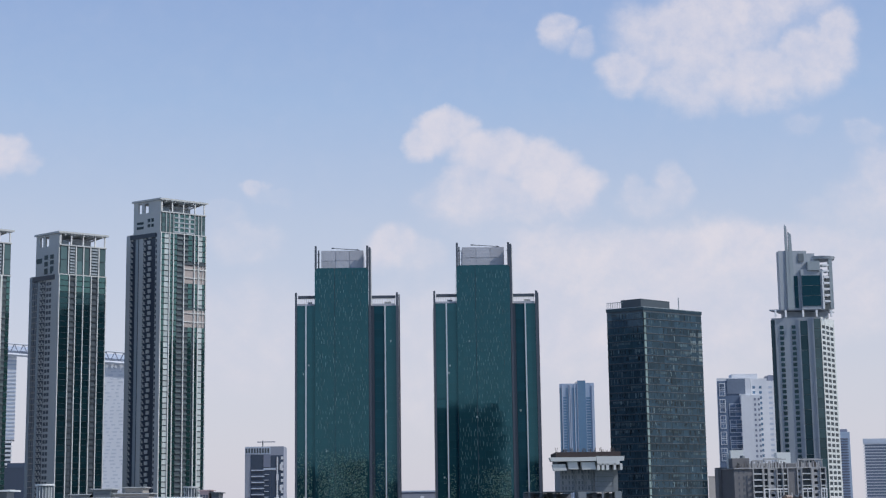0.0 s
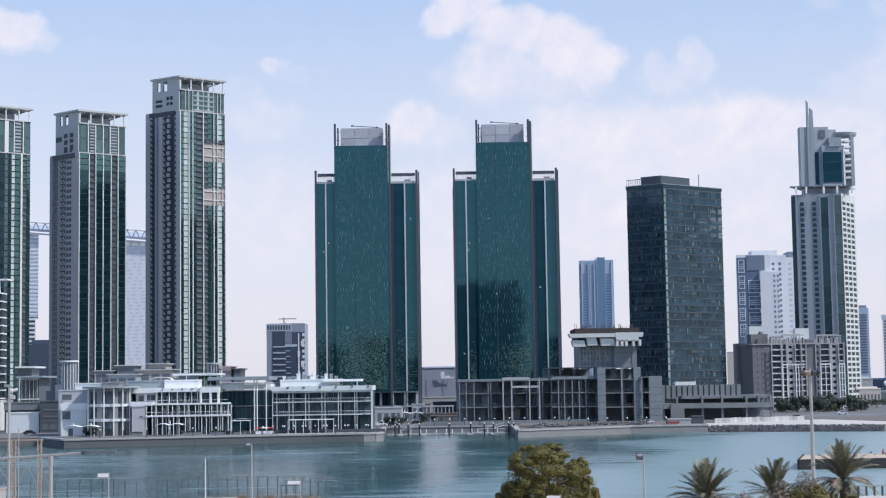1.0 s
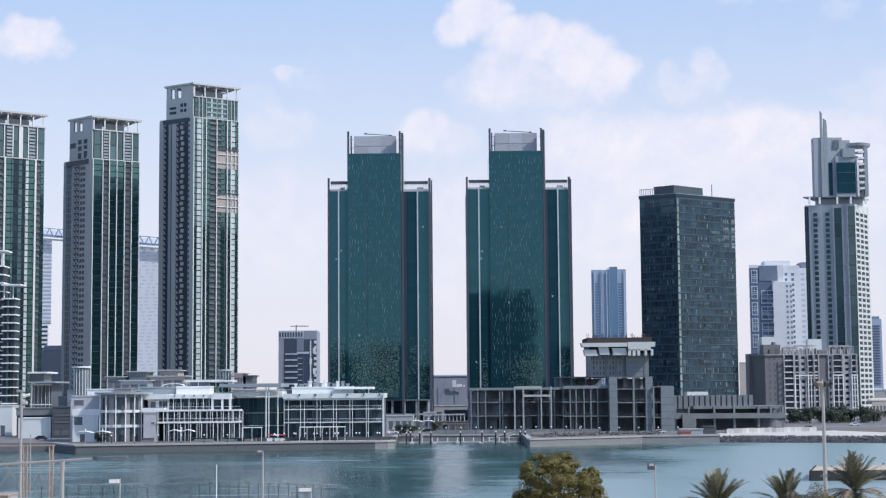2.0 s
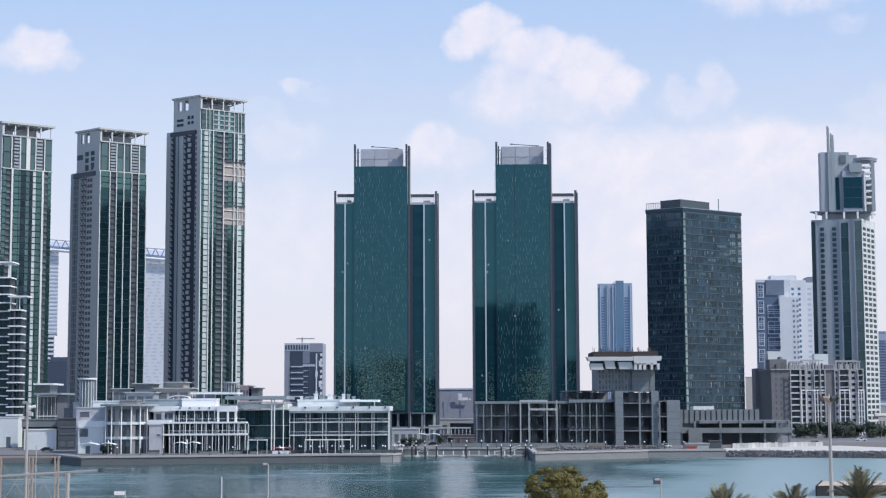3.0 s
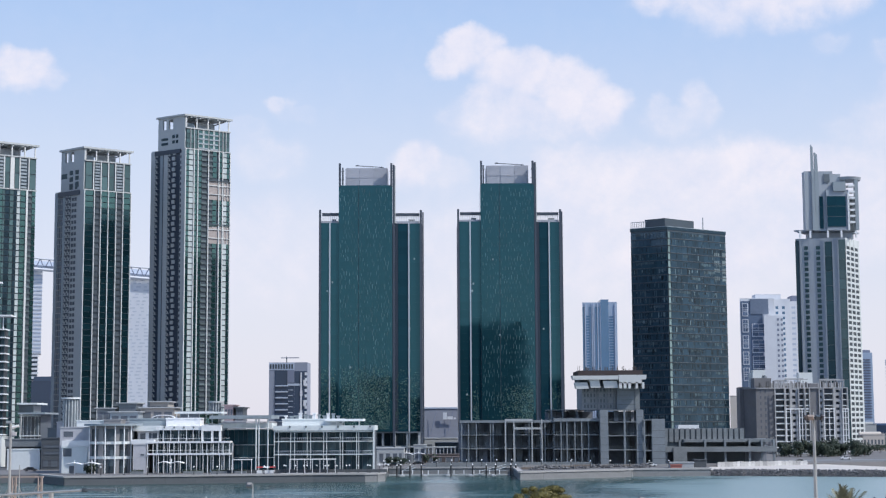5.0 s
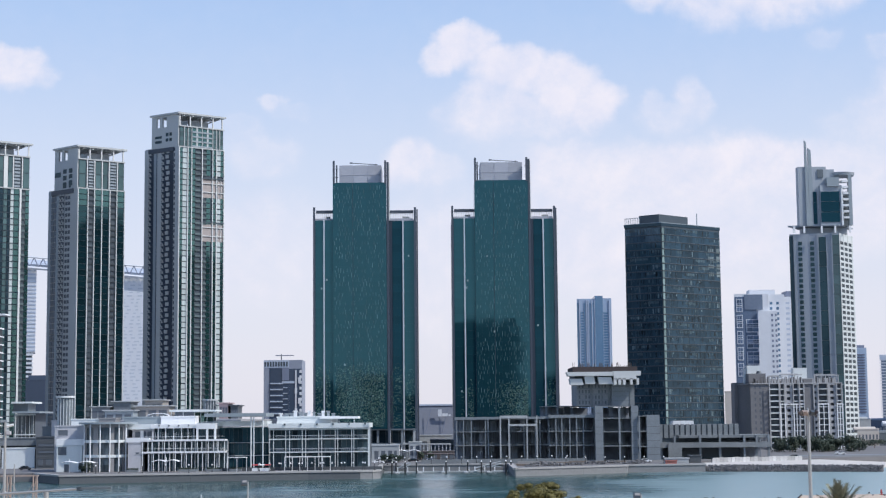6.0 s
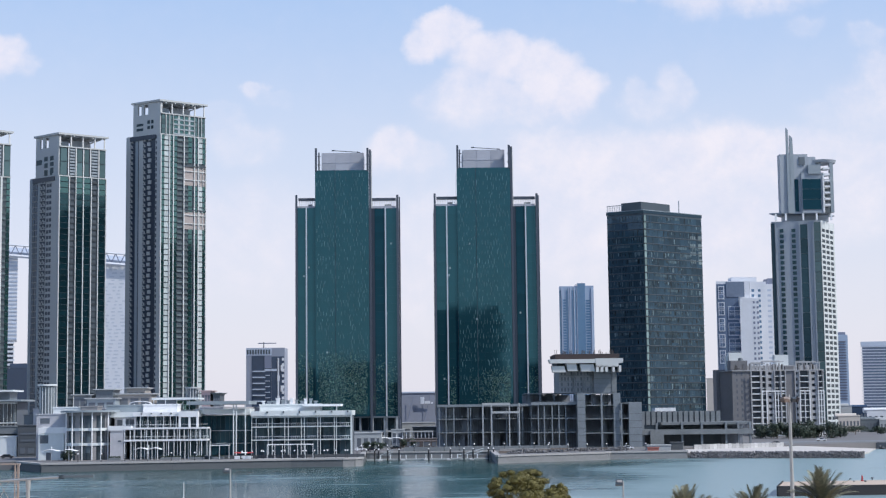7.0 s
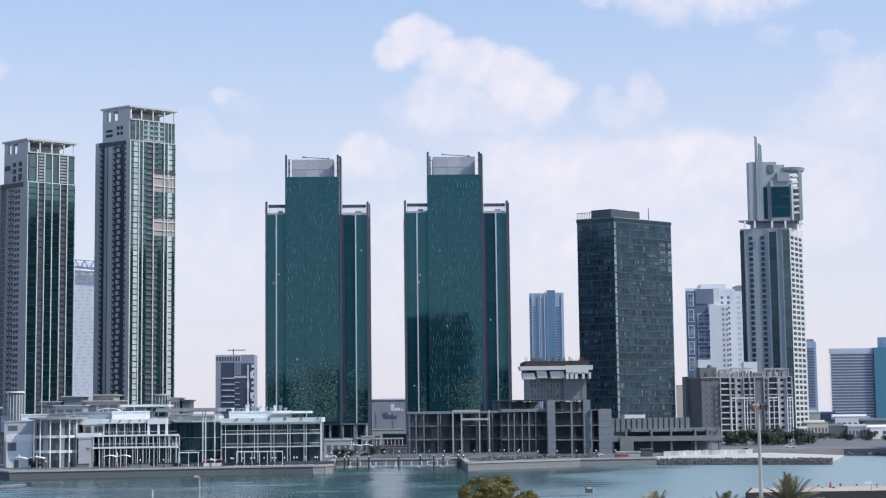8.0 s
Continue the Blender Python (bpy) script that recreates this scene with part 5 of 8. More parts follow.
slab_apartments(-193.82, -179.9, 640, 8, 70.6, 20, "dark glass apartment block with bright white balcony slabs", 6, 0.1, 5.7, 1.6)
slab_apartments(-178.6, -174.0, 636, 6, 57.2, 17, "lower dark glass apartment block with thin white slabs", 4, 0.1, 5.0, 2.9)
t = plain_block("apartment_podium", "white cube podium with a dark square doorway", -180.47, -172.9, 632, 12, G, 14.28, SHELL, ((0.4, 0.62, 0.0, 0.35),))

# ---- concrete frames ----
# blue shade of the open storeys is put into the blockwork colour
INNER = material("shaded_blockwork", (0.27, 0.30, 0.355), 0.85, vary=0.5, scale=0.2, fine=1.0)


def concrete_frame(label, x0, x1, y0, depth, levels, cols, slab=0.35, post=0.45, mat=CONCRETE, walls=(), top_beam=0.0):
    """Bare slabs and columns with nothing between them but a few inner walls."""
    t = thing("concrete_frame", ((x0 + x1) / 2, y0, G), label, "unfinished building", "unfinished concrete frames")
    part("back_wall", box(B(), x0, x1, y0 + depth - 0.5, y0 + depth, G, levels[-1] - 0.6), INNER, t)
    for z in levels[1:]:
        part("slab", box(B(), x0, x1, y0, y0 + depth, z - slab, z), mat, t)
    if top_beam:
        part("top_beam", box(B(), x0 - 0.1, x1 + 0.1, y0 - 0.25, y0 - 0.02, levels[-1] - top_beam, levels[-1] + 0.05), RAW, t)
    me = mesh_from("column", box(B(), -post / 2, post / 2, -post / 2, post / 2, 0, levels[-1] - slab - G), RAW)
    thin = mesh_from("inner_column", box(B(), -post / 3, post / 3, -post / 3, post / 3, 0, levels[-1] - slab - G), mat)
    rnd = random.Random(int(x0 * 10))
    for x in cols:
        put("column", me, t, Matrix.Translation((x, y0 + post / 2 - 0.05, G)))
        for k in (0.3, 0.55, 0.78):
            if x0 + 0.5 < x + 4 * k < x1 - 0.5:
                put("inner_column", thin, t, Matrix.Translation((x + 4.2 * k, y0 + depth * k, G)))
    for lo, hi in zip(levels, levels[1:]):
        for i in range(int((x1 - x0) / 6)):
            a = rnd.uniform(x0, x1 - 3)
            part("inner_wall", box(B(), a, a + rnd.uniform(0.8, 2.6), y0 + depth * rnd.uniform(0.4, 0.6), y0 + depth * 0.62, lo, hi - slab), rnd.choice((INNER, mat)), t)
        n = int((x1 - x0) / 0.9)
        bm = B()
        for i in range(n):
            if rnd.random() < 0.6:
                a = x0 + (x1 - x0) * i / n
                box(bm, a, a + 0.07, y0 + 0.15, y0 + 0.22, lo, lo + rnd.uniform(0.7, 1.1))
        box(bm, x0 + 0.2, x1 - 0.2, y0 + 0.1, y0 + 0.15, lo + 0.9, lo + 0.97)
        tagged(part("edge_guard", bm, mat, t), kind="stuff")
    for a, b, z0, z1 in walls:
        w = part("shear_wall", box(B(), a, b, y0 - 0.12, y0 + depth * 0.6, z0, z1), RAW, t)
        for k in range(1, int((z1 - z0) / 2.6)):
            part("pour_joint", box(B(), a + 0.02, b - 0.02, y0 - 0.15, y0 - 0.11, z0 + 2.6 * k, z0 + 2.6 * k + 0.1), DARK_CONCRETE, w)
    return t


FRAME_COLS = [7.58, 10.2, 13.17, 18.54, 19.5, 24.34, 27.78, 33.15, 37.45, 39.2, 42.6]
concrete_frame("bare concrete frame podium with open dark storeys", 6.94, 48.41, 610, 12,
               [G, 9.39, 14.53, 19.89], FRAME_COLS, post=0.4, slab=0.3, top_beam=0.9)
t = thing("scaffold_portal", (28.58, 608, G), "pale steel portal frame on the unfinished podium", "frame")
for x in (24.08, 27.29, 34.15, 37.9):
    part("upright", box(B(), x - 0.22, x + 0.22, 607.6, 608.2, G, 20.3), PALE_CONCRETE, t)
part("crossbeam", box(B(), 23.86, 34.36, 607.5, 608.2, 19.5, 20.4), PALE_CONCRETE, t)
part("crossbeam", box(B(), 27.29, 38.1, 607.5, 608.2, 16.42, 17.2), PALE_CONCRETE, t)
concrete_frame("bare concrete frame with a taller upper deck", 42.33, 59.61, 606, 12,
               [G, 9.16, 14.47, 20.44], [45.0, 47.23, 50.22, 52.78, 55.34], post=0.42, top_beam=1.1)
concrete_frame("upper deck of bare concrete over the podium", 41.43, 60.51, 622, 22,
               [G, 20.06, 24.0], [42.52, 46.91, 52.4], post=0.6)
t = concrete_frame("concrete core frame under the unfinished tower", 59.42, 75.8, 604, 12,
                   [G, 8.82, 14.12, 19.21, 23.67], [68.78, 75.58], post=0.7,
                   walls=((59.63, 62.61, G, 23.67), (73.24, 75.58, G, 23.67)))
t = concrete_frame("tall concrete end wall with a narrow open bay", 75.67, 83.74, 603, 18,
                   [G, 8.49, 14.2, 19.92], [76.1], post=0.5,
                   walls=((78.86, 83.74, G, 20.14),))

# the unfinished tower with canted white bands
t = thing("unfinished_tower", (64.2, 612, 23.79), "unfinished concrete tower with canted white bands", "unfinished building")
SX0, SX1, SX2 = 53.61, 66.79, 75.21
zs0, zs1 = 23.79, 32.63
part("shaft", box(B(), SX0, SX2, 612, 636, zs0, zs1), material("shaft_concrete", (0.28, 0.295, 0.31), 0.85, vary=0.4, scale=0.2, fine=1.5, bump=0.3), t)
pier = part("pier", box(B(), SX1, SX2, 610.6, 612, zs0, zs1 + 0.5), RAW, t)
for k in range(1, 5):
    part("pour_joint", box(B(), SX1 + 0.02, SX2 - 1.7, 610.55, 610.62, zs0 + 1.8 * k, zs0 + 1.8 * k + 0.09), DARK_CONCRETE, pier)
part("stone_panel", box(B(), SX2 - 1.6, SX2 + 0.2, 610.4, 612, zs0, zs1), CONCRETE, t)
f = Face((SX0, 612), (SX1, 612))
# openings are flat slabs painted in the dark room colour
panels("opening", t, f, 0.4, f.length - 0.4, zs0 + 0.2, zs1 - 0.3, 10, 4, ROOM, 0.62, 0.75, 0.05, skip=lambda r, c: (r * 3 + c) % 7 == 4)
for k in range(1, 4):
    strip("floor_line", t, f, 0, f.length, zs0 + (zs1 - zs0) * k / 4 - 0.12, zs0 + (zs1 - zs0) * k / 4 + 0.12, 0.2, RAW)
for u in (0.42, 0.7, 0.9):
    strip("rib", t, f, f.length * u, f.length * u + 0.5, zs0, zs1, 0.5, CONCRETE)
RUST = material("rusty_formwork", (0.05, 0.038, 0.038), 0.9, vary=0.4, scale=0.4, fine=2.0)
part("crown_core", box(B(), 52.69, 76.39, 609.5, 634, zs1, 37.96), DARK_CONCRETE, t)
lo, hi = 31.63, 33.98
for a, b, k in ((50.38, 55.73, 0.0), (55.94, 60.22, 1.0), (61.08, 66.86, 0.6)):
    part("white_band", canted(B(), a + 0.5, b, a, b - 0.6, 606, 611, lo + k * 0.4, hi + k, 0.1), FIN, t, "canted white concrete band")
wb0, wb1 = 67.07, 77.13
part("white_band", box(B(), wb0, wb1 - 1.5, 605, 611, hi - 0.4, hi + 1.4), FIN, t, "white concrete band")
for k in (0.0, 0.17, 0.34, 0.62, 0.86):
    part("white_pier", box(B(), wb0 + (wb1 - wb0) * k, wb0 + (wb1 - wb0) * k + (1.1 if k < 0.6 else 0.9), 605, 611, lo, hi), FIN, t)
part("white_band", canted(B(), 49.92, 66.81, 49.28, 66.81, 605, 612, 35.02, 36.52, 0.05), FIN, t, "canted white concrete band")
part("white_band", canted(B(), 66.92, 77.28, 66.92, 77.5, 605, 612, 35.02, 36.73, 0.05), FIN, t, "canted white concrete band")
part("top_deck", box(B(), 51.92, 76.42, 608, 632, 36.61, 38.54), RUST, t, "dark rust-brown top deck")
bm = B()
for i in range(70):
    x = random.uniform(52.14, 76.21)
    y = random.uniform(608, 616)
    tube(bm, (x, y, 38.54), (x + random.uniform(-0.2, 0.2), y, 38.54 + random.uniform(0.6, 1.9)), 0.07, sides=4)
tagged(part("rebar", bm, BALCONY_BROWN, t, "rusty starter bars"), kind="stuff")

# low grey podium with upright fins
t = thing("fin_podium", (104.43, 640, G), "long grey podium with upright panels and a shaded ground floor", "building")
x0, x1 = 88.2, 120.66
part("wall", box(B(), x0, x1, 641, 700, G, 16.23), DARK_CLAD, t)
f = Face((x0, 641), (x1, 641))
panels("fin_panel", t, f, 0, f.length, 11.06, 16.46, 15, 1, CONCRETE, 0.6, 0.0, 0.5)
x2 = 131.58
part("deck", box(B(), 95.64, x2, 634, 660, 11.01, 12.13), CONCRETE, t)
part("deck", box(B(), 87.55, x2, 632, 660, 7.27, 9.26), CONCRETE, t)
part("shade_wall", box(B(), 90.5, x2 - 0.5, 650, 660, G, 10.84), INNER, t)
for c in (88.35, 93.7, 103.73, 111.54, 121.12, 126.02, 130.71):
    part("column", box(B(), c - 0.4, c + 0.4, 633, 634, G, 11.91), RAW, t)
part("shear_wall", box(B(), 90.89, 96.22, 631.5, 633, G, 9.04), CONCRETE, t)
part("roof_shelter", box(B(), 94.73, 103.11, 644, 652, 16.23, 17.8), WHITE, t)

# ---- unfinished apartment house with pale balcony frames ----
t = thing("apartment_house", (184.17, 820, G), "brown-grey unfinished apartment house with pale balcony frames", "building")
AT, AS = 36.0, 40.6
ax0, ax1, ar0, ar1 = 161.0, 207.7, 188.2, 192.6
BROWN_WALL = material("brown_render", (0.205, 0.205, 0.215), 0.85, vary=0.25, scale=0.1, fine=0.8)
AGED = material("aged_render", (0.43, 0.435, 0.445), 0.85, vary=0.4, scale=0.15, fine=0.9)
FRAME_WHITE = material("frame_white", (0.82, 0.83, 0.84), 0.6, vary=0.15, scale=0.1, fine=1.0)
# shade within the balcony bays is put into this dark colour
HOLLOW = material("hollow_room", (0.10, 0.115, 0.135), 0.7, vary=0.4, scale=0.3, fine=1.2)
part("wall", prism(B(), four((ax0, 823.2), (ax1, 823.2), (157.2, 840)), G, AT), BROWN_WALL, t)
fl = 11
step = (AT - G) / fl
frame_top = G + step * 7.6
# bays across the front: from, to, kind
BAYS = [(170.4, 175.3, "deep"), (175.9, 178.2, "framed"), (178.4, 182.2, "wall"), (182.6, 185.5, "framed"), (185.7, 188.0, "deep"),
        (193.0, 195.2, "wall"), (195.4, 200.4, "framed"), (200.7, 204.6, "wall"), (204.9, 207.6, "framed")]
for a, b, kind in BAYS:
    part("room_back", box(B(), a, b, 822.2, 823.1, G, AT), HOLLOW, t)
    if kind == "wall":
        bm = B()
        for i in range(fl):
            z = G + step * i
            box(bm, a, b, 820.3, 822.1, z, z + 0.9)
            box(bm, a, b, 820.3, 822.1, z + 2.35, z + step)
            w = (b - a) * 0.26
            box(bm, a, a + w, 820.3, 822.1, z + 0.9, z + 2.35)
            box(bm, b - w, b, 820.3, 822.1, z + 0.9, z + 2.35)
        part("front_wall", bm, AGED, t)
    else:
        reach = 819.5 if kind == "deep" else 819.7
        slab = mesh_from("balcony", box(box(B(), a, b, reach, 822.0, -0.3, 0.0), a + 0.05, b - 0.05, reach, reach + 0.15, 0.0, 0.35 if kind == "deep" else 0.15), SHELL)
        for i in range(fl):
            put("balcony", slab, t, Matrix.Translation((0, 0, G + step * i + 0.35)))
        top = AT if kind == "deep" else frame_top
        for x in (a, b):
            part("frame_post", box(B(), x - 0.28, x + 0.28, reach - 0.3, reach - 0.02, G, top), AGED if kind == "deep" else FRAME_WHITE, t, "pale balcony frame post")
            if kind != "deep":
                part("upper_post", box(B(), x - 0.25, x + 0.25, reach - 0.1, 822, frame_top, AT), AGED, t)
        if kind == "framed" and b - a > 2.6:
            part("frame_post", box(B(), (a + b) / 2 - 0.2, (a + b) / 2 + 0.2, reach - 0.3, reach - 0.02, G, top), FRAME_WHITE, t)
for a, b in ((175.7, 188.2), (195.2, 200.6), (204.7, 207.8)):
    part("frame_beam", box(B(), a, b, 819.35, 819.68, frame_top - 0.45, frame_top + 0.25), FRAME_WHITE, t)
part("recess_wall", box(B(), ar0 + 0.1, ar1 + 0.2, 820.9, 823.1, G, AT + 2.4), BROWN_WALL, t)
part("stair_wall", box(B(), ax0 - 0.1, 170.1, 820.8, 823.1, G, AT), BROWN_WALL, t)
f = Face((162.6, 820.8), (169.6, 820.8))
panels("window", t, f, 0.2, 1.2, G, AT, 1, fl, ROOM, 0.3, 1.5, 0.08)
panels("window", t, f, 2.6, 3.8, G, AT, 1, fl, ROOM, 0.3, 1.5, 0.08)
# the bare roof storey: beams on stubs, a taller head over the stair, a rounded cage
part("roof_slab", prism(B(), four((ax0 - 0.3, 820.2), (ax1 + 0.3, 820.2), (157.0, 840)), AT, AT + 0.5), AGED, t)
part("roof_room", box(B(), 161.3, 170.0, 826, 838, AT + 0.5, 41.6), BROWN_WALL, t)
part("roof_room", box(B(), 170.2, 207.0, 830, 838, AT + 0.5, AT + 3.0), AGED, t)
rnd = random.Random(77)
x = 170.4
while x < ax1:
    if not ar0 - 0.6 < x < ar1:
        part("roof_stub", box(B(), x, x + rnd.uniform(0.3, 0.8), 820.6, 821.4, AT + 0.5, AS - rnd.uniform(0.2, 1.4)), AGED, t)
    x += rnd.uniform(1.2, 2.4)
for a, b, z in ((170.4, 178.0, AS - 1.0), (176.0, 187.6, AS - 0.2), (193.4, 206.6, AS - 0.6)):
    part("roof_beam", box(B(), a, b, 820.5, 821.6, z, z + 0.45), AGED, t)
    part("roof_beam", box(B(), a + 1.5, b - 0.8, 826.5, 827.3, z + 0.6, z + 1.0), AGED, t)
part("roof_cage", tube(B(), (167.2, 829, 41.6), (167.2, 829, 43.0), 1.6, 1.1, sides=14), MID_CLAD, t)
for x0, x1, yt in ((161.91, 168.5, 46.0), (185.81, 193.0, 44.55)):
    part("roof_box", box(B(), x0, x1, 833, 838, AT, yt), SHELL, t)
part("water_tank", tube(B(), (199.0, 832, AT + 3.0), (199.0, 832, AT + 5.6), 1.5, sides=16), MID_CLAD, t)
part("side_wall", box(B(), 156.0, 161.2, 838, 848, G, 37.26), BROWN_WALL, t)
part("side_pier", box(B(), 160.6, 161.9, 835, 838, G, 44.51), SHELL, t)
bm = B()
for i in range(60):
    x = rnd.uniform(ax0, ax1 - 2)
    box(bm, x, x + rnd.uniform(0.2, 0.9), 824, 825, AT + 0.5, AT + 0.6 + rnd.uniform(0.6, 3.4))
tagged(part("roof_clutter", bm, BROWN_WALL, t, "rough rooftop formwork and stubs"), kind="stuff")

# ---- distant buildings ----
# distance haze is put into these lighter, bluer base colours
PALE_BLUE = material("pale_blue_cladding", (0.44, 0.50, 0.60), 0.5, vary=0.15, scale=0.03, fine=0.4)
HAZE_WHITE = material("off_white_cladding", (0.66, 0.68, 0.72), 0.6, vary=0.12, scale=0.03, fine=0.4)
LAVENDER = material("lavender_cladding", (0.19, 0.215, 0.29), 0.5, vary=0.15, scale=0.03, fine=0.4)
NAVY_GLASS = material("navy_glass", (0.042, 0.068, 0.118), 0.15, vary=0.2, scale=0.05, fine=0.4, each=0.2)


def bands(t, face, u0, u1, z0, z1, n, fill, mat, proud, name):
    """Storey bands along a wall, each a part on one shared mesh."""
    step = (z1 - z0) / n
    me = mesh_from(name, box(B(), u0, u1, -0.1, proud, 0, step * fill, face.m), mat)
    for i in range(n):
        put(name, me, t, Matrix.Translation((0, 0, z0 + step * (i + 0.5 - fill / 2))))


# sky bridge towers far behind
GD0 = 1800
t = thing("gate_tower", (-337.49, GD0, G), "white far tower with brick-like window slots", "tower", "towers joined by a sky bridge")
gx0, gx1, gz = -404.28, -315.23, 185.35
part("wall", prism(B(), turned(gx0, gx1, GD0, GD0 + 40), G, gz), HAZE_WHITE, t)
f = Face((gx0, GD0), (gx1, GD0))
rnd = random.Random(4)
bm = B()
for i in range(46):
    z, x = G + (gz - G) * (i + 0.35) / 46, rnd.uniform(0, 6)
    while x < f.length - 8:
        w = rnd.uniform(2.5, 6)
        box(bm, x, x + w, -0.1, 0.12, z, z + 1.5, f.m)
        x += w + rnd.uniform(2.5, 7)
tagged(part("window_slot", bm, material("pale_slot", (0.52, 0.56, 0.62), 0.5, vary=0.15), t), kind="stuff")
t = thing("gate_tower", (-467.89, GD0, G), "tapering white far tower with storey bands", "tower", "towers joined by a sky bridge")
g0, g1 = -512.42, -450.7
f = Face((g0, GD0), (g1, GD0))
part("wall", prism(B(), turned(g0, g1, GD0, GD0 + 40), 100.91, 196.91), HAZE_WHITE, t)
part("lower_wall", prism(B(), turned(g0, g1 - 4, GD0 + 2, GD0 + 40), G, 100.91), NAVY_GLASS, t)
bands(t, f, 0, f.length, 100.91, 195.62, 22, 0.35, PALE_BLUE, 0.4, "window_band")
bands(t, f, 0, f.length - 2, G, 100.91, 20, 0.5, HAZE_WHITE, 2.0, "balcony_band")
t = thing("sky_bridge", (-398.9, GD0, 188.53), "white latticed sky bridge across the tower tops", "bridge", "towers joined by a sky bridge")
bx0, bx1 = -514.08, -309.32
zl, zr = 197.54, 185.22
def bridge_z(x):
    return zl + (zr - zl) * (x - -461.59) / (-328.46 - -461.59)
n = 40
for k, lift in (("deck", -1.0), ("top_chord", 11.0)):
    bm = B()
    tube(bm, (bx0, GD0 - 4, bridge_z(bx0) + lift), (bx1, GD0 - 4, bridge_z(bx1) + lift), 2.0 if k == "deck" else 0.9, sides=6)
    part(k, bm, HAZE_WHITE, t)
part("deck_wall", tube(B(), (bx0, GD0 + 8, bridge_z(bx0) + 4), (bx1, GD0 + 8, bridge_z(bx1) + 4), 5.5, sides=4), PALE_BLUE, t)
for i in range(n):
    a, b = bx0 + (bx1 - bx0) * i / n, bx0 + (bx1 - bx0) * (i + 1) / n
    part("brace", tube(B(), (a, GD0 - 4, bridge_z(a) + (0 if i % 2 else 11)), (b, GD0 - 4, bridge_z(b) + (11 if i % 2 else 0)), 0.55, sides=5), LAVENDER, t)

t = plain_block("far_blue_block", "plain slate-blue far office block", -358.77, -337.02, 1400, 40, G, 58.1, NAVY_GLASS)
part("roof_box", box(B(), -357.32, -341.43, 1405, 1430, 58.1, 62.55), NAVY_GLASS, t)

# small tower with a roof crane
t = thing("small_tower", (-105.21, 1100, G), "lavender-grey tower with dark glass and a roof crane", "tower")
q0, q1, qz = -118.41, -92.0, 61.75
part("wall", box(B(), q0, q1, 1100, 1126, G, qz), material("grey_lilac_cladding", (0.27, 0.30, 0.37), 0.5, vary=0.15, scale=0.03, fine=0.4), t)
f = Face((q0, 1100), (q1, 1100))
QL = f.length
strip("glass_wall", t, f, 0.15 * QL, 0.655 * QL, G, qz - 5.5, 0.15, NAVY_GLASS)
strip("glass_wall", t, f, 0.66 * QL, 0.985 * QL, G, qz - 6, 0.15, NAVY_GLASS)
bands(t, f, 0.17 * QL, 0.50 * QL, G, qz - 14, 11, 0.2, PALE_BLUE, 0.9, "slab_line")
bands(t, f, 0.50 * QL, 0.62 * QL, G, qz - 17, 11, 0.12, PALE_BLUE, 0.6, "slab_line")
panels("side_window", t, f, 0.93 * QL, 0.99 * QL, G, qz - 6, 1, 14, HAZE_WHITE, 0.0, 1.8, 0.4)
strip("panel", t, f, 0.48 * QL, 0.66 * QL, qz - 14, qz - 5.5, 0.5, LAVENDER)
strip("panel", t, f, 0.48 * QL, 0.80 * QL, qz - 16, qz - 14.5, 0.5, PALE_BLUE)
for k in range(7):
    strip("balcony", t, f, (0.81 if k % 2 else 0.9) * QL, (0.87 if k % 2 else 0.97) * QL, qz - 16 - k * 7, qz - 12 - k * 7, 0.7, HAZE_WHITE)
strip("rib", t, f, 0.82 * QL, 0.855 * QL, G, qz - 7, 0.6, HAZE_WHITE)
sign = strip("sign_board", t, f, 0.0, 0.66 * QL, qz - 5.2, qz - 0.2, 0.2, PALE_BLUE, "pale board with a row of dark bars")
for k in range(9):
    strip("sign_bar", sign, f, (0.02 + k * 0.07) * QL, (0.065 + k * 0.07) * QL, qz - 4.4, qz - 1.2, 0.3, DARK_CLAD)
mast = part("crane_mast", tube(B(), (-106.79, 1105, qz), (-106.79, 1105, qz + 4.2), 0.35), DARK_CLAD, t, "small roof crane")
part("crane_jib", box(B(), -110.7, -98.19, 1104.7, 1105.3, qz + 3.0, qz + 3.6), LAVENDER, mast)

SLATE = material("slate_screen", (0.13, 0.145, 0.20), 0.4, vary=0.4, scale=0.12, fine=0.6)
BLUE_CLAD = material("hazy_blue_cladding", (0.30, 0.38, 0.50), 0.45, vary=0.15, scale=0.03, fine=0.4)
# far blue tower
t = thing("blue_tower", (149.32, 1500, G), "hazy blue far tower with ribbed glass", "tower")
bz = 132.59
b0, b1, b2 = 132.86, 154.63, 166.31
part("wall", prism(B(), turned(b0, b1, 1500, 1540), G, bz), BLUE_CLAD, t)
part("side_wall", box(B(), b1, b2, 1508, 1540, G, bz + 1), BLUE_CLAD, t)
f, f2 = Face((b0, 1500), (b1, 1500)), Face((b1, 1508), (b2, 1508))
for u0, u1 in ((0.0, 0.08), (0.30, 0.36), (0.55, 0.62), (0.66, 0.72), (0.9, 1.0)):
    strip("glass_strip", t, f, u0 * f.length, u1 * f.length, G, bz - 4, 0.5, BLUE_GLASS)
window_column(t, f, 0.16 * f.length, 0.29 * f.length, G, bz - 12, 46, 0.6, BLUE_GLASS, 0.3)
window_column(t, f2, 0.35 * f2.length, 0.7 * f2.length, G, bz - 12, 46, 0.6, BLUE_GLASS, 0.3)
strip("glass_strip", t, f2, 0, 0.2 * f2.length, G, bz, 0.4, BLUE_GLASS)
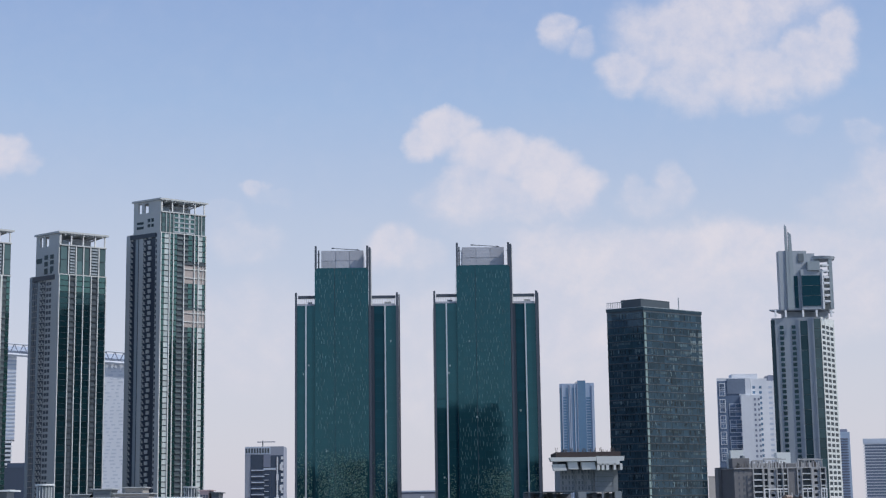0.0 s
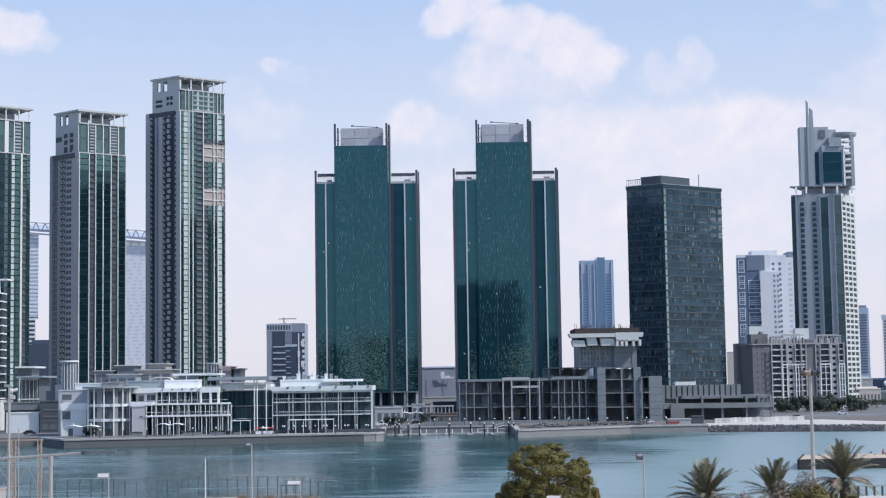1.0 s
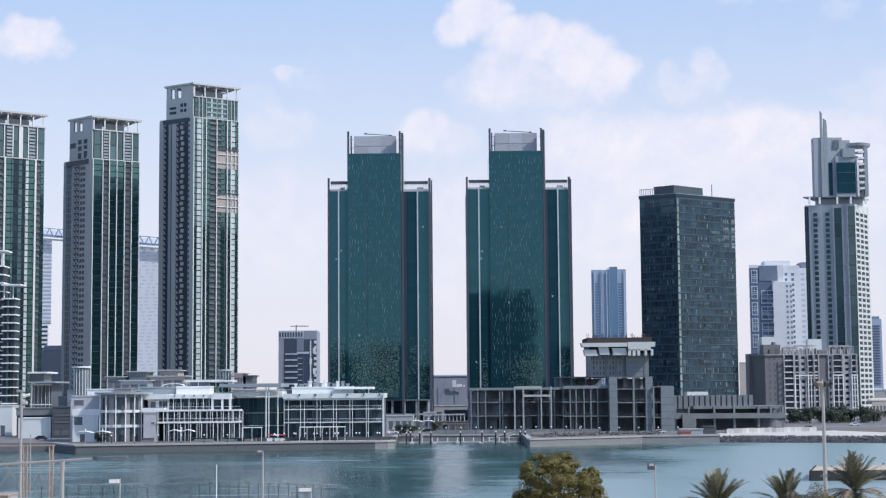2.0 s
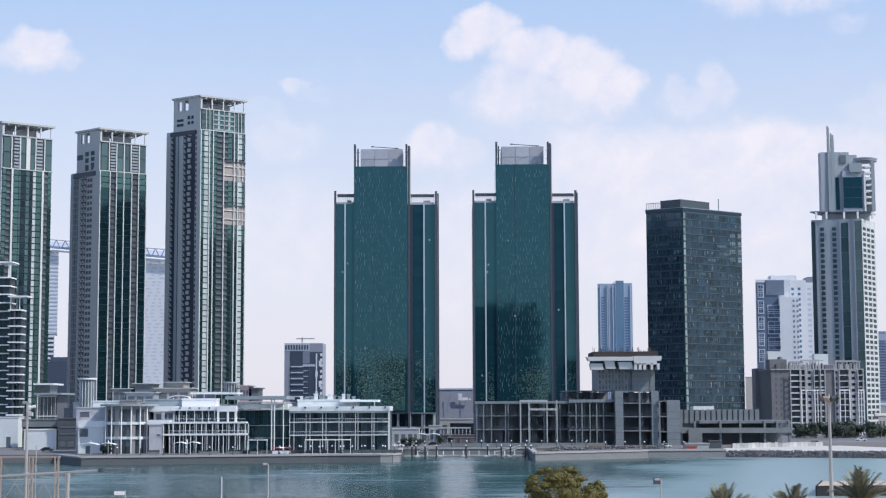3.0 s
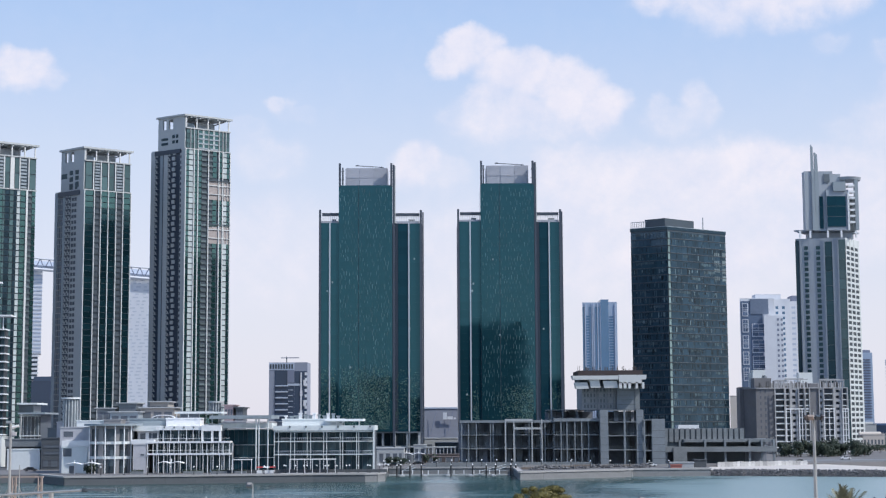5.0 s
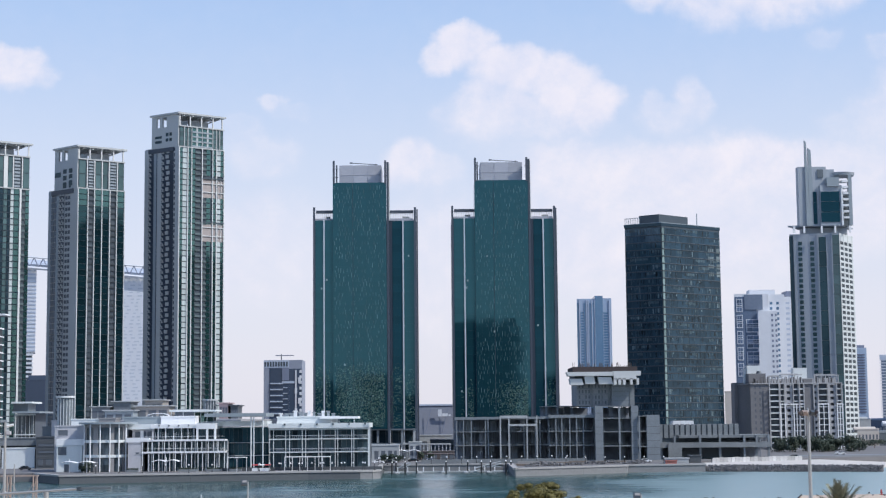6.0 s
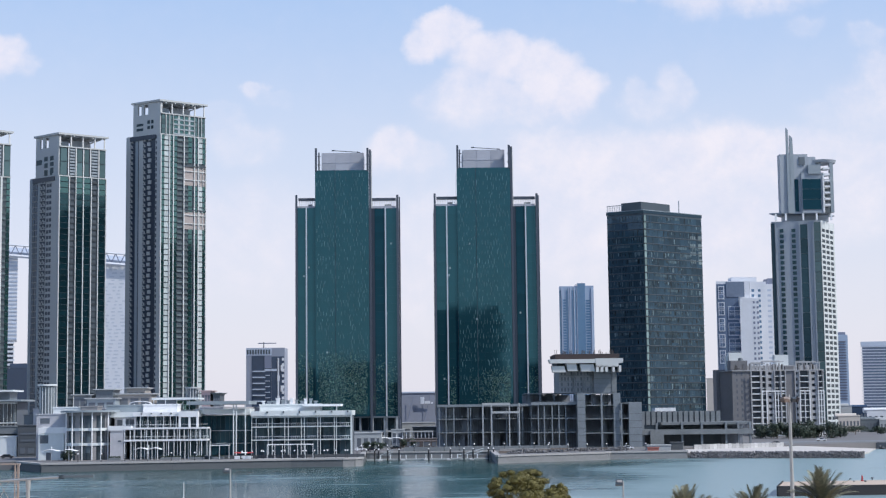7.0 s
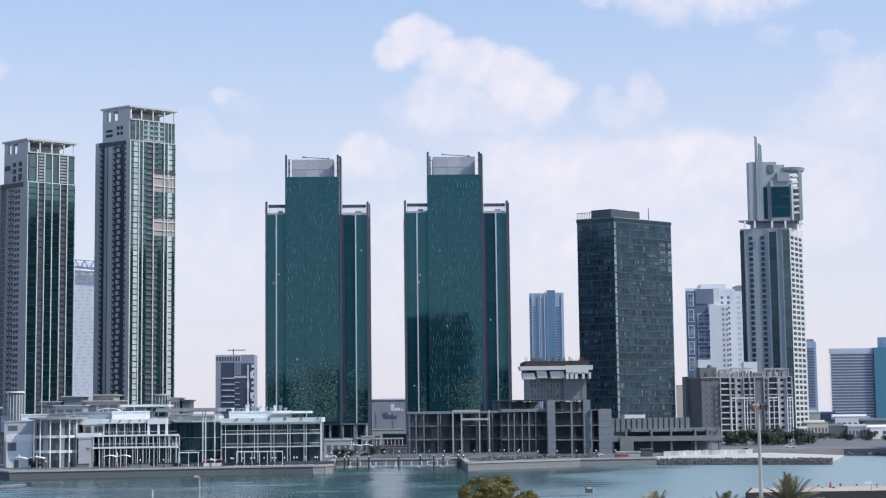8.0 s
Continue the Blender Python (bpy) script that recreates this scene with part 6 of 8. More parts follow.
for k in (0.1, 0.4, 0.47, 0.64, 0.76, 0.82):
    strip("rib", t, f, k * f.length, k * f.length + 0.7, G, bz - 1, 0.9, PALE_BLUE)
for k in (0.25, 0.8):
    strip("rib", t, f2, k * f2.length, k * f2.length + 0.8, G, bz - 1, 0.9, PALE_BLUE)
part("roof_band", box(B(), 149.91, 157.36, 1499, 1530, G, 135.26), BLUE_GLASS, t)

BOX_GLASS = material("box_window_glass", (0.12, 0.165, 0.245), 0.2, vary=0.2, each=0.3)
# pale tower with blue window boxes
t = thing("pale_tower", (223.14, 1100, G), "white tower with framed blue window boxes", "tower")
px0, px1, pz = 206.16, 229.5, 104.39
part("wall", prism(B(), turned(px0, px1, 1100, 1130), G, pz), HAZE_WHITE, t)
f = Face((px0, 1100), (px1, 1100))
PL = f.length
strip("glass_wall", t, f, 0.02 * PL, 0.66 * PL, 43.2, pz - 2, 0.2, BOX_GLASS)
for k in range(5):
    z = 100.87 - k * 11.09
    for a, b, kk in ((0.06, 0.24, 0), (0.34, 0.72, 1)):
        if kk and (k < 1 or k > 3):
            continue
        zz = z - (3 if kk else 0)
        fr = strip("window_frame", t, f, a * PL, b * PL, zz - 9.0, zz, 0.5, HAZE_WHITE, "white frame round a window group")
        strip("crossbar", fr, f, a * PL, b * PL, zz - 4.8, zz - 4.4, 0.7, HAZE_WHITE)
        for j in range(3):
            strip("window_pane", fr, f, a * PL + 0.5, (a + b) / 2 * PL - 0.1, zz - 8.4 + j * 2.8, zz - 6.0 + j * 2.8, 0.62, BOX_GLASS)
            strip("window_pane", fr, f, (a + b) / 2 * PL + 0.1, b * PL - 0.5, zz - 8.4 + j * 2.8, zz - 6.0 + j * 2.8, 0.62, BOX_GLASS)
strip("roof_glass", t, f, 0.3 * PL, 0.84 * PL, 93.44, pz - 0.5, 0.6, material("roof_slate_glass", (0.16, 0.20, 0.27), 0.25, vary=0.25, scale=0.1, fine=0.6))
part("blank_wall", prism(B(), turned(221.69, 234.87, 1096, 1120), G, 92.3), HAZE_WHITE, t)
f = Face((221.69, 1096), (234.87, 1096))
for k in (0.68, 0.88):
    window_column(t, f, k * f.length, (k + 0.1) * f.length, 27.59, 91.13, 18, 0.45, LAVENDER, 0.1)
part("rear_wall", box(B(), 230.48, 241.82, 1104, 1130, G, 104.15), HAZE_WHITE, t)
part("rear_wall", box(B(), 242.3, 248.58, 1108, 1130, G, 102.8), HAZE_WHITE, t)
f = Face((230.48, 1104), (241.82, 1104))
for k in (0.1, 0.5):
    window_column(t, f, k * f.length, (k + 0.16) * f.length, 27.66, 99.91, 20, 0.5, BLUE_GLASS, 0.1)
f = Face((242.3, 1108), (248.58, 1108))
window_column(t, f, 0.2 * f.length, 0.6 * f.length, 27.69, 100.21, 20, 0.4, PALE_BLUE, 0.1)
part("roof_box", box(B(), 245.63, 250.77, 1115, 1130, 102.8, 107.3), LAVENDER, t)
part("roof_box", box(B(), 218.6, 236.29, 1108, 1120, pz - 1, 107.74), HAZE_WHITE, t)

BEIGE = material("beige_render", (0.55, 0.51, 0.47), 0.8, vary=0.12, scale=0.05, fine=0.5)
plain_block("beige_block", "plain beige far block", 206.89, 217.43, 1150, 30, G, 38.04, BEIGE)

# slim tower and the wide curved hotel beyond the beach
t = thing("slim_tower", (398.83, 1500, G), "slim grey-blue far tower with storey bands", "tower")
part("wall", prism(B(), turned(388.07, 404.21, 1500, 1530), G, 84.17), BLUE_CLAD, t)
f = Face((388.07, 1500), (404.21, 1500))
bands(t, f, 0.5, f.length - 2, G + 20, 78.83, 22, 0.45, SLATE, 0.6, "window_band")
part("roof_box", box(B(), 394.83, 403.49, 1505, 1520, 84.17, 86.84), LAVENDER, t)
t = thing("wide_hotel", (493.65, 1700, G), "wide blue-glass far hotel with white balcony slabs", "building")
h0, h1, hz = 471.69, 518.68, 85.29
HOTEL_GLASS = material("hotel_glass", (0.13, 0.18, 0.27), 0.3, vary=0.2, scale=0.05, fine=0.4)
HOTEL_SLAB = material("hotel_slab", (0.50, 0.54, 0.62), 0.6, vary=0.15, scale=0.05, fine=0.4)
END_GLASS = material("teal_end_glass", (0.06, 0.19, 0.28), 0.3, vary=0.15, scale=0.03, fine=0.4)
part("wall", prism(B(), turned(h0 + 1.5, h1, 1700, 1740), G, hz), HOTEL_GLASS, t)
f = Face((h0, 1700), (h1, 1700))
bands(t, f, 0, f.length, G + 4, hz - 4, 24, 0.36, HOTEL_SLAB, 1.6, "balcony_slab")
strip("roof_edge", t, f, 0, f.length + 8, hz - 5, hz, 1.8, PALE_BLUE)
part("glass_end", box(B(), h1, 576.17, 1694, 1740, G, hz + 0.5), END_GLASS, t, "flat blue glass end wall")
part("roof_drum", tube(B(), (540.2, 1720, hz), (540.2, 1720, 97.61), 9, sides=20), PALE_BLUE, t)

# low halls between them
HALLS = [(279.82, 302.03, 1000, 14.7, HAZE_WHITE, "white low hall with a curved roof"),
         (250.43, 259.7, 960, 17.45, PALE_CONCRETE, "grey low hall beyond the beach"),
         (279.85, 293.25, 1040, 16.56, NAVY_GLASS, "low blue-grey glass hall"),
         (235.63, 247.85, 900, 11.78, BEIGE, "pale beige low building with a flat roof"),
         (248.56, 260.22, 905, 9.67, MID_CLAD, "dark low building beside the coast road"),
         (258.78, 271.67, 900, 9.24, PALE_CONCRETE, "pale low shed beside the coast road"),
         (285.75, 310.53, 960, 12.22, MID_CLAD, "dark grey low hall"),
         (268.65, 300.58, 890, 8.87, WHITE, "bright white long wall building"),
         (323.55, 366.68, 1000, 13.04, PALE_CONCRETE, "pale low hall beyond the road")]
for x0, x1, y, z, mat, label in HALLS:
    t = plain_block("low_hall", label, x0, x1, y, 24, G, z, mat, tuple((0.06 + 0.16 * k, 0.14 + 0.16 * k, 0.4, 0.7) for k in range(6)))
    part("roof_ridge", tube(B(), (x0, y + 8, z), (x1, y + 8, z), 1.6, sides=8), mat, t)

# angular grey hall between the twin towers
t = thing("angular_hall", (0.47, 900, G), "grey angular hall with a slanted front", "building")
a0, a1, az = -10.94, 12.53, 27.49
part("wall", box(B(), a0, a1, 903, 930, G, az), LAVENDER, t)
part("roof_edge", box(B(), a0, a1, 902, 931, az, az + 0.8), PALE_BLUE, t)
part("slanted_front", canted(B(), a0, a1, a0 + 1, a1 - 1, 896, 903, G, az - 1, -4.0), material("hall_cladding", (0.20, 0.215, 0.26), 0.5, vary=0.2, scale=0.1, fine=0.6), t)
f = Face((a0, 897.2), (a1, 897.2))
for u in (0.34, 0.74):
    bm = B()
    q = [f.m @ Vector((u * f.length - 0.55 * k, 0.3, az - 1.5 - 2.2 * k)) for k in range(7)]
    for c, d in zip(q, q[1:]):
        tube(bm, c, d, 0.2, sides=6)
    part("curved_rib", bm, LAVENDER, t)
sign = strip("sign", t, f, 0.50 * f.length, 0.54 * f.length, az - 6.0, az - 2.2, 0.6, HAZE_WHITE, "pale sign shapes")
for u, w, h in ((0.53, 0.03, 3.8), (0.56, 0.03, 3.8), (0.60, 0.13, 1.6), (0.75, 0.05, 1.0)):
    strip("sign_bar", sign, f, u * f.length, (u + w) * f.length, az - 6.0, az - 6.0 + h, 0.7, HAZE_WHITE)
for x0, x1, y, z, mat, label in ((-8.73, 7.76, 780, 11.69, PALE_CONCRETE, "low pale terrace wall between the towers"),
                                 (-3.08, 8.12, 740, 9.92, MID_CLAD, "low grey kiosk with pale posts"),
                                 (-8.26, 8.25, 670, 5.76, BALCONY_BROWN, "low brown brick terrace"),
                                 (-25.89, -15.08, 640, 8.99, PALE_CONCRETE, "low pale terrace building under a tent roof")):
    plain_block("terrace_block", label, x0, x1, y, 16, G, z, mat, ((0.1, 0.25, 0.1, 0.7), (0.35, 0.5, 0.1, 0.7), (0.6, 0.75, 0.1, 0.7), (0.82, 0.92, 0.1, 0.7)))

t = thing("terrace_colonnade", (0.5, 690, GROUND), "low pale colonnade with a flat roof between the towers", "colonnade")
part("roof", box(B(), -7.5, 6.0, 688, 694, 8.6, 9.1), PALE_CONCRETE, t)
for k in range(9):
    part("post", box(B(), -7.3 + k * 1.6, -7.0 + k * 1.6, 688.3, 688.6, GROUND, 8.6), HAZE_WHITE, t)
t = thing("terrace_awning", (3.0, 652, GROUND), "long brown awning on thin posts by the inlet", "awning")
part("cloth", canted(B(), -4.0, 10.0, -4.0, 10.0, 650, 655, 5.4, 5.8, -0.8), BALCONY_BROWN, t)
for k in range(6):
    part("post", tube(B(), (-3.8 + k * 2.7, 650.3, GROUND), (-3.8 + k * 2.7, 650.3, 5.5), 0.08, sides=6), PALE_CONCRETE, t)
for k, (x, y, z) in enumerate(((-17.5, 668, 6.4), (-12.0, 690, 9.6), (9.0, 700, 7.2))):
    plain_block("terrace_block", "low pale planted terrace by the tower foot", x, x + 5.5, y, 8, GROUND, z, PALE_CONCRETE if k % 2 else CONCRETE, ((0.1, 0.35, 0.2, 0.8), (0.55, 0.85, 0.2, 0.8)))

# plain skyline behind, low on the horizon
t = thing("skyline", (0, 2600, G), "low hazy skyline of far blocks", "skyline", kind="structure")
rnd = random.Random(7)
x = -1500
while x < 1500:
    w = rnd.uniform(30, 90)
    part("far_block", box(B(), x, x + w, 2600 + rnd.uniform(0, 200), 2860, G, G + rnd.uniform(4, 16)), PALE_BLUE if rnd.random() < 0.5 else HAZE_WHITE, t)
    x += w + rnd.uniform(0, 30)

# ---- quay, beach and water's edge ----
QUAY = material("quay_stone", (0.118, 0.126, 0.135), 0.85, vary=0.35, scale=0.2, fine=1.5, bump=0.3)
COPING = material("coping_stone", (0.38, 0.37, 0.365), 0.8, vary=0.2, scale=0.2, fine=1.5)


PALE_QUAY = material("pale_quay_concrete", (0.235, 0.235, 0.24), 0.85, vary=0.35, scale=0.15, fine=1.2, bump=0.3)


def quay_run(a, b, mat, top=2.25, label="dark grey stone quay wall with a pale coping"):
    f = Face(a, b)
    t = thing("quay_wall", (a[0], a[1], 0), label, "quay wall", kind="structure")
    n = max(1, int(f.length / 9))
    panels("stone_block", t, f, 0, f.length, -0.6, top, n, 1, mat, 0.03, 0.0, 0.35)
    strip("coping", t, f, -0.2, f.length + 0.2, top + 0.03, GROUND + 0.12, 0.6, COPING, v0=-1.2)


for i, (a, b) in enumerate(zip(QUAY_LINE, QUAY_LINE[1:])):
    quay_run(a, b, PALE_QUAY if i > 7 or 3 < i < 7 else QUAY)

tagged(part("quay_apron", prism(B(), [(-51.89, 522.5), (-25.2, 524.0), (-22.0, 525.4), (-20.3, 528.2), (-20.2, 533.6), (-53.93, 533.6)], GROUND, GROUND + 0.06), COPING), "pale stone apron on the quay", "pavement", kind="structure")

BEACH_SAND = material("pale_beach_sand", (0.54, 0.515, 0.49), 0.95, vary=0.2, scale=0.06, fine=1.2, bump=0.4)

# rocks
def rock_mesh(seed):
    rnd = random.Random(seed)
    bm = B()
    bmesh.ops.create_icosphere(bm, subdivisions=1, radius=1.0)
    for v in bm.verts:
        v.co *= rnd.uniform(0.7, 1.15)
        v.co.z *= 0.75
    return mesh_from("rock", bm, ROCK)


ROCKS = [rock_mesh(i) for i in range(5)]


def rock_bank(label, a, b, n, width, top, size):
    t = thing("rock_bank", (a[0], a[1], 0), label, "breakwater", kind="structure")
    f = Face(a, b)
    core = B()
    ends = []
    for u in (0.0, f.length):
        ends.append([core.verts.new(f.m @ Vector((u, v, z))) for v, z in ((0.3, -1.5), (-width * 0.45, top * 0.8), (-width * 0.8, top * 0.8), (-width, -1.5))])
    core.faces.new(ends[0]), core.faces.new(ends[1][::-1])
    for k in range(4):
        core.faces.new((ends[0][k], ends[0][(k + 1) % 4], ends[1][(k + 1) % 4], ends[1][k]))
    part("core", core, ROCK, t)
    rnd = random.Random(11)
    for i in range(n):
        k = rnd.random()
        u, v = f.length * (i + rnd.random()) / n, -width * k
        z = top * min(1.0, k * 2.2) * 0.85
        s = size * rnd.uniform(0.6, 1.25)
        put("rock", ROCKS[i % 5], t, f.at(u, v, z) @ pose(0, 0, 0, rnd.uniform(0, 360), rnd.uniform(0, 360), rnd.uniform(0, 360)) @ Matrix.Scale(s, 4))
    # smaller stones packed between the large ones
    verts, faces = [], []
    for i in range(n * 3):
        k = rnd.random()
        m = f.at(f.length * rnd.random(), 0.25 - width * 0.5 * k, top * k * 0.85) @ pose(0, 0, 0, rnd.uniform(0, 360), rnd.uniform(0, 360), 0) @ Matrix.Scale(size * rnd.uniform(0.4, 0.7), 4)
        base, rock = len(verts), ROCKS[i % 5]
        verts += [m @ v.co for v in rock.vertices]
        faces += [[base + j for j in q.vertices] for q in rock.polygons]
    me = bpy.data.meshes.new("small_stones")
    me.from_pydata(verts, [], faces)
    me.materials.append(ROCK)
    tagged(part("small_stones", me, ROCK, t), kind="stuff")
    return t


rock_bank("low breakwater of dark grey rocks", (94.8, 565), (150.5, 544.5), 299, 8, 2.4, 0.46)
rock_bank("far rock bank below the coast road", (187, 656), (330, 589), 170, 6, 2.6, 0.9)
# the beach rises from the rocks to the road
bm = B()
SHORE = [((95.5, 571), 1.9), ((147, 552), 1.3), ((168, 600), 0.5), ((188, 660), 0.15), ((151, 637), 2.2), ((100.5, 614), 1.9)]
upper, lower = [bm.verts.new((*p, z)) for p, z in SHORE], [bm.verts.new((*p, -2.0)) for p, z in SHORE]
for q in ((0, 1, 4, 5), (1, 2, 3, 4)):
    bm.faces.new([upper[k] for k in q])
for k in range(6):
    bm.faces.new((upper[k], upper[(k + 1) % 6], lower[(k + 1) % 6], lower[k]))
bm.faces.new(lower)
tagged(part("beach", bm, BEACH_SAND), "pale sand beach behind the breakwater", "beach", kind="structure")
tagged(part("coast_road", prism(B(), [(137.54, 660), (165.04, 672), (190, 677), (345, 612), (345, 628), (192, 696), (160, 692), (141.71, 680)], GROUND - 0.5, GROUND + 0.02), CONCRETE), "pale concrete coast road", "road", kind="structure")

# site hoarding along the beach
t = thing("site_hoarding", (124.38, 620, 1.9), "weathered white site hoarding leaning along the beach", "hoarding")
HOARD = material("weathered_white", (0.46, 0.46, 0.46), 0.8, vary=0.45, scale=0.3, fine=2.0, each=0.3)
f = Face((104.5, 611), (142.5, 627.8))
me = panel_mesh("hoarding_panel", f.length / 24 - 0.1, 2.1, 0.08, HOARD)
stay = mesh_from("post", box(B(), -0.08, 0.08, -0.6, -0.45, 0, 2.3), DARK_CLAD)
rnd = random.Random(91)
for i in range(24):
    u = f.length * (i + 0.5) / 24
    put("hoarding_panel", me, t, f.at(u, 0, 2.75 + rnd.uniform(-0.12, 0.1)) @ pose(0, 0, 0, rnd.uniform(-6, 4), rnd.uniform(-1.5, 1.5), 0))
    put("post", stay, t, f.at(u - f.length / 48, 0, 1.75))
plain_block("site_cabin", "low pale site cabin on the quay", 81.49, 89.98, 575, 4, GROUND, GROUND + 1.6, PALE_CONCRETE)
plain_block("site_cabin", "small dark site shed on the quay", 90.98, 95.26, 580, 4, GROUND, GROUND + 2.4, DARK_CONCRETE)
plain_block("red_barrier", "low faded red barrier on the quay", 81.05, 85.08, 571, 0.5, GROUND, GROUND + 0.9, material("faded_red", (0.42, 0.16, 0.13), 0.7), category="barrier")

RUBBLE = material("rubble", (0.12, 0.12, 0.125), 0.9, vary=0.5, scale=0.6, fine=3.0, bump=0.5, island=0.4)
PLANK = material("site_timber", (0.24, 0.20, 0.17), 0.85, vary=0.4, scale=0.5, fine=4.0, island=0.4)


def rubble_heap(x, y, w, d, h, seed):
    rnd = random.Random(seed)
    t = thing("rubble_heap", (x, y, GROUND), "low heap of grey rubble on the bare quay", "rubble", "rubble heaps")
    bm = B()
    for i in range(70):
        a, r = rnd.uniform(0, 6.283), rnd.random() ** 0.6
        px, py = x + w / 2 * r * math.cos(a), y + d / 2 * r * math.sin(a)
        e = rnd.uniform(0.15, 0.5)
        box(bm, -e, e, -e, e, -e * 0.6, e * 0.6, Matrix.Translation((px, py, GROUND + h * (1 - r) * 0.8 + 0.1)) @ pose(0, 0, 0, rnd.uniform(-30, 30), rnd.uniform(-30, 30), rnd.uniform(0, 180)))
    tagged(part("stones", bm, RUBBLE, t), kind="stuff")


def timber_stack(x, y, w, seed):
    rnd = random.Random(seed)
    t = thing("timber_stack", (x, y, GROUND), "stack of grey-brown site timber", "timber stack", "timber stacks")
    for i in range(14):
        z, dy = GROUND + 0.02 + (i // 5) * 0.26, (i % 5) * 0.34
        part("plank", box(B(), x - w / 2 + rnd.uniform(-0.4, 0.4), x + w / 2 + rnd.uniform(-0.4, 0.4), y + dy, y + dy + 0.28, z, z + 0.24), PLANK, t)


for k, (x, y, w, h) in enumerate(((33, 556, 6, 0.7), (41, 562, 9, 1.0), (49, 571, 7, 0.8), (56, 576, 10, 1.3), (63, 584, 8, 0.9), (70, 578, 6, 0.8), (38, 580, 9, 0.9), (74, 590, 7, 1.2))):
    rubble_heap(x, y, w, 4.0, h, 300 + k)
for k, (x, y, w) in enumerate(((30, 561, 4.0), (45, 578, 5.0), (59, 590, 4.5), (67, 590, 4.0), (52, 594, 6.0))):
    timber_stack(x, y, w, 400 + k)
KERB = material("rough_kerb", (0.30, 0.295, 0.29), 0.85, vary=0.4, scale=0.4, fine=2.0)
t = thing("rough_kerb", (50, 598, GROUND), "low rough concrete kerb along the building site", "kerb", kind="structure")
part("kerb", box(B(), 30.0, 92.0, 598, 598.6, GROUND, GROUND + 0.7), KERB, t)

# promenade wall, pontoons and their piles
t = thing("promenade_wall", (2.74, 606, GROUND), "long low grey promenade wall by the inlet", "wall", kind="structure")
part("wall", box(B(), -5.79, 56.04, 602, 603, GROUND, GROUND + 1.6), CONCRETE, t)
t = thing("promenade_wall", (-65.47, 536, GROUND), "low dark planter wall along the promenade", "wall", kind="structure")
part("wall", box(B(), -73.69, -18.26, 534, 535, GROUND, GROUND + 1.1), DARK_CONCRETE, t)
PILE = material("dark_pile", (0.03, 0.032, 0.036), 0.6, vary=0.2)
t = thing("pontoon", (2.61, 585, 0), "floating pontoon walkway with dark piles", "pontoon")
part("deck", box(B(), -19.16, 25.61, 582, 584.5, 0.05, 0.55), PALE_CONCRETE, t)
for k in range(5):
    x = -14.85 + k * 8.2
    part("finger_deck", box(B(), x, x + 1.4, 572, 582, 0.05, 0.45), PALE_CONCRETE, t)
me = mesh_from("pile", tube(B(), (0, 0, -2), (0, 0, 3.9), 0.28), PILE)
cap = mesh_from("pile_cap", tube(tube(B(), (0, 0, 3.9), (0, 0, 4.4), 0.3, 0.05), (0, 0, 3.88), (0, 0, 3.9), 0.3), WHITE)
for x, y in ((705, 575), (712, 583), (728, 580), (748, 582), (800, 581), (838, 582), (862, 581), (878, 578), (905, 582), (914, 576)):
    m = Matrix.Translation(((x - 784) * y / 2830.0, y, 0))
    p = put("pile", me, t, m)
    put("cap", cap, p, m)
for a, b in ((-9.86, -14.89), (23.58, 13.96)):
    g = thing("gangway", (b, 586, 0.5), "grey sloping gangway down to the pontoon", "gangway")
    bm = B()
    for dy in (0, 1.4):
        tube(bm, (a, 594 + dy, GROUND + 1.0), (b, 585 + dy, 1.5), 0.09, sides=5)
        tube(bm, (a, 594 + dy, GROUND), (b, 585 + dy, 0.5), 0.14, sides=5)
        for k in range(7):
            s = k / 6
            tube(bm, (a + (b - a) * s, 594 - 9 * s + dy, GROUND - (GROUND - 0.5) * s), (a + (b - a) * s, 594 - 9 * s + dy, GROUND - (GROUND - 0.5) * s + 1.0), 0.05, sides=4)
    part("truss", bm, GREY_CLAD, g)
    part("deck", canted(B(), min(a, b), max(a, b), min(a, b), max(a, b), 586, 593, 1.6, 1.75, 0), CONCRETE, g)

# pontoon ladders and white posts
me_post = mesh_from("pedestal", box(B(), -0.16, 0.16, -0.16, 0.16, 0, 1.5), WHITE)
for i in range(12):
    x = -14.21 + i * 3.1 + (i % 3) * 0.5
    tagged(new("service_pedestal", me_post), "small white service pedestal on the pontoon", "pedestal", "pontoon pedestals").location = (x, 583.2, 0.55)

# promenade lamps
GLOBE = bpy.data.materials.new("lamp_globe")
GLOBE.use_nodes = True
GLOBE.node_tree.nodes["Principled BSDF"].inputs["Base Color"].default_value = (0.9, 0.9, 0.9, 1)
GLOBE.node_tree.nodes["Principled BSDF"].inputs["Roughness"].default_value = 0.25
bm_globe = B()
bmesh.ops.create_icosphere(bm_globe, subdivisions=2, radius=0.27, matrix=Matrix.Translation((0, 0, 2.5)))
globe_me = mesh_from("globe", bm_globe, GLOBE)
pole_me = mesh_from("pole", tube(tube(B(), (0, 0, 0), (0, 0, 2.3), 0.09), (0, 0, 0), (0, 0, 0.35), 0.2), PILE)
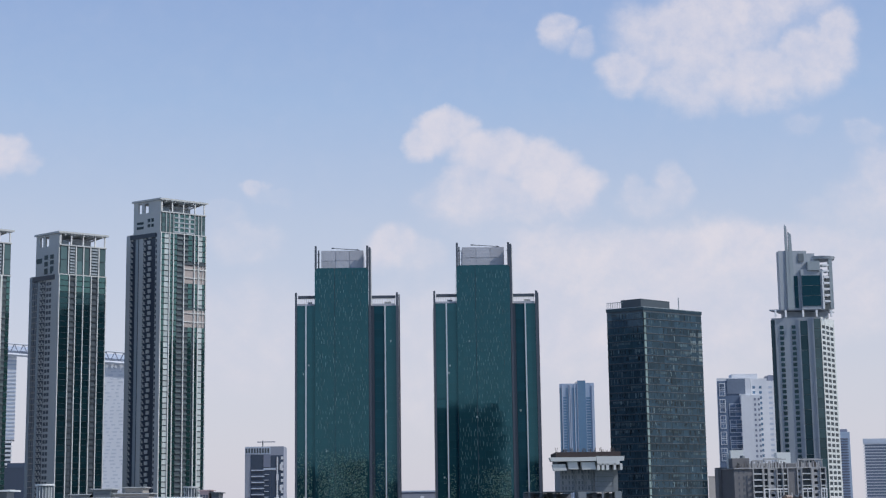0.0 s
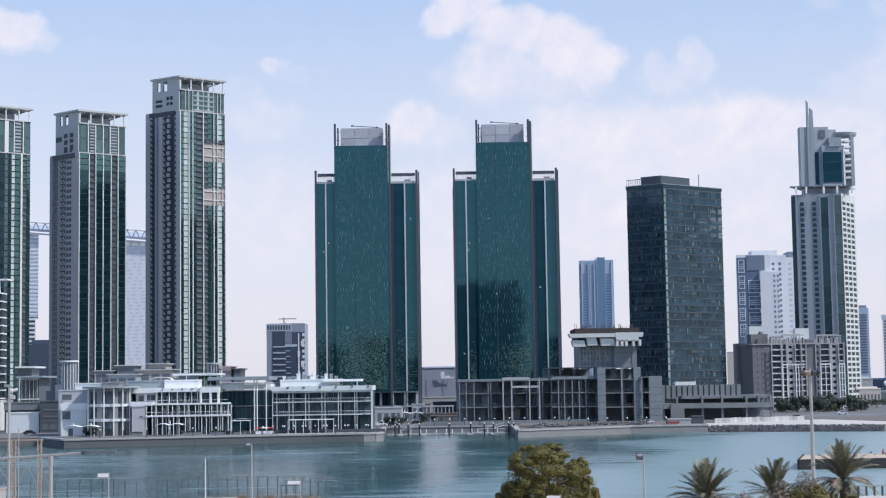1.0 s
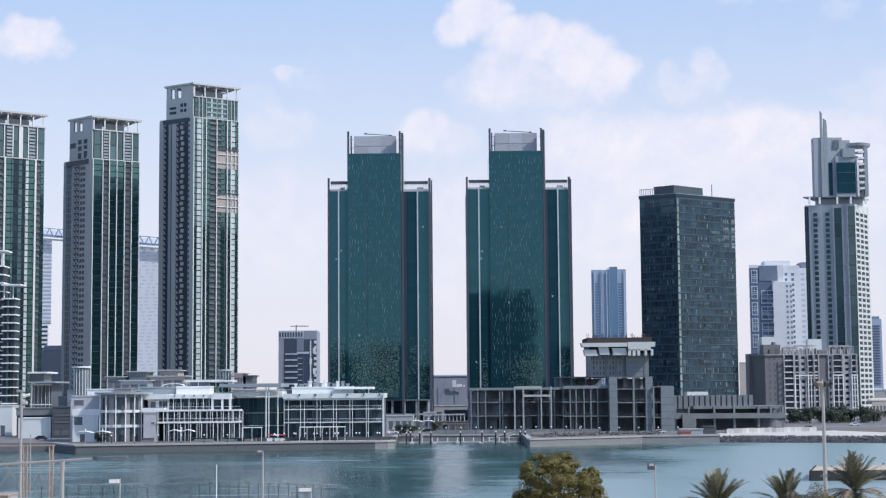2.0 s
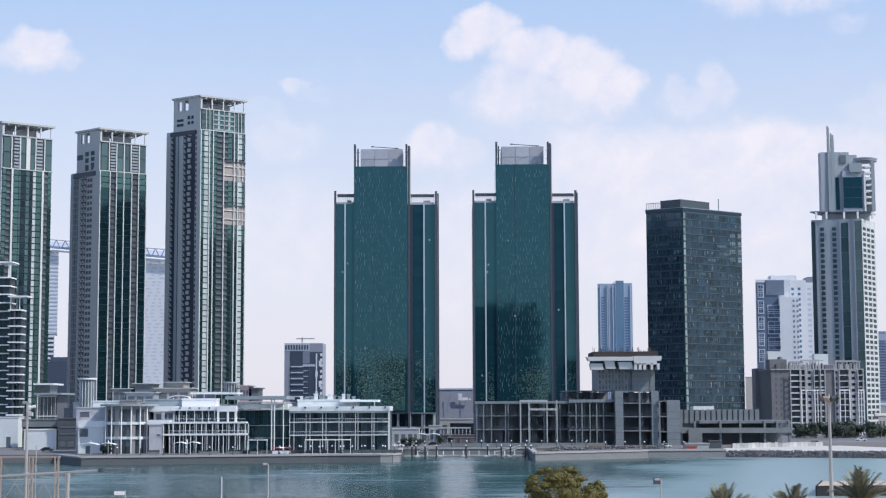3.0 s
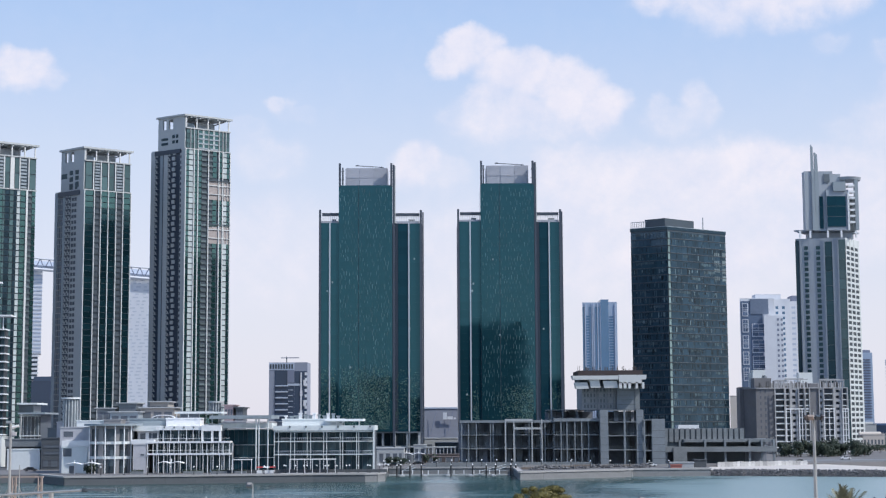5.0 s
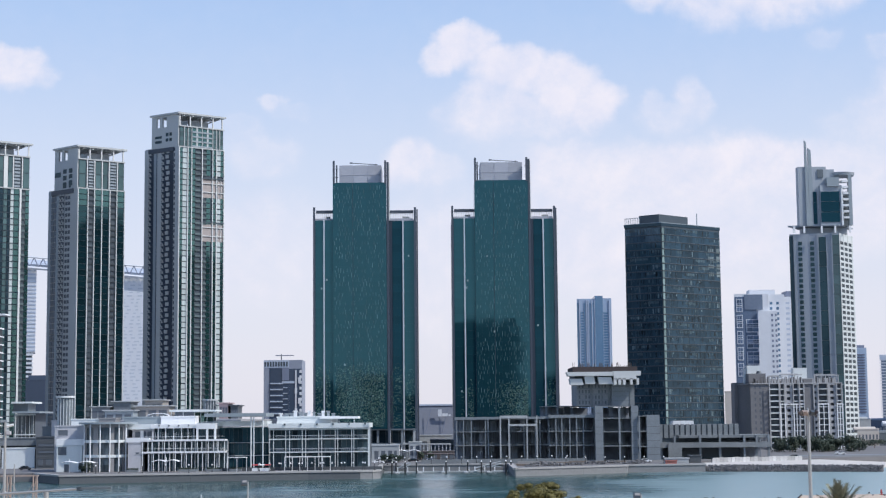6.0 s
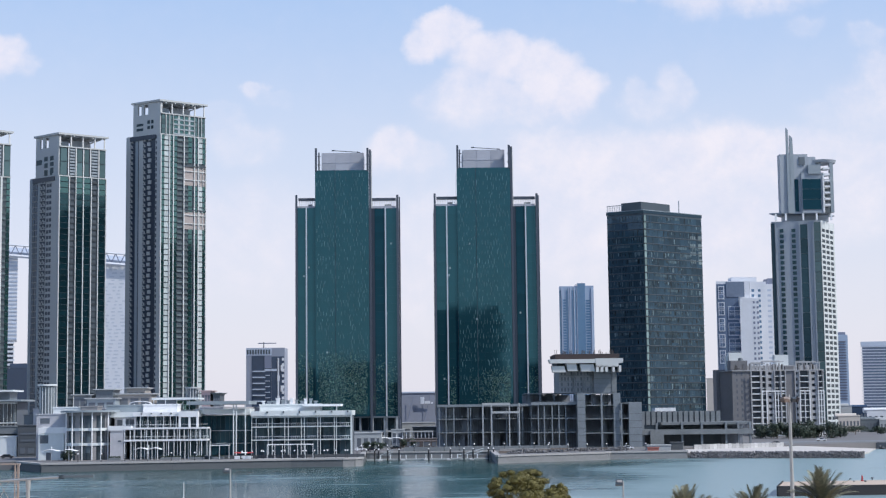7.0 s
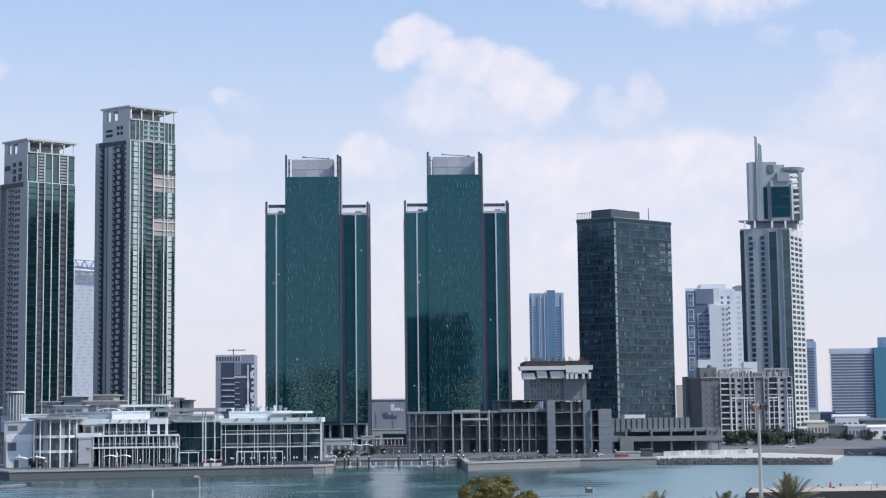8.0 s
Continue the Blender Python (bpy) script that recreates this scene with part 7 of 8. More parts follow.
for i, (px, y) in enumerate([(-58 + k * 2.3 + (k % 3) * 0.7, 526.5 + (k * 7 % 5) * 1.1) for k in range(18)] + [(-21.5 + k * 3.2, 594) for k in range(4)] + [(-2 + k * 5.6, 600) for k in range(10)] + [(46 + k * 7.0, 575) for k in range(6)] + [(-110 + k * 7.5, 520) for k in range(6)]):
    e = thing("promenade_lamp", (px, y, GROUND), "short dark lamp post with a white globe", "lamp post", "promenade lamps")
    put("pole", pole_me, e, Matrix.Translation((px, y, GROUND)))
    put("globe", globe_me, e, Matrix.Translation((px, y, GROUND)))

# tensile shades
def tent(x, y, w, h, posts, label):
    t = thing("shade_sail", (x, y, GROUND), label, "shade", "promenade shades")
    bm = B()
    n = 12
    rows = []
    for j in range(4):
        rows.append([bm.verts.new((x - w / 2 + w * i / n, y + j * 1.6, GROUND + h + 0.55 * abs(math.sin(math.pi * 2 * i / n)) - 0.12 * abs(j - 1.5))) for i in range(n + 1)])
    for j in range(3):
        for i in range(n):
            bm.faces.new((rows[j][i], rows[j][i + 1], rows[j + 1][i + 1], rows[j + 1][i]))
    ob = part("sail", bm, WHITE, t)
    ob.modifiers.new("thickness", "SOLIDIFY").thickness = 0.08
    for k in range(posts):
        px = x - w / 2 + w * (k + 0.5) / posts
        part("mast", tube(B(), (px, y + 2.4, GROUND), (px, y + 2.4, GROUND + h + 1.3), 0.14), WHITE, t)


tent(-118.02, 528, 11.5, 3.4, 2, "white double-mast shade sail on the quay")
tent(-89.03, 528, 9.0, 3.6, 1, "white shade sail in front of the glazed wing")
tent(-11.71, 640, 10.0, 4.2, 2, "white tensile shade by the tower foot")
tent(-19.89, 650, 6.5, 5.5, 1, "pale tent roof by the tower foot")
for x0, x1 in ((-68.97, -62.62), (-50.1, -35.09)):
    t = thing("pergola", ((x0 + x1) / 2, 531, GROUND), "thin white flat-roofed terrace pergola", "pergola", "terrace pergolas")
    part("roof", box(B(), x0, x1, 530, 533, GROUND + 4.4, GROUND + 4.65), WHITE, t)
    n = int((x1 - x0) / 2.2)
    for i in range(n + 1):
        x = x0 + (x1 - x0) * i / n
        part("post", box(B(), x - 0.08, x + 0.08, 530, 530.16, GROUND, GROUND + 4.4), WHITE, t)

# stalls and cars
def car(x, y, colour, label, turn=0):
    m = pose(x, y, GROUND + 0.02, 0, 0, turn)
    t = thing("parked_car", (x, y, GROUND), label, "car", "parked cars")
    bm = B()
    prof = ((-2.2, 0.35), (2.2, 0.35), (2.2, 0.8), (1.2, 0.9), (0.7, 1.42), (-1.0, 1.45), (-1.7, 0.95), (-2.2, 0.85))
    a, b = [bm.verts.new(m @ Vector((px, -0.85, pz))) for px, pz in prof], [bm.verts.new(m @ Vector((px, 0.85, pz))) for px, pz in prof]
    bm.faces.new(a), bm.faces.new(b[::-1])
    for i in range(len(prof)):
        j = (i + 1) % len(prof)
        bm.faces.new((a[i], b[i], b[j], a[j]))
    part("body", bm, colour, t)
    part("window", box(B(), -0.9, 0.75, -0.88, 0.88, 0.95, 1.35, m), DARK_GLASS, t)
    for wx in (-1.4, 1.35):
        for wy in (-0.8, 0.8):
            part("wheel", tube(B(), m @ Vector((wx, wy - 0.1, 0.3)), m @ Vector((wx, wy + 0.1, 0.3)), 0.32, sides=12), PILE, t)


CAR_DARK = material("dark_car_paint", (0.03, 0.03, 0.035), 0.25)
CAR_WHITE = material("white_car_paint", (0.75, 0.75, 0.76), 0.25)
CAR_RED = material("red_awning", (0.45, 0.06, 0.06), 0.5)
for x, y, c, w in ((-145.45, 570, CAR_DARK, "dark"), (-2.65, 625, CAR_WHITE, "white"), (-22.71, 620, CAR_WHITE, "white"), (-18.05, 610, CAR_DARK, "dark"),
                   (76.72, 592, CAR_WHITE, "white"), (173.0, 690, CAR_WHITE, "white"), (140.69, 632, CAR_DARK, "dark"), (-9.24, 632, CAR_DARK, "dark")):
    car(x, y, c, "%s car parked by the waterfront" % w)
for i, x in enumerate((-59.89, -57.66, -55.79)):
    t = thing("terrace_stall", (x, 530, GROUND), "small stall with a red and white awning", "stall", "terrace stalls")
    part("counter", box(B(), x - 0.9, x + 0.9, 529.5, 530.5, GROUND, GROUND + 1.0), WHITE, t)
    part("awning", canted(B(), x - 1.1, x + 1.1, x - 1.0, x + 1.0, 529.2, 531, GROUND + 1.9, GROUND + 2.2, -0.6), CAR_RED if i % 2 == 0 else WHITE, t)
    for dx in (-0.9, 0.9):
        part("pole", tube(B(), (x + dx, 530, GROUND), (x + dx, 530, GROUND + 2.0), 0.04, sides=5), PILE, t)

# ---- planting ----
def leaf_material(name, colour, tint):
    m = material(name, colour, 0.65, vary=0.35, scale=1.2, fine=6.0, tint=tint)
    t = m.node_tree
    geo = t.nodes.new("ShaderNodeNewGeometry")
    bsdf = t.nodes["Principled BSDF"]
    old = bsdf.inputs["Base Color"].links[0].from_socket
    gain = t.nodes.new("ShaderNodeMapRange")
    gain.inputs["To Min"].default_value, gain.inputs["To Max"].default_value = 0.72, 1.3
    t.links.new(geo.outputs["Random Per Island"], gain.inputs["Value"])
    v = t.nodes.new("ShaderNodeVectorMath")
    v.operation = "SCALE"
    t.links.new(old, v.inputs[0]), t.links.new(gain.outputs[0], v.inputs["Scale"])
    t.links.new(v.outputs[0], bsdf.inputs["Base Color"])
    return m


LEAF = leaf_material("olive_leaf", (0.10, 0.098, 0.020), (0.165, 0.135, 0.034))
DARK_LEAF = leaf_material("dark_leaf", (0.03, 0.05, 0.034), (0.045, 0.065, 0.045))
PALM_LEAF = leaf_material("palm_leaf", (0.155, 0.165, 0.10), (0.22, 0.21, 0.145))
DRY_LEAF = leaf_material("dry_palm_leaf", (0.24, 0.17, 0.12), (0.32, 0.24, 0.18))
DRY_BUSH = leaf_material("dry_bush", (0.17, 0.135, 0.10), (0.22, 0.175, 0.13))
BARK = material("bark", (0.16, 0.12, 0.09), 0.9, vary=0.4, scale=1.0, fine=8.0, bump=0.6)


def leaves(centres, count, size, rnd, shell=0.35, fray=0.0):
    """Small leaf blades on and in lobes given as centre and radii."""
    verts, faces = [], []
    for i in range(count):
        c, r = centres[i % len(centres)]
        d = Vector((rnd.gauss(0, 1), rnd.gauss(0, 1), rnd.gauss(0, 1))).normalized()
        k = rnd.random() ** shell + abs(rnd.gauss(0, fray))
        p = Vector((c[0] + d.x * r[0] * k, c[1] + d.y * r[1] * k, c[2] + d.z * r[2] * k))
        n = (d + Vector((rnd.gauss(0, 0.35), rnd.gauss(0, 0.35), rnd.gauss(0, 0.35) + 0.25))).normalized()
        a = n.cross(Vector((rnd.gauss(0, 1), rnd.gauss(0, 1), rnd.gauss(0, 1)))).normalized()
        b = a.cross(n)
        s = size * rnd.uniform(0.6, 1.4)
        j = len(verts)
        verts += [p - a * s, p + b * s * 0.5, p + a * s, p - b * s * 0.5]
        faces.append((j, j + 1, j + 2, j + 3))
    me = bpy.data.meshes.new("crown")
    me.from_pydata(verts, [], faces)
    return me


def tree(x, y, z, height, lobes, count, size, leaf, label, name="tree", trunk=0.22, limbs=9, fray=0.12):
    rnd = random.Random(int(x * 7 + y))
    t = thing(name, (x, y, z), label, "tree")
    bm = B()
    fork = Vector((x + rnd.uniform(-0.2, 0.2), y, z + height * 0.35))
    tube(bm, (x, y, z), fork, trunk, trunk * 0.75)
    for c, r in lobes[::max(1, len(lobes) // limbs)]:
        tube(bm, fork, (c[0], c[1], c[2] - r[2] * 0.2), trunk * 0.5, trunk * 0.15, 6)
    part("trunk", bm, BARK, t)
    me = leaves(lobes, count, size, rnd, fray=fray)
    me.materials.append(leaf)
    part("crown", me, leaf, t)
    return t


def plain_tree(x, y, z, h, w, leaf, label, count=900):
    rnd = random.Random(int(x * 13 + y * 3))
    lobes = [((x + rnd.uniform(-0.35, 0.35) * w, y + rnd.uniform(-0.3, 0.3) * w, z + h * rnd.uniform(0.18, 0.78)), (w * rnd.uniform(0.22, 0.38),) * 2 + (h * rnd.uniform(0.16, 0.24),)) for _ in range(9)]
    tree(x, y, z, h, lobes, count, 0.42, leaf, label)


rnd = random.Random(3)
for i in range(16):
    px = 1382 + i * 9.5
    plain_tree((px - 784) * 760 / 2835.0, 758 + rnd.uniform(-10, 10), GROUND, rnd.uniform(6.0, 9.5), rnd.uniform(5, 8), DARK_LEAF, "dark green street tree along the coast road")
for i in range(16):
    plain_tree(228 + i * 11.0 + rnd.uniform(-2, 2), 826 + rnd.uniform(0, 14), GROUND, rnd.uniform(3.2, 5.5), rnd.uniform(9, 13), DARK_LEAF, "dark green clipped tree beside the far road")
for px, y in ((690, 632), (702, 634), (716, 628), (757, 660), (770, 662), (166, 535), (52, 600), (45, 600), (60, 602), (812, 700)):
    plain_tree((px - 784) * y / 2835.0, y, GROUND, rnd.uniform(3.0, 4.5), rnd.uniform(3.0, 4.5), DARK_LEAF, "small dark green tree by the promenade", 260)

for x, w in ((-82.0, 6.5), (-73.5, 5.0), (-66.5, 4.0), (-100.5, 4.0)):
    t = thing("promenade_planter", (x, 532, GROUND), "grey concrete planter with dark clipped shrubs", "planter", "promenade planters")
    part("box", box(B(), x - w / 2, x + w / 2, 531.2, 532.8, GROUND, GROUND + 0.8), CONCRETE, t)
    lobes = [((x - w / 2 + w * (k + 0.5) / 6, 532, GROUND + 1.0), (w / 10, 0.7, 0.45)) for k in range(6)]
    me = leaves(lobes, 900, 0.12, rnd)
    me.materials.append(DARK_LEAF)
    part("shrubs", me, DARK_LEAF, t)

# ---- mainland behind the viewpoint ----
MAIN_WALL = material("mainland_render", (0.36, 0.34, 0.30), 0.8, vary=0.3, scale=0.05, fine=0.4, each=0.3)
MAIN_GREEN = material("mainland_green", (0.10, 0.13, 0.07), 0.8, vary=0.5, scale=0.08, fine=0.5, each=0.3)
rnd = random.Random(17)


# unseen blocks, added for the tower glass to mirror; heights guessed from its reflections
def mainland_block(x0, x1, y1, depth, h, mat):
    t = thing("mainland_block", ((x0 + x1) / 2, y1, 3.0), "plain mainland building with long window bands", "building", "mainland buildings")
    part("wall", box(B(), x0, x1, y1 - depth, y1, 3.0, h), mat, t)
    f = Face((x1, y1), (x0, y1))
    bands(t, f, 1.0, f.length - 1.0, 6.0, h - 1, max(2, int(h / 4)), 0.5, DARK_GLASS, 0.15, "window_band")


mainland_block(-4, 74, -24, 30, 109, NAVY_GLASS)
x = -330
while x < 420:
    w = rnd.uniform(24, 46)
    if x + w < -8 or x > 80:
        mainland_block(x, x + w, rnd.uniform(-110, -50), 24, rnd.uniform(30, 66), MAIN_WALL if rnd.random() < 0.6 else MAIN_GREEN)
    x += w + rnd.uniform(3, 14)

# two tall island towers beyond the view, mirrored in the residential fronts
for x0, y0, w, d, h in ((404, 528, 44, 78, 226), (404, 640, 44, 84, 178)):
    t = thing("mirrored_tower", (x0 + w / 2, y0, GROUND), "tall dark island tower with window bands", "tower", "far island towers")
    part("wall", box(B(), x0, x0 + w, y0, y0 + d, GROUND, h), DARK_CLAD, t)
    part("stepped_top", box(B(), x0, x0 + w, y0 + d * 0.2, y0 + d * 0.7, h, h + 9), DARK_CLAD, t)
    bands(t, Face((x0, y0 + d), (x0, y0)), 2.0, d - 2.0, 8.0, h - 2, 24, 0.5, DARK_GLASS, 0.2, "window_band")

# ---- near shore ----
NZ = 3.0
x, y = 9.77, 150
lob = []
for px, py, w, h in ((945, 815, 42, 34), (978, 804, 34, 23), (962, 836, 54, 38), (1003, 843, 36, 36), (1033, 824, 19, 22), (925, 850, 38, 34), (1035, 855, 26, 34), (982, 868, 56, 38), (905, 876, 22, 24), (958, 795, 26, 18), (1042, 872, 17, 26), (930, 880, 45, 30), (1015, 885, 45, 34)):
    lob.append((((px - 784) * 150 / 2836.0, 150 + random.Random(px).uniform(-2.0, 2.0), 18 - (py - 671) * 150 / 2827.0), (w * 150 / 2827.0, w * 150 / 2827.0, h * 150 / 2827.0)))
rnd = random.Random(8)
clumps = []
for c, r in lob:
    clumps += [(c, (r[0] * 0.84, r[1] * 0.84, r[2] * 0.84))] * 4
    for k in range(12):
        d = Vector((rnd.gauss(0, 1), rnd.gauss(0, 1) - 0.5, rnd.gauss(0, 1) + 0.3)).normalized()
        q, far = rnd.uniform(0.18, 0.34), rnd.uniform(0.84, 1.04)
        clumps.append(((c[0] + d.x * r[0] * far, c[1] + d.y * r[1] * far, c[2] + d.z * r[2] * far), (r[0] * q, r[1] * q, r[2] * q * 0.85)))
tree(x, y, NZ, 9.5, clumps, 95000, 0.085, LEAF, "broad olive-green shore tree with a dense rounded crown", trunk=0.3, fray=0.13)


def frond_mesh(length, droop, lift, leaf, seed, width=0.75):
    """A feathered palm leaf that arches outward along +x."""
    rnd = random.Random(seed)
    pts = [Vector((0, 0, 0))]
    a = lift
    n = 14
    for i in range(n):
        pts.append(pts[-1] + Vector((math.cos(a), 0, math.sin(a))) * length / n)
        a -= droop / n
    verts, faces = [], []
    for i in range(n):
        for q in ((pts[i], pts[i + 1]),):
            k = len(verts)
            w = 0.035 * (1 - i / n) + 0.008
            verts += [q[0] + Vector((0, -w, 0)), q[0] + Vector((0, w, 0)), q[1] + Vector((0, w * 0.8, 0)), q[1] + Vector((0, -w * 0.8, 0))]
            faces.append((k, k + 1, k + 2, k + 3))
    for i in range(2, n):
        for s in range(3):
            p = pts[i].lerp(pts[i + 1] if i + 1 <= n else pts[i], s / 3)
            way = (pts[min(i + 1, n)] - pts[i]).normalized()
            reach = width * math.sin(math.pi * (0.12 + 0.8 * i / n)) * rnd.uniform(0.75, 1.1)
            for side in (-1, 1):
                tip = p + way * reach * 0.75 + Vector((0, side * reach * 0.65, rnd.uniform(-0.25, 0.12) * reach))
                k = len(verts)
                verts += [p - way * 0.055, p + way * 0.055, tip]
                faces.append((k, k + 1, k + 2))
    me = bpy.data.meshes.new("frond")
    me.from_pydata(verts, [], faces)
    me.materials.append(leaf)
    return me


GREEN_FRONDS = [frond_mesh(3.3, d, l, PALM_LEAF, i) for i, (d, l) in enumerate(((0.5, 1.42), (0.7, 1.25), (0.9, 1.0), (0.5, 1.5), (1.1, 0.7), (1.3, 0.35)))]
DRY_FRONDS = [frond_mesh(3.0, 0.9, l, DRY_LEAF, 20 + i, 0.55) for i, l in enumerate((0.3, -0.15, -0.75))]


def palm(x, y, top, seed, scale, green, dry, label, lean=0.0):
    rnd = random.Random(seed)
    t = thing("date_palm", (x, y, NZ), label, "palm", "shore palms")
    bm = B()
    segs = 9
    for i in range(segs):
        z0, z1 = NZ + (top - NZ) * i / segs, NZ + (top - NZ) * (i + 1) / segs
        tube(bm, (x + lean * i / segs, y, z0), (x + lean * (i + 1) / segs, y, z1), 0.26, 0.32, 10)
    part("trunk", bm, BARK, t)
    for i in range(green + dry):
        fr = rnd.choice(GREEN_FRONDS) if i < green else rnd.choice(DRY_FRONDS)
        s = scale * rnd.uniform(0.85, 1.12)
        put("frond" if i < green else "dry_frond", fr, t, Matrix.Translation((x + lean, y, top)) @ pose(0, 0, 0, rnd.uniform(-8, 8), rnd.uniform(-14, 10), i * 137.5 + rnd.uniform(-15, 15)) @ Matrix.Scale(s, 4),
            "" if i < green else "drooping dry brown leaf")


palm(23.05, 140, 7.54, 5, 1.08, 60, 52, "date palm with upright green fronds above dry brown ones")
palm(28.53, 138, 7.92, 9, 1.0, 52, 12, "bushy date palm with grey-green arching fronds")
palm(33.77, 136, 9.37, 14, 1.02, 44, 44, "tall date palm with a ragged crown and dry skirt", 0.2)

def bush(x, y, z, w, h, leaf, label, count):
    rnd = random.Random(int(x * 31 + y))
    lobes = [((x + rnd.uniform(-0.5, 0.5) * w, y + rnd.uniform(-0.4, 0.4) * w, z + h * rnd.uniform(0.3, 0.65)), (w * 0.28, w * 0.28, h * 0.4)) for _ in range(6)]
    t = thing("shrub", (x, y, z), label, "shrub")
    bm = B()
    for c, _ in lobes:
        tube(bm, (x, y, z), (c[0], c[1], c[2]), 0.05, 0.02, 5)
    part("stem", bm, BARK, t)
    me = leaves(lobes, count, 0.1, rnd)
    me.materials.append(leaf)
    part("foliage", me, leaf, t)


for px, py, y, w, leaf in ((1398, 846, 132, 3.8, DRY_BUSH), (1440, 838, 134, 4.4, DRY_BUSH), (1480, 858, 130, 3.4, LEAF), (1345, 868, 133, 3.6, DRY_BUSH), (1530, 866, 131, 3.0, LEAF), (1300, 872, 134, 3.6, DRY_BUSH), (1420, 856, 131, 3.6, LEAF)):
    top = 18 - (py - 672) * y / 2827.0
    bush((px - 784) * y / 2836.0, y, NZ, w, (top - NZ), leaf, "tall dry brown-green shrub among the palms", 22000)
for px, y, w in ((440, 214, 1.6), (472, 212, 1.5), (486, 212, 1.3), (518, 210, 2.4), (545, 210, 2.0), (562, 208, 1.6)):
    bush((px - 784) * y / 2836.0, y, NZ, w, 1.1, DRY_BUSH, "low dry shrub on the sand by the fence", 500)

# shoreline security fence
WIRE = material("galvanised_wire", (0.36, 0.38, 0.39), 0.5, metal=0.4, vary=0.15)
POST = material("fence_post", (0.075, 0.085, 0.095), 0.55, vary=0.2)
FENCE = [(-57.71, 219.9), (-49.45, 220.9), (-41.69, 220.8), (-33.85, 225.3), (-22.26, 220.1), (-13.96, 213.5)]
fence = thing("security_fence", (*FENCE[0], NZ), "chain-link security fence with forked barbed-wire posts", "fence")
post_me = mesh_from("post", tube(tube(tube(B(), (0, 0, 0), (0, 0, 2.5), 0.055, sides=6), (0, 0, 2.5), (-0.28, -0.1, 2.95), 0.045, sides=5), (0, 0, 2.5), (0.28, 0.1, 2.95), 0.045, sides=5), POST)
mesh_bm, coil_bm = B(), B()
for (a, b) in zip(FENCE, FENCE[1:]):
    f = Face(a, b, NZ)
    n = max(2, round(f.length / 1.55))
    for i in range(n):
        put("post", post_me, fence, f.at(f.length * i / n, 0, 0))
    k = 0.0
    while k < f.length:
        for s in (-1, 1):
            e = min(max(k + s * 2.4, 0), f.length)
            hgt = abs(e - k)
            if hgt > 0.2:
                tube(mesh_bm, f.m @ Vector((k, 0, 0.05)), f.m @ Vector((e, 0, 0.05 + hgt)), 0.012, sides=3)
        k += 0.28
    for w in (0.1, 2.45, 2.7, 2.9):
        tube(mesh_bm, f.m @ Vector((0, 0, w)), f.m @ Vector((f.length, 0, w)), 0.015, sides=3)
    turns = int(f.length / 0.5)
    prev = None
    for j in range(turns * 8):
        q = f.m @ Vector((f.length * j / (turns * 8), 0.28 * math.cos(j * math.pi / 4), 2.75 + 0.28 * math.sin(j * math.pi / 4)))
        if prev is not None:
            tube(coil_bm, prev, q, 0.018, sides=3)
        prev = q
tagged(part("wire_mesh", mesh_bm, material("green_coated_wire", (0.06, 0.10, 0.10), 0.6, vary=0.15), fence), kind="stuff")
tagged(part("barbed_coil", coil_bm, WIRE, fence), kind="stuff")

# lamp posts and masts
STEEL = material("galvanised_steel", (0.46, 0.46, 0.45), 0.45, metal=0.5, vary=0.2, scale=0.6, fine=4.0)
RUST = material("weathered_orange_steel", (0.42, 0.33, 0.28), 0.7, vary=0.45, scale=0.8, fine=5.0, tint=(0.30, 0.25, 0.22))


def flood_post(x, y, top, label, side=-1, lamp=0.7):
    t = thing("flood_lamp_post", (x, y, NZ), label, "lamp post", "shore lamp posts")
    part("pole", tube(tube(B(), (x, y, NZ), (x, y, top), 0.12, 0.085), (x, y, NZ), (x, y, NZ + 0.3), 0.25), STEEL, t)
    m = pose(x + side * lamp * 0.55, y, top - 0.15, -28, 0, side * 12)
    h = part("lamp_housing", box(B(), -lamp / 2, lamp / 2, -0.18, 0.18, -0.3, 0.32, m), DARK_CLAD, t)
    part("hood", box(B(), -lamp / 2 - 0.08, -lamp / 2, -0.2, 0.2, -0.34, 0.36, m), DARK_CLAD, h)
    part("lens", box(B(), -lamp / 2 + 0.1, lamp / 2 - 0.06, -0.22, -0.17, -0.05, 0.24, m), COPING, h)
    part("bracket", tube(B(), (x, y, top - 0.1), m @ Vector((0, 0.2, 0)), 0.05, sides=6), STEEL, t)


def box_lamp(x, y, top, w, label):
    t = thing("box_lamp_post", (x, y, NZ), label, "lamp post", "shore lamp posts")
    part("pole", tube(B(), (x, y, NZ), (x, y, top), 0.085, 0.07), STEEL, t)
    h = part("lamp_head", box(B(), x - w, x - 0.08, y - 0.25, y + 0.25, top - 0.5, top - 0.12), WHITE, t)
    part("lens", box(B(), x - w + 0.1, x - 0.2, y - 0.2, y + 0.2, top - 0.53, top - 0.5), GREY_CLAD, h)


flood_post(-23.45, 200, 10.96, "grey lamp post with a single tilted floodlight")
flood_post(22.08, 175, 10.05, "grey lamp post with a tilted floodlight beside the tree")
box_lamp(-36.06, 175, 9.07, 1.15, "slim grey post with a flat white lamp head")
box_lamp(-17.85, 205, 6.21, 1.6, "short post with a white box lamp at the fence corner")
box_lamp(10.75, 145, 8.01, 1.25, "slim post with a white box lamp in front of the tree")
t = thing("flag_pole", (-29.21, 200, NZ), "thin bare white pole on the sand", "pole")
part("pole", tube(B(), (-29.21, 200, NZ), (-29.21, 200, 9.41), 0.07, 0.05), WHITE, t)
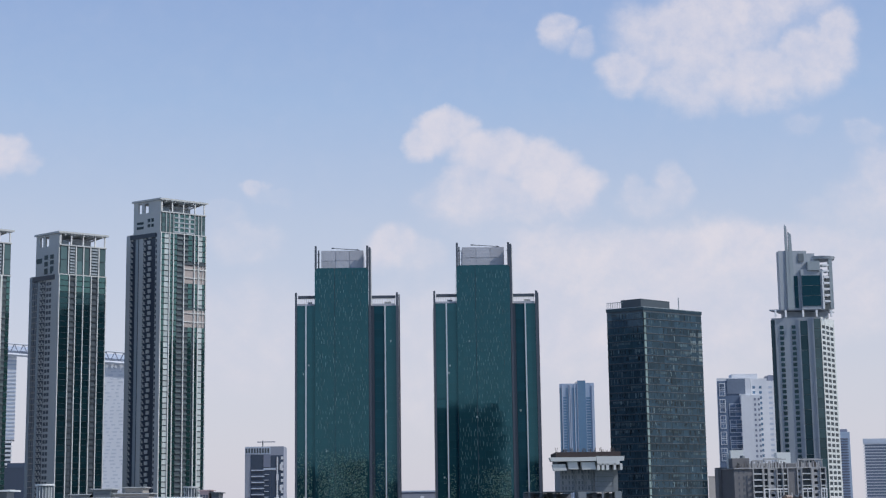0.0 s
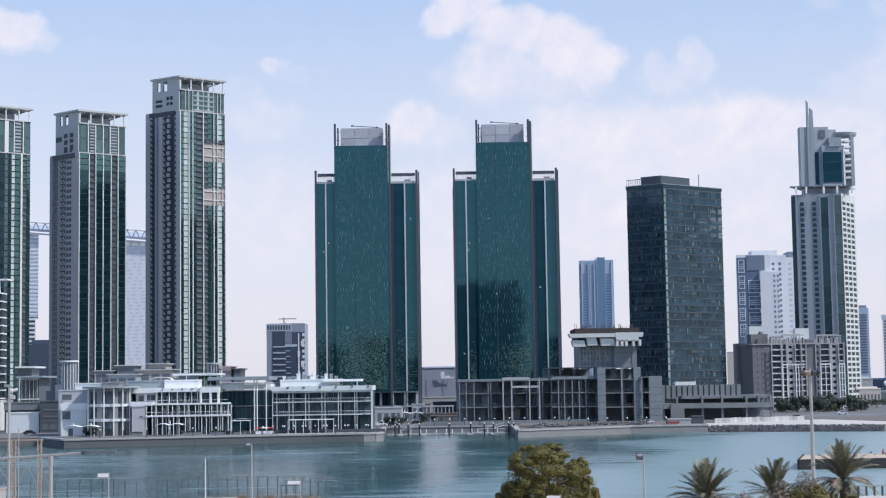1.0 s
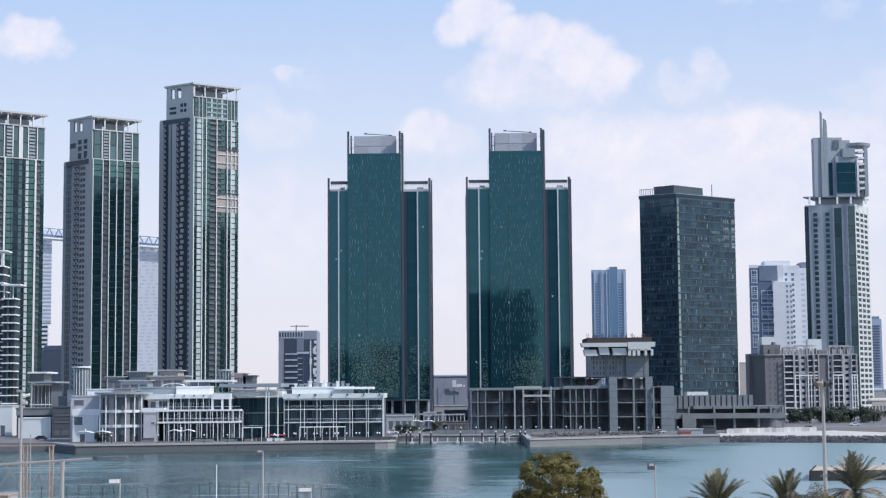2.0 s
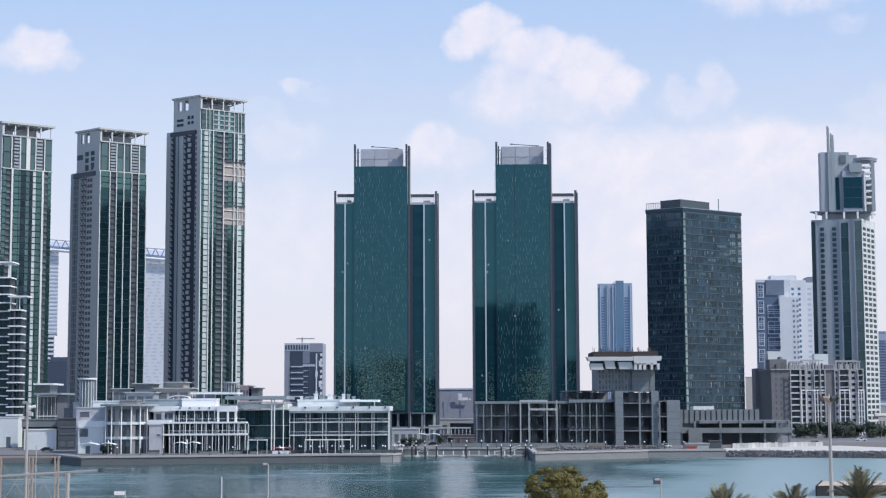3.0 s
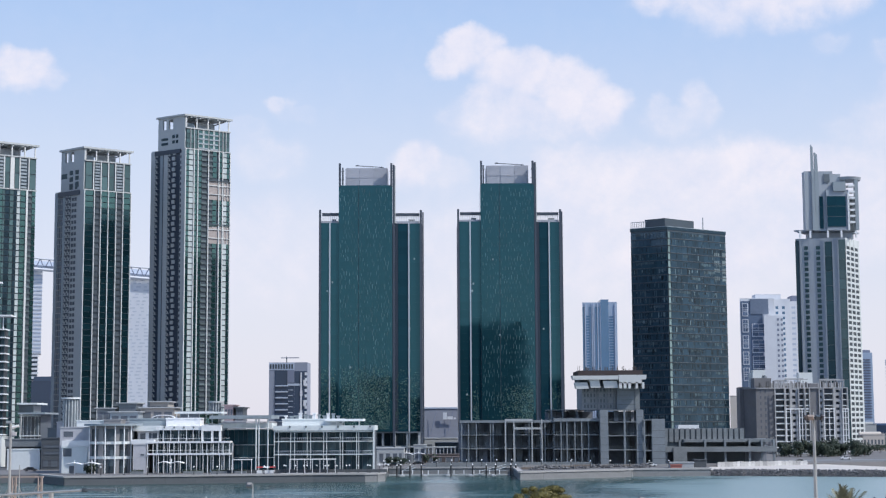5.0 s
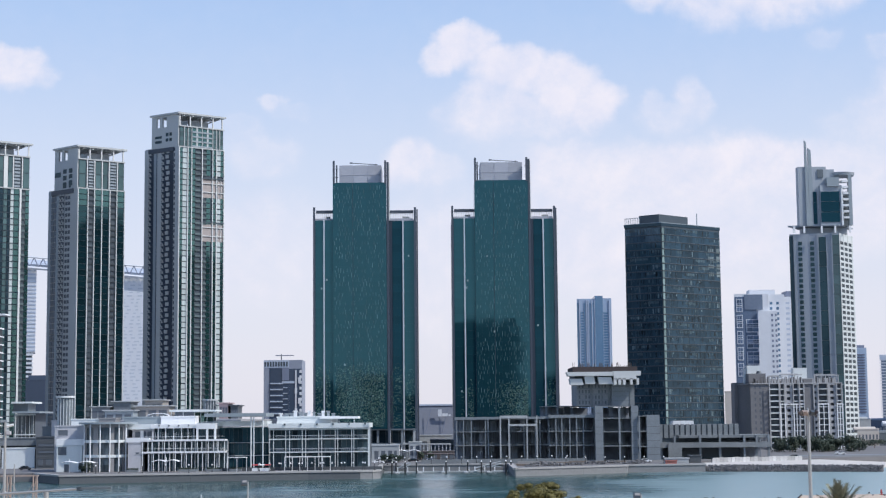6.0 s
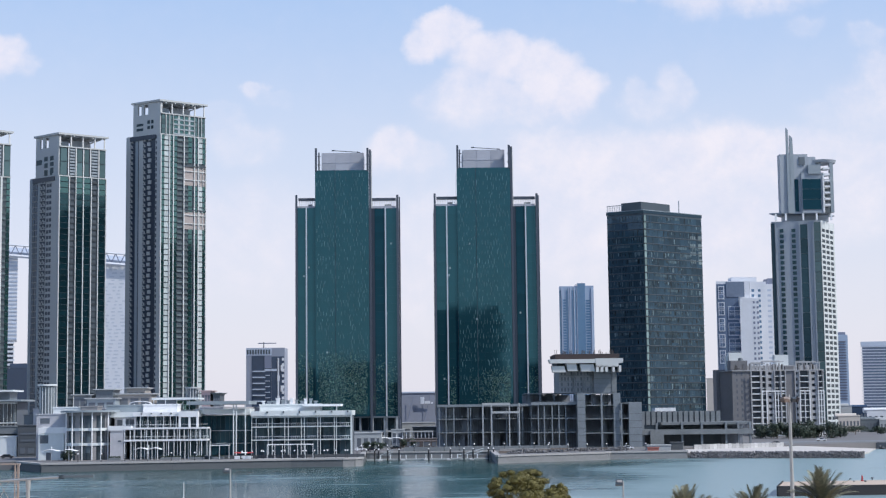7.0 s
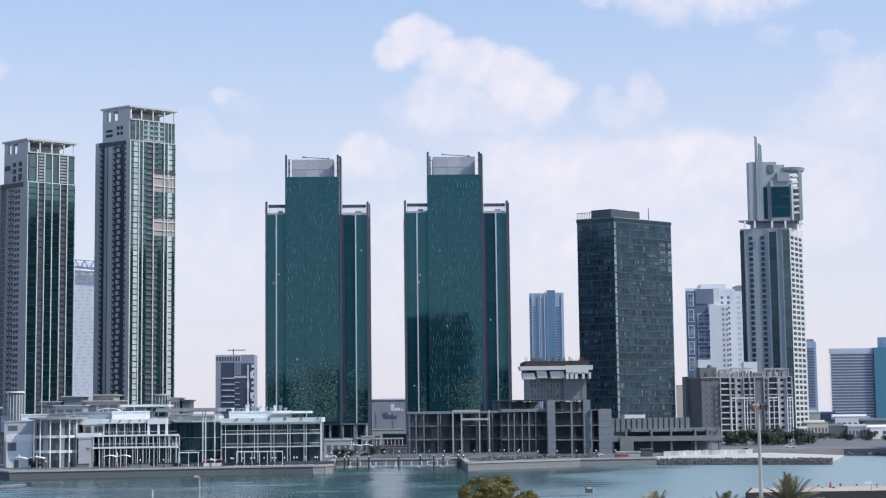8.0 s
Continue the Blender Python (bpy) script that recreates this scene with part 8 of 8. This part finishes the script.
t = thing("fence_gate", (-19.39, 206, NZ), "small grey gate cage in the fence corner", "gate")
for px in (-20.4, -19.68, -18.52):
    part("post", tube(B(), (px, 206, NZ), (px, 206, NZ + 2.6), 0.06, sides=6), POST, t)
part("rail", tube(B(), (-20.4, 206, NZ + 1.3), (-18.23, 206, NZ + 1.3), 0.05, sides=6), STEEL, t)
part("rail", tube(B(), (-20.4, 206, NZ + 2.5), (-18.23, 206, NZ + 2.5), 0.05, sides=6), POST, t)

# tall mast with a ring of floodlights
mx, my, mz = 39.36, 170, 18.72
t = thing("floodlight_mast", (mx, my, NZ), "tall tapered steel mast with a ring of rusty floodlights", "light mast")
part("mast", tube(B(), (mx, my, NZ), (mx, my, mz), 0.26, 0.14, 12), STEEL, t)
ring = part("ring", tube(B(), (mx, my, mz - 0.15), (mx, my, mz + 0.0), 0.55, 0.55, 16), DARK_CLAD, t)
for i in range(8):
    a = i * math.pi / 4 + 0.3
    m = Matrix.Translation((mx + 0.85 * math.cos(a), my + 0.85 * math.sin(a), mz - 0.05)) @ pose(0, 0, 0, 0, 35, math.degrees(a))
    fl = part("floodlight", box(B(), -0.16, 0.16, -0.22, 0.22, -0.26, 0.22, m), (DARK_CLAD, BALCONY_BROWN, RUST)[i % 3], ring)
part("finial", tube(B(), (mx, my, mz), (mx, my, mz + 0.5), 0.12, 0.04), STEEL, t)

# street lamp with a long arm
lx, ly, lz = -21.78, 90, 14.29
t = thing("street_lamp", (lx, ly, NZ), "grey street lamp with a long two-sided arm", "street lamp")
part("pole", tube(tube(B(), (lx, ly, NZ), (lx, ly, lz - 0.1), 0.13, 0.115, 12), (lx, ly, lz - 0.35), (lx, ly, lz + 0.08), 0.14, sides=12), STEEL, t)
part("arm", tube(B(), (-26.17, ly, 14.18), (-20.01, ly, 14.52), 0.065), STEEL, t)
part("lamp_head", canted(B(), -19.92, -18.14, -19.79, -18.14, ly - 0.14, ly + 0.14, 14.48, 14.62, 0), MID_CLAD, t)
part("joint", box(B(), -20.07, -19.76, ly - 0.1, ly + 0.1, 14.42, 14.64), DARK_CLAD, t)

# camera mast
cx, cy, cz = -29.48, 110, 18.42
t = thing("camera_mast", (cx, cy, NZ), "slim grey mast with small devices at its top", "mast")
part("pole", tube(B(), (cx, cy, NZ), (cx, cy, cz), 0.115, 0.085, 12), STEEL, t)
part("device", box(B(), cx - 0.32, cx + 0.12, cy - 0.15, cy + 0.15, cz - 0.12, cz + 0.05), GREY_CLAD, t)
part("device", tube(B(), (cx + 0.1, cy, cz - 0.4), (cx + 0.55, cy, cz - 0.28), 0.09), WHITE, t)
part("device", box(B(), cx + 0.08, cx + 0.38, cy - 0.12, cy + 0.12, cz - 0.95, cz - 0.7), STONE, t)
part("collar", tube(B(), (cx, cy, 13.64), (cx, cy, 13.38), 0.16, sides=12), STEEL, t)
for k in (-0.32, 0.4):
    part("cable_pole", tube(B(), (cx + k, cy + 1.0, NZ), (cx + k, cy + 1.0, 15.84 - abs(k)), 0.035, sides=6), STEEL, t)

# orange lattice gantry
gy = 150
t = thing("lattice_gantry", (-39.92, gy, NZ), "weathered orange lattice steel gantry", "gantry")


def lattice_leg(x, y, top, w=0.36):
    bm = B()
    c = [(x - w / 2, y - w / 2), (x + w / 2, y - w / 2), (x, y + w / 2)]
    for px, py in c:
        tube(bm, (px, py, NZ), (px, py, top), 0.06, sides=6)
    n = int((top - NZ) / 1.1)
    for i in range(n):
        z0, z1 = NZ + (top - NZ) * i / n, NZ + (top - NZ) * (i + 1) / n
        tube(bm, (*c[i % 2], z0), (*c[1 - i % 2], z1), 0.035, sides=5)
        tube(bm, (*c[0], z0), (*c[1], z0), 0.035, sides=5)
    return part("lattice_leg", bm, RUST, t)


gtop = 13.39
legs = (-37.3, -39.72, -42.67)
for lxx in legs:
    lattice_leg(lxx, gy, gtop)
part("beam", box(B(), legs[2] - 0.3, legs[0] + 0.25, gy - 0.2, gy + 0.2, gtop, gtop + 0.12), RUST, t)
for a, b in zip(legs[1:], legs):
    bm = B()
    tube(bm, (a, gy, gtop - 0.2), (b, gy, gtop - 4.5), 0.025, sides=4)
    tube(bm, (b, gy, gtop - 0.2), (a, gy, gtop - 4.5), 0.025, sides=4)
    part("tie_rod", bm, RUST, t)
t = thing("site_hut", (-38.96, 140, NZ), "small pale site hut on the sand", "hut")
part("wall", box(B(), -40.68, -38.02, 138, 141, NZ, 9.54), COPING, t)
part("roof", box(B(), -40.77, -37.93, 137.6, 141.4, 9.54, 9.64), RUST, t)

# sand jetty with a dark edge wall
JET = [(71.64, 322), (230, 330), (230, 366), (78.25, 346)]
tagged(part("jetty", prism(B(), JET, -2.0, 1.75), SAND), "low sandy jetty reaching into the harbour", "jetty", kind="structure")
DARK_EDGE = material("dark_timber_edge", (0.035, 0.033, 0.035), 0.8, vary=0.3, scale=0.4, fine=3.0)
t = thing("jetty_wall", (*JET[0], 0), "dark edge wall of the sandy jetty", "wall", kind="structure")
f = Face(JET[0], JET[1])
panels("wall_panel", t, f, 0, f.length, -0.5, 2.05, 30, 1, DARK_EDGE, 0.04, 0, 0.25)
f = Face(JET[3], JET[0])
panels("wall_panel", t, f, 0, f.length, -0.5, 2.0, 16, 1, DARK_EDGE, 0.04, 0, 0.25)
rnd = random.Random(21)
for i in range(26):
    s = rnd.uniform(0.18, 0.5)
    tagged(new("jetty_stone", ROCKS[i % 5]), "loose stone on the jetty sand", "stone", "jetty stones").matrix_world = Matrix.Translation((92.38 + rnd.uniform(0, 70), rnd.uniform(334, 358), 1.75 + s * 0.3)) @ Matrix.Scale(s, 4)
t = thing("hydrant", (95.0, 345, 1.75), "small red hydrant post on the jetty", "hydrant")
hx = 95.0
part("body", tube(tube(B(), (hx, 345, 1.75), (hx, 345, 2.7), 0.18), (hx, 345, 2.7), (hx, 345, 3.0), 0.2, 0.06), CAR_RED, t)
part("base", tube(B(), (hx, 345, 1.75), (hx, 345, 1.95), 0.35), CAR_RED, t)
jx, jz = 99.84, 3.27
t = thing("jetty_lamp", (jx, 330, 1.75), "slim lamp post with a small white head on the jetty", "lamp post")
part("pole", tube(B(), (jx, 331.5, 1.75), (jx, 331.5, jz - 0.2), 0.1), STEEL, t)
part("lamp_head", canted(B(), jx - 1.5, jx + 0.1, jx - 1.4, jx + 0.1, 331.2, 331.8, jz - 0.15, jz + 0.2, 0), WHITE, t)

# white shore railing
t = thing("shore_railing", (33.8, 125, NZ), "white panel railing by the palms", "railing")
rx0, rz = 32.4, 9.7
for k in range(14):
    x = rx0 + k * 0.62
    part("post", box(B(), x - 0.07, x + 0.07, 125, 125.14, NZ, rz), POST, t)
part("top_rail", box(B(), rx0, rx0 + 9, 124.97, 125.2, rz - 0.05, rz + 0.03), STEEL, t)
part("mid_rail", box(B(), rx0, rx0 + 9, 124.9, 125.0, 8.7, 8.92), WHITE, t)
